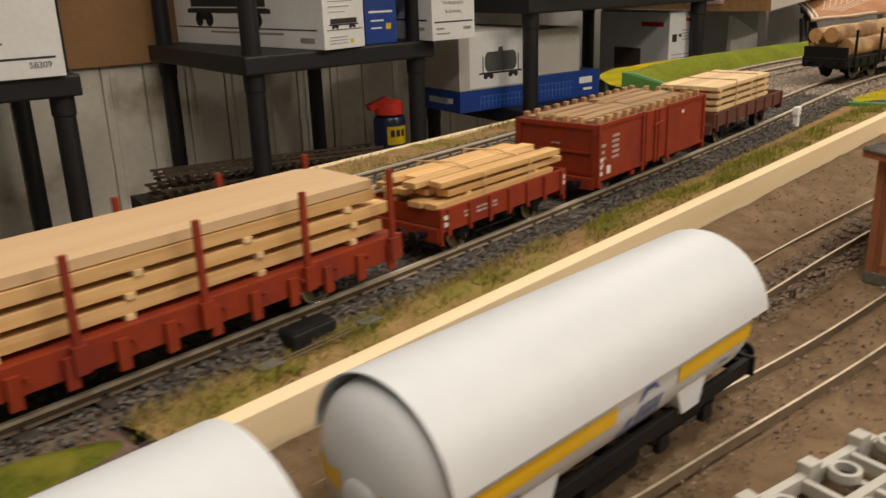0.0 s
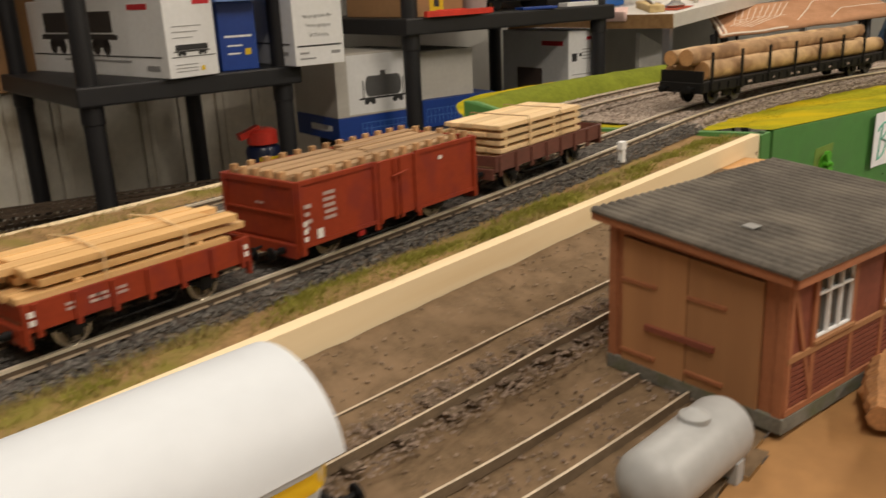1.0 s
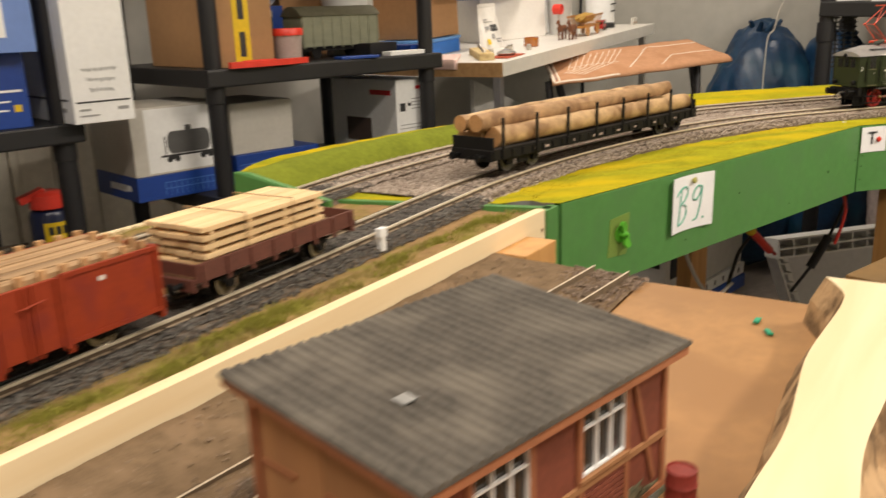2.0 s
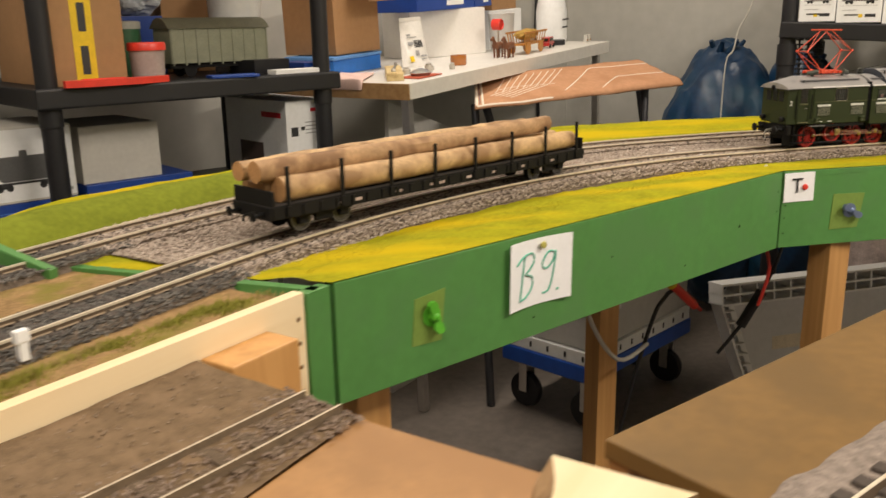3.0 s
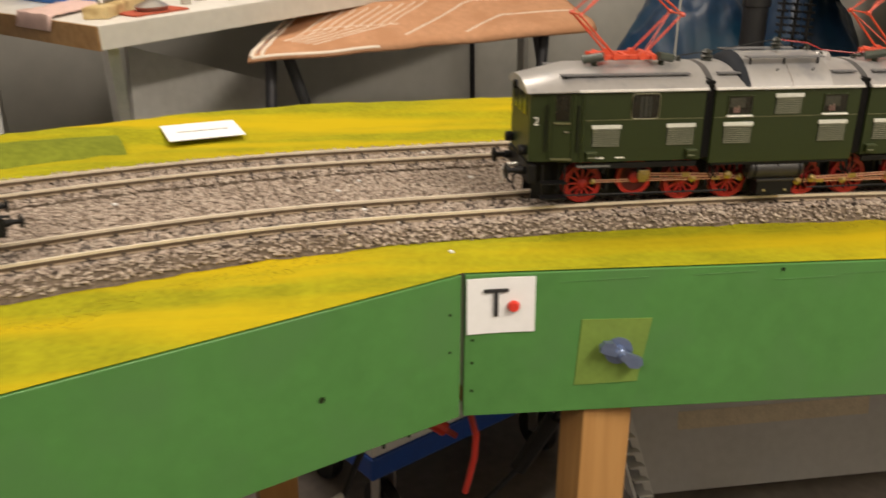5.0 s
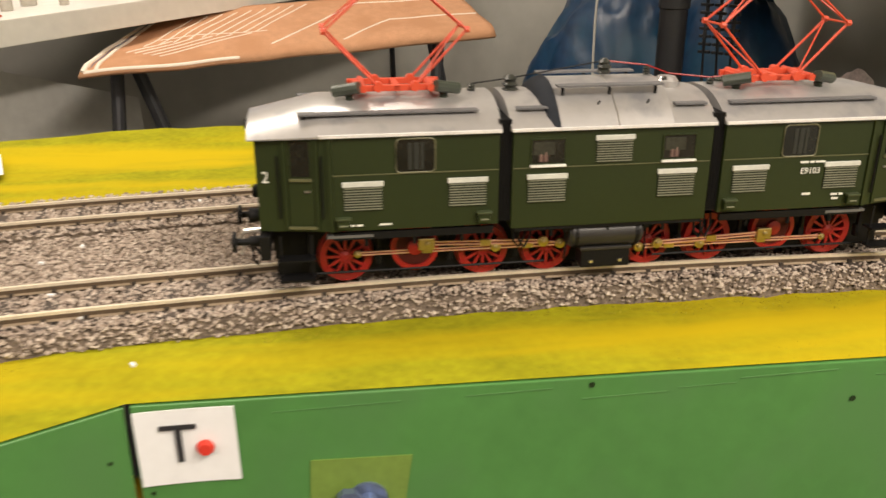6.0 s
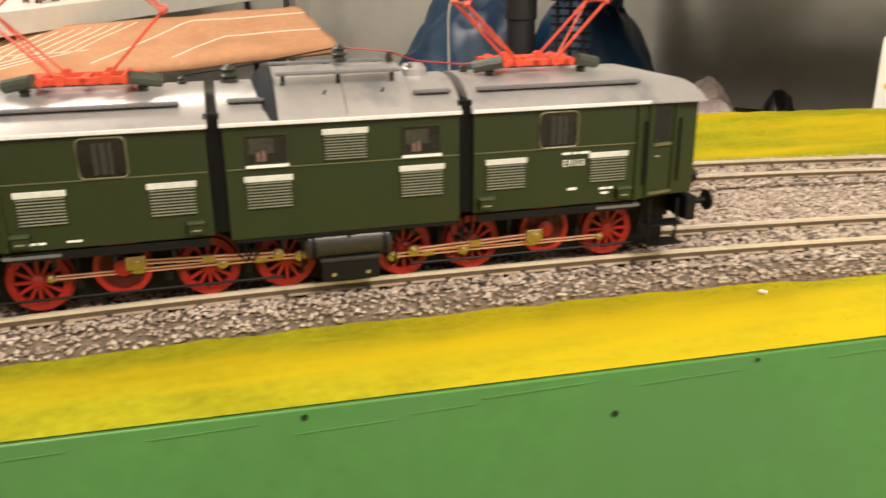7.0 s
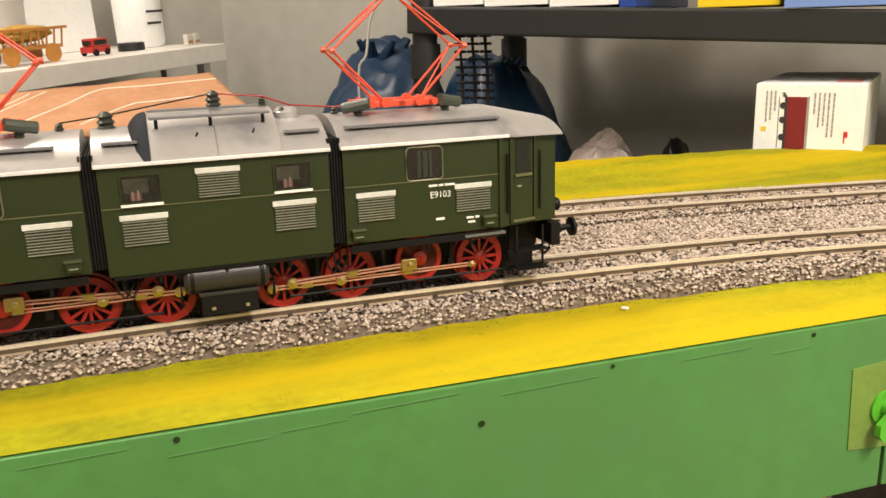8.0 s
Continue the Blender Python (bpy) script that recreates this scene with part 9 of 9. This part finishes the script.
ft = thing("track_ladders", pose(2.20, 0.02, 0.1), "black ribbed plastic strips hanging under the shelf", "plastic strip")
for k in range(3):
    strip = part("strip", tube(B(), [(0, -0.026 * k, 0.075), (0.004, -0.026 * k - 0.003, 0.0), (-0.004, -0.026 * k - 0.006, -0.06), (0, -0.026 * k - 0.008, -0.14)], 0.0035, 8), BLACK_PLASTIC, ft)
    for i in range(12):
        part("rung", bx(B(), -0.004, 0.004, -0.026 * k - 0.012 - 0.0005 * i, -0.026 * k + 0.010 - 0.0005 * i, 0.068 - 0.014 * i, 0.073 - 0.014 * i, 0.001), BLACK_PLASTIC, strip)
pc = thing("pale_cable", pose(2.16, 0.20, 0), "thin pale grey cable hanging in front of a blue sack", "cable")
part("cable", tube(B(), spline([(0, -0.07, 0.36), (0.0, -0.04, 0.26), (0.0, -0.012, 0.20), (0.0, 0.0, 0.14), (0, 0.02, 0.10), (0.02, 0.03, -0.10)], 0.01), 0.0024, 8), CARD_GREY, pc)
wcab = thing("wall_cable", pose(0, 0, 0), "black cable hanging down the grey wall", "cable")
wp0 = along(2.02, 0.60)
part("cable", tube(B(), [wp0 + Vector((0.0, 0, 0.9)), wp0 + Vector((0.008, 0, 0.5)), wp0 + Vector((0.0, 0, 0.2)), wp0 + Vector((0.03, 0, -0.1)), wp0 + Vector((0.05, 0, -0.6))], 0.007, 8), BLACK_PLASTIC, wcab)

# ---- under the layout ----
tr = thing("utility_cart", Matrix.Translation((1.20, 0.225, FLOOR)) @ Matrix.Rotation(radians(-10.5), 4, "Z"), "tall light grey plastic cart on castors with a blue rim", "cart")
part("box", bx(B(), 0.010, 0.475, 0.010, 0.262, 0.215, 0.57, 0.008), mat("light_grey_plastic", (0.55, 0.54, 0.52), 0.45, 0, 0.06, 8), tr, "light grey box sides")
part("white_strip", bx(B(), 0.004, 0.481, 0.004, 0.268, 0.180, 0.214, 0.002), CARD_WHITE, tr, "white slotted strip")
part("blue_rim", bx(B(), 0.0, 0.485, 0.0, 0.272, 0.138, 0.179, 0.004), mat("blue_rim_plastic", (0.012, 0.075, 0.40), 0.4), tr, "bright blue rim")
for i in range(9):
    part("slot", bx(B(), 0.024 + 0.052 * i, 0.030 + 0.052 * i, 0.0028, 0.0042, 0.190, 0.204), BLACK_PLASTIC, tr)
for i in range(5):
    part("slot", bx(B(), 0.0028, 0.0042, 0.024 + 0.052 * i, 0.030 + 0.052 * i, 0.190, 0.204), BLACK_PLASTIC, tr)
part("label_panel", bx(B(), 0.0082, 0.0098, 0.03, 0.11, 0.30, 0.37), BLACK_PLASTIC, tr, "black label panel")
part("label_panel", bx(B(), 0.03, 0.085, 0.0082, 0.0098, 0.27, 0.33), BLACK_PLASTIC, tr, "black label panel")
for z in (0.30, 0.33, 0.36):
    part("connector", bx(B(), 0.10, 0.125, 0.002, 0.0098, z, z + 0.018, 0.001), CARD_WHITE, tr, "white plastic connector")
for x, y in ((0.05, 0.04), (0.43, 0.04), (0.05, 0.23), (0.43, 0.23)):
    for q in (-0.016, 0.016):
        part("castor_fork", bx(B(), x + q - 0.002, x + q + 0.002, y - 0.012, y + 0.012, 0.045, 0.138, 0.001), STEEL, tr)
    part("castor_wheel", lathe(B(), [(0.010, -0.011), (0.044, -0.011), (0.048, 0.0), (0.044, 0.011), (0.010, 0.011)], (x, y, 0.048), "X", 24), BLACK_PLASTIC, tr, smooth=True)
lid = thing("grey_crate_lid", Matrix.Translation((1.61, -0.04, FLOOR + 0.005)) @ Matrix.Rotation(radians(-41), 4, "Z") @ Matrix.Rotation(radians(-8), 4, "X"), "large grey plastic crate lid leaning under the layout", "crate lid")
GREYP = mat("mid_grey_plastic", (0.56, 0.55, 0.54), 0.5, 0, 0.06, 8)
UPRIGHT = Matrix.Rotation(radians(90), 4, "X")
part("panel", prism(B(), [(0.035, 0.0), (0.95, 0.0), (1.02, 0.265), (-0.045, 0.265)], -0.02, 0.0), GREYP, lid, m=UPRIGHT)
LIGHTP = mat("light_grey_rim", (0.72, 0.71, 0.69), 0.5, 0, 0.06, 8)
for z in (0.265, 0.290, 0.316):
    part("rim_rib", bx(B(), -0.095, 1.03, -0.045, 0.02, z, z + 0.005), LIGHTP, lid)
for i in range(22):
    part("rim_web", bx(B(), -0.095 + 0.05 * i, -0.091 + 0.05 * i, -0.042, 0.018, 0.266, 0.316), LIGHTP, lid)
for k in range(9):
    off = -0.085 * k / 9
    part("edge_web", bx(B(), off, off + 0.026, -0.030, 0.018, 0.012 + 0.029 * k, 0.016 + 0.029 * k), LIGHTP, lid)
part("edge_wall", prism(B(), [(-0.006, 0.0), (0.0, 0.0), (-0.085, 0.265), (-0.091, 0.265)], -0.018, 0.030), LIGHTP, lid, m=UPRIGHT)
part("edge_wall", prism(B(), [(0.022, 0.0), (0.036, 0.0), (-0.044, 0.265), (-0.060, 0.265)], -0.001, 0.012), LIGHTP, lid, m=UPRIGHT)
part("tape_strip", bx(B(), 0.08, 0.46, -0.0014, -0.0003, 0.125, 0.160), mat("masking_tape", (0.66, 0.57, 0.43), 0.7), lid)

# a pale panel leaning below the work table
pp = thing("leaning_board", pose(0.07, 0.80, 0), "pale grey panel leaning on the floor under the work table", "panel")
bm = prism(B(), [(1.10, FLOOR), (1.48, FLOOR), (1.44, -0.06), (1.12, 0.045)], 0.0, 0.012)
part("sheet", bm, mat("pale_grey_panel", (0.50, 0.49, 0.46), 0.5, 0, 0.08, 9), pp, m=Matrix.Rotation(radians(90), 4, "X"))

# cables under the board
cb = thing("layout_cables", pose(0, 0, 0), "thin black and red cables hanging under the railway board", "cable")
CABLE_B, CABLE_R = BLACK_PLASTIC, mat("red_cable", (0.42, 0.03, 0.02), 0.4)
part("red_cable", tube(B(), spline([(0.90, 0.06, -0.11), (0.93, 0.02, -0.20), (1.00, -0.02, -0.26), (1.06, -0.06, -0.32)], 0.02), 0.004, 8), CABLE_R, cb)
part("plug", cy(B(), (0.965, 0.0, -0.225), (1.00, -0.02, -0.258), 0.011, seg=12), YELLOW, cb, "yellow plug")
part("plug", cy(B(), (1.00, -0.02, -0.258), (1.05, -0.05, -0.31), 0.009, seg=12), MATS["red_plastic"], cb, "red plug")
part("black_cable", tube(B(), spline([(0.80, 0.10, -0.11), (0.78, 0.06, -0.26), (0.83, 0.02, -0.36), (0.93, 0.0, -0.36)], 0.02), 0.004, 8), CARD_GREY, cb)
part("black_cable", tube(B(), spline([(0.90, 0.05, -0.60), (0.93, 0.02, -0.42), (0.98, 0.0, -0.30), (1.02, -0.02, -0.27)], 0.02), 0.004, 8), CABLE_B, cb)
part("black_cable", tube(B(), spline([(1.12, -0.20, -0.11), (1.13, -0.18, -0.22), (1.10, -0.14, -0.33), (1.05, -0.10, -0.40)], 0.02), 0.0035, 8), CABLE_B, cb)
part("black_plug", cy(B(), (1.115, -0.16, -0.28), (1.09, -0.13, -0.35), 0.010, seg=12), CABLE_B, cb)
part("red_cable", tube(B(), spline([(0.88, -0.20, -0.11), (0.895, -0.215, -0.17), (0.90, -0.20, -0.24)], 0.02), 0.003, 8), CABLE_R, cb)

# ---- stones, tufts and grass ----


def island_mat(name, cols, rough=0.9):
    m = bpy.data.materials.new(name)
    m.use_nodes = True
    nt = m.node_tree
    geo = nt.nodes.new("ShaderNodeNewGeometry")
    ramp = nt.nodes.new("ShaderNodeValToRGB")
    el = ramp.color_ramp.elements
    el[0].color, el[1].color = (*cols[0], 1), (*cols[-1], 1)
    for k, c in enumerate(cols[1:-1], 1):
        e = el.new(k / (len(cols) - 1))
        e.color = (*c, 1)
    nt.links.new(geo.outputs["Random Per Island"], ramp.inputs[0])
    nt.links.new(ramp.outputs[0], nt.nodes["Principled BSDF"].inputs["Base Color"])
    nt.nodes["Principled BSDF"].inputs["Roughness"].default_value = rough
    return m


def stones(name, places, sizes, material, parent, label):
    """Many small stones as one joined mesh of squashed octahedra."""
    rng = np.random.default_rng(len(places))
    n = len(places)
    base = np.array([(1, 0, 0), (0, 1, 0), (-1, 0, 0), (0, -1, 0), (0, 0, 0.8), (0, 0, -0.8)], float)
    faces = np.array([(0, 1, 4), (1, 2, 4), (2, 3, 4), (3, 0, 4), (1, 0, 5), (2, 1, 5), (3, 2, 5), (0, 3, 5)])
    a = rng.uniform(0, 2 * np.pi, n)
    jig = rng.uniform(0.6, 1.25, (n, 6, 3))
    v = base[None] * jig * np.asarray(sizes)[:, None, None]
    c, s = np.cos(a)[:, None], np.sin(a)[:, None]
    x, y = v[..., 0] * c - v[..., 1] * s, v[..., 0] * s + v[..., 1] * c
    tilt = rng.uniform(-0.45, 0.45, n)[:, None]
    z = v[..., 2] + x * tilt
    v = np.stack([x, y, z], -1) + np.asarray(places)[:, None, :]
    f = (faces[None] + 6 * np.arange(n)[:, None, None]).reshape(-1, 3)
    me = bpy.data.meshes.new(name)
    me.from_pydata(v.reshape(-1, 3).tolist(), [], f.tolist())
    me.materials.append(material)
    ob = new(name, me)
    ob.parent = parent
    tagged(ob, label, kind="stuff")
    return ob


def bed_places(line, lo, hi, n, x0, x1, z_off, seed):
    rng = np.random.default_rng(seed)
    pts = [p for p in line if x0 <= p.x <= x1]
    P = np.array([tuple(p) for p in pts])
    T = np.gradient(P, axis=0)
    N = np.stack([-T[:, 1], T[:, 0], 0 * T[:, 0]], -1)
    N /= np.linalg.norm(N, axis=1, keepdims=True)
    k = rng.integers(0, len(P), n)
    fr = rng.uniform(0, 1, n)[:, None]
    k2 = np.minimum(k + 1, len(P) - 1)
    d = rng.uniform(lo, hi, n)
    q = P[k] * (1 - fr) + P[k2] * fr + N[k] * d[:, None]
    q[:, 2] += z_off + rng.uniform(-0.001, 0.0012, n)
    return q, d, rng


PALE_STONE = island_mat("pale_ballast", [(0.19, 0.145, 0.115), (0.40, 0.33, 0.275), (0.50, 0.415, 0.345), (0.60, 0.52, 0.44), (0.28, 0.22, 0.175), (0.46, 0.375, 0.31)])
DARK_STONE = island_mat("dark_ballast", [(0.035, 0.032, 0.03), (0.085, 0.078, 0.07), (0.13, 0.12, 0.105), (0.20, 0.185, 0.165), (0.06, 0.055, 0.05)])


def keep(q, d, rng, centres):
    """Leaves out what lies on a rail, and thins stones on the sleepers."""
    ok = np.ones(len(q), bool)
    for c in centres:
        for s in (-1, 1):
            ok &= np.abs(d - c - s * GAUGE / 2) > 0.0030
    return q[ok]


q, d, rng = bed_places(TRACK, -0.050, 0.238, 135000, 0.0, 1.84, -0.0066, 11)
sag = np.where((d > 0.045) & (d < 0.14), -0.003, 0.0)
q[:, 2] += sag
edge = np.clip((-0.040 - d) / 0.010, 0, 1)
q[:, 2] -= edge * 0.009
q = keep(q, d, rng, (0.0, 0.185))
stones("ballast_stones", q, rng.uniform(0.0010, 0.0022, len(q)), PALE_STONE, TRACK_A, "pale pinkish grey ballast stones")
q, d, rng = bed_places(TRACK, -0.050, 0.050, 30000, -1.3, 0.02, -0.0068, 12)
q[:, 2] -= np.clip((np.abs(d) - 0.040) / 0.010, 0, 1) * 0.007
q = keep(q, d, rng, (0.0,))
stones("ballast_stones", q, rng.uniform(0.0010, 0.0021, len(q)), DARK_STONE, TRACK_A, "dark grey ballast stones")
q, d, rng = bed_places(TRACK_2, -0.050, 0.050, 20000, -1.3, 0.02, -0.0068, 13)
q = keep(q, d, rng, (0.0,))
stones("ballast_stones", q, rng.uniform(0.0010, 0.0021, len(q)), DARK_STONE, TRACK_B, "dark grey ballast stones")
# bed of plain ballast between the two lines on the curve
bm = B()
sub = [p for p in TRACK if p.x > 0.0]
ribbon(bm, offset(sub, 0.15), offset(sub, 0.035), -0.0105, -0.0105)
part("ballast_fill", bm, BALLAST_G, TRACK_A)

# dirt stones along the sidings
for line, top, seed in ((LINE_A, SIDING_A, 21), (LINE_B, SIDING_B, 22)):
    q, d, rng = bed_places(line, -0.040, 0.040, 11000 if seed == 21 else 1500, -1.4, -0.1, -0.0048, seed)
    ok = (np.abs(np.abs(d) - 0.0185) > 0.0022)
    q = q[ok]
    stones("ballast_stones", q, rng.uniform(0.0008, 0.0019, len(q)), island_mat("brown_ballast", [(0.13, 0.095, 0.07), (0.21, 0.15, 0.11), (0.31, 0.235, 0.18), (0.17, 0.125, 0.092)]), top, "brown grey siding ballast")
    bm = bx(B(), -0.027, 0.027, -0.005, 0.005, 0, 0.0035)
    first, run = None, 0.0
    for i in range(1, len(line) - 1):
        run += (line[i] - line[i - 1]).length
        if seed == 22 or run < 0.019 or line[i].x < -1.5:
            continue
        run = 0.0
        dd = line[i + 1] - line[i - 1]
        m = Matrix.Translation((line[i].x, line[i].y, line[i].z - 0.0080)) @ Matrix.Rotation(math.atan2(dd.y, dd.x) + radians(90), 4, "Z")
        if first is None:
            first = part("sleeper", bm, mat("brown_dusty_sleeper", (0.125, 0.092, 0.062), 0.9, 0, 0.3, 80, 0.001), top, m=m)
        else:
            o = new("sleeper", first.data)
            o.parent, o.matrix_basis = top, m
rng = np.random.default_rng(31)
n = 3200
xs, ys = rng.uniform(-1.3, -0.14, n), rng.uniform(-0.24, -0.006, n)
ok = np.array([dirt_side(x, y - 0.006) for x, y in zip(xs, ys)])
P3 = np.array([(x, y, ground(x, y) + 0.0018) for x, y in zip(xs[ok], ys[ok])])
stones("dirt_stones", P3, rng.uniform(0.0006, 0.0017, len(P3)), island_mat("dirt_stone", [(0.17, 0.12, 0.074), (0.22, 0.155, 0.098), (0.31, 0.23, 0.16), (0.19, 0.135, 0.086)]), front, "small brown stones on the dirt")


def blades(name, places, h, material, parent, label, w=0.0007, seed=1):
    """Many thin leaning blades as one joined mesh."""
    rng = np.random.default_rng(seed)
    n = len(places)
    P = np.asarray(places)
    a = rng.uniform(0, 2 * np.pi, n)
    dx, dy = np.cos(a) * w, np.sin(a) * w
    lean = rng.normal(0, 0.5, (n, 2)) * np.asarray(h)[:, None]
    v = np.stack([P - np.stack([dx, dy, 0 * dx], -1), P + np.stack([dx, dy, 0 * dx], -1), P + np.stack([lean[:, 0], lean[:, 1], h], -1)], 1)
    f = np.arange(3 * n).reshape(-1, 3)
    me = bpy.data.meshes.new(name)
    me.from_pydata(v.reshape(-1, 3).tolist(), [], f.tolist())
    me.materials.append(material)
    ob = new(name, me)
    ob.parent = parent
    tagged(ob, label, kind="stuff")
    return ob


SCRUB_BLADES = island_mat("scrub_blades", [(0.30, 0.20, 0.08), (0.38, 0.27, 0.13), (0.25, 0.22, 0.05), (0.30, 0.27, 0.06), (0.34, 0.24, 0.11)])
rng = np.random.default_rng(41)
n = 20000
x, y = rng.uniform(-1.14, -0.005, n), np.concatenate([rng.uniform(0.013, 0.052, n * 3 // 4), rng.uniform(0.355, 0.405, n - n * 3 // 4)])
dens = np.array([noise.noise(Vector((a * 11, b * 30, 4))) for a, b in zip(x, y)])
ok = dens > rng.uniform(-0.5, 0.35, n)
P3 = np.stack([x, y, 0 * x - 0.003], -1)[ok]
mod1 = bpy.data.objects["straight_module"]
blades("scrub_tufts", P3, rng.uniform(0.002, 0.0055, len(P3)) * (1 + dens[ok]), SCRUB_BLADES, mod1, "dry brown and green grass tufts", 0.0006, 42)
GREEN_TUFT = island_mat("green_tuft_blades", [(0.19, 0.19, 0.02), (0.26, 0.25, 0.03), (0.22, 0.215, 0.025), (0.30, 0.27, 0.05)])
cl = rng.uniform(-1.1, -0.03, 34)
P3 = []
for c in cl:
    cyy = rng.uniform(0.018, 0.042)
    k = int(rng.integers(120, 340))
    pts = np.stack([c + rng.normal(0, 0.016, k), cyy + rng.normal(0, 0.005, k), np.full(k, -0.002)], -1)
    P3.append(pts[(pts[:, 1] > 0.012) & (pts[:, 1] < 0.055)])
P3 = np.concatenate(P3)
blades("green_tufts", P3, rng.uniform(0.003, 0.0065, len(P3)), GREEN_TUFT, mod1, "green grass tufts along the board edge", 0.0008, 43)
TURF_BLADES = island_mat("turf_blades", [(0.30, 0.28, 0.012), (0.34, 0.30, 0.010), (0.38, 0.32, 0.010), (0.32, 0.29, 0.012), (0.28, 0.27, 0.012)])
rng = np.random.default_rng(51)
P3 = []
fl = FRONT_2
for i in range(3):
    a, b = fl[i], fl[i + 1]
    n = int(9000 * (b - a).length)
    t = rng.uniform(0, 1, n)
    wdt = 0.115 if i == 1 else 0.10
    off = 0.004 + wdt * rng.uniform(0, 1, n) ** 0.9
    nx_, ny_ = -(b - a).y / (b - a).length, (b - a).x / (b - a).length
    P3.append(np.stack([a.x + (b.x - a.x) * t + nx_ * off, a.y + (b.y - a.y) * t + ny_ * off, np.full(n, 0.0008)], -1))
P3 = np.concatenate(P3)
TR = np.array([(p.x, p.y) for p in TRACK])[::3]
dmin = np.min(np.linalg.norm(P3[:, None, :2] - TR[None], axis=2), axis=1)
P3 = P3[dmin > 0.053]
blades("turf_fibres", P3, rng.uniform(0.0005, 0.0012, len(P3)), TURF_BLADES, bpy.data.objects["curved_module"], "short yellow-green turf fibres", 0.0006, 52)
# a written sheet lying on the far turf
sheet = thing("paper_sheet", pose(0.985, 0.285, 0.0085, 3, 0, -24), "white paper sheet with a thin dark line lying on turf", "paper")
part("page", bx(B(), -0.045, 0.045, -0.035, 0.035, 0, 0.0006), PAPER, sheet)
part("pen_line", bx(B(), -0.03, 0.03, -0.002, 0.0, 0.0007, 0.0009), PRINT_BLACK, sheet)
# white crumbs lying on the turf and ballast
rng = np.random.default_rng(61)
q, d, rng = bed_places(TRACK, -0.12, 0.30, 46, 0.5, 1.8, -0.012, 62)
for k, p in enumerate(q[:26]):
    cr = thing("white_crumb", pose(p[0], p[1], 0.0035 if (d[k] < -0.05 or d[k] > 0.24) else 0.0125, 0, 0, 40 * k), "tiny white crumb lying on the railway board", "crumb", "white crumbs")
    part("crumb", bx(B(), -0.0025, 0.002, -0.0012, 0.0012, -0.0008, 0.0008, 0.0004), CARD_WHITE, cr)
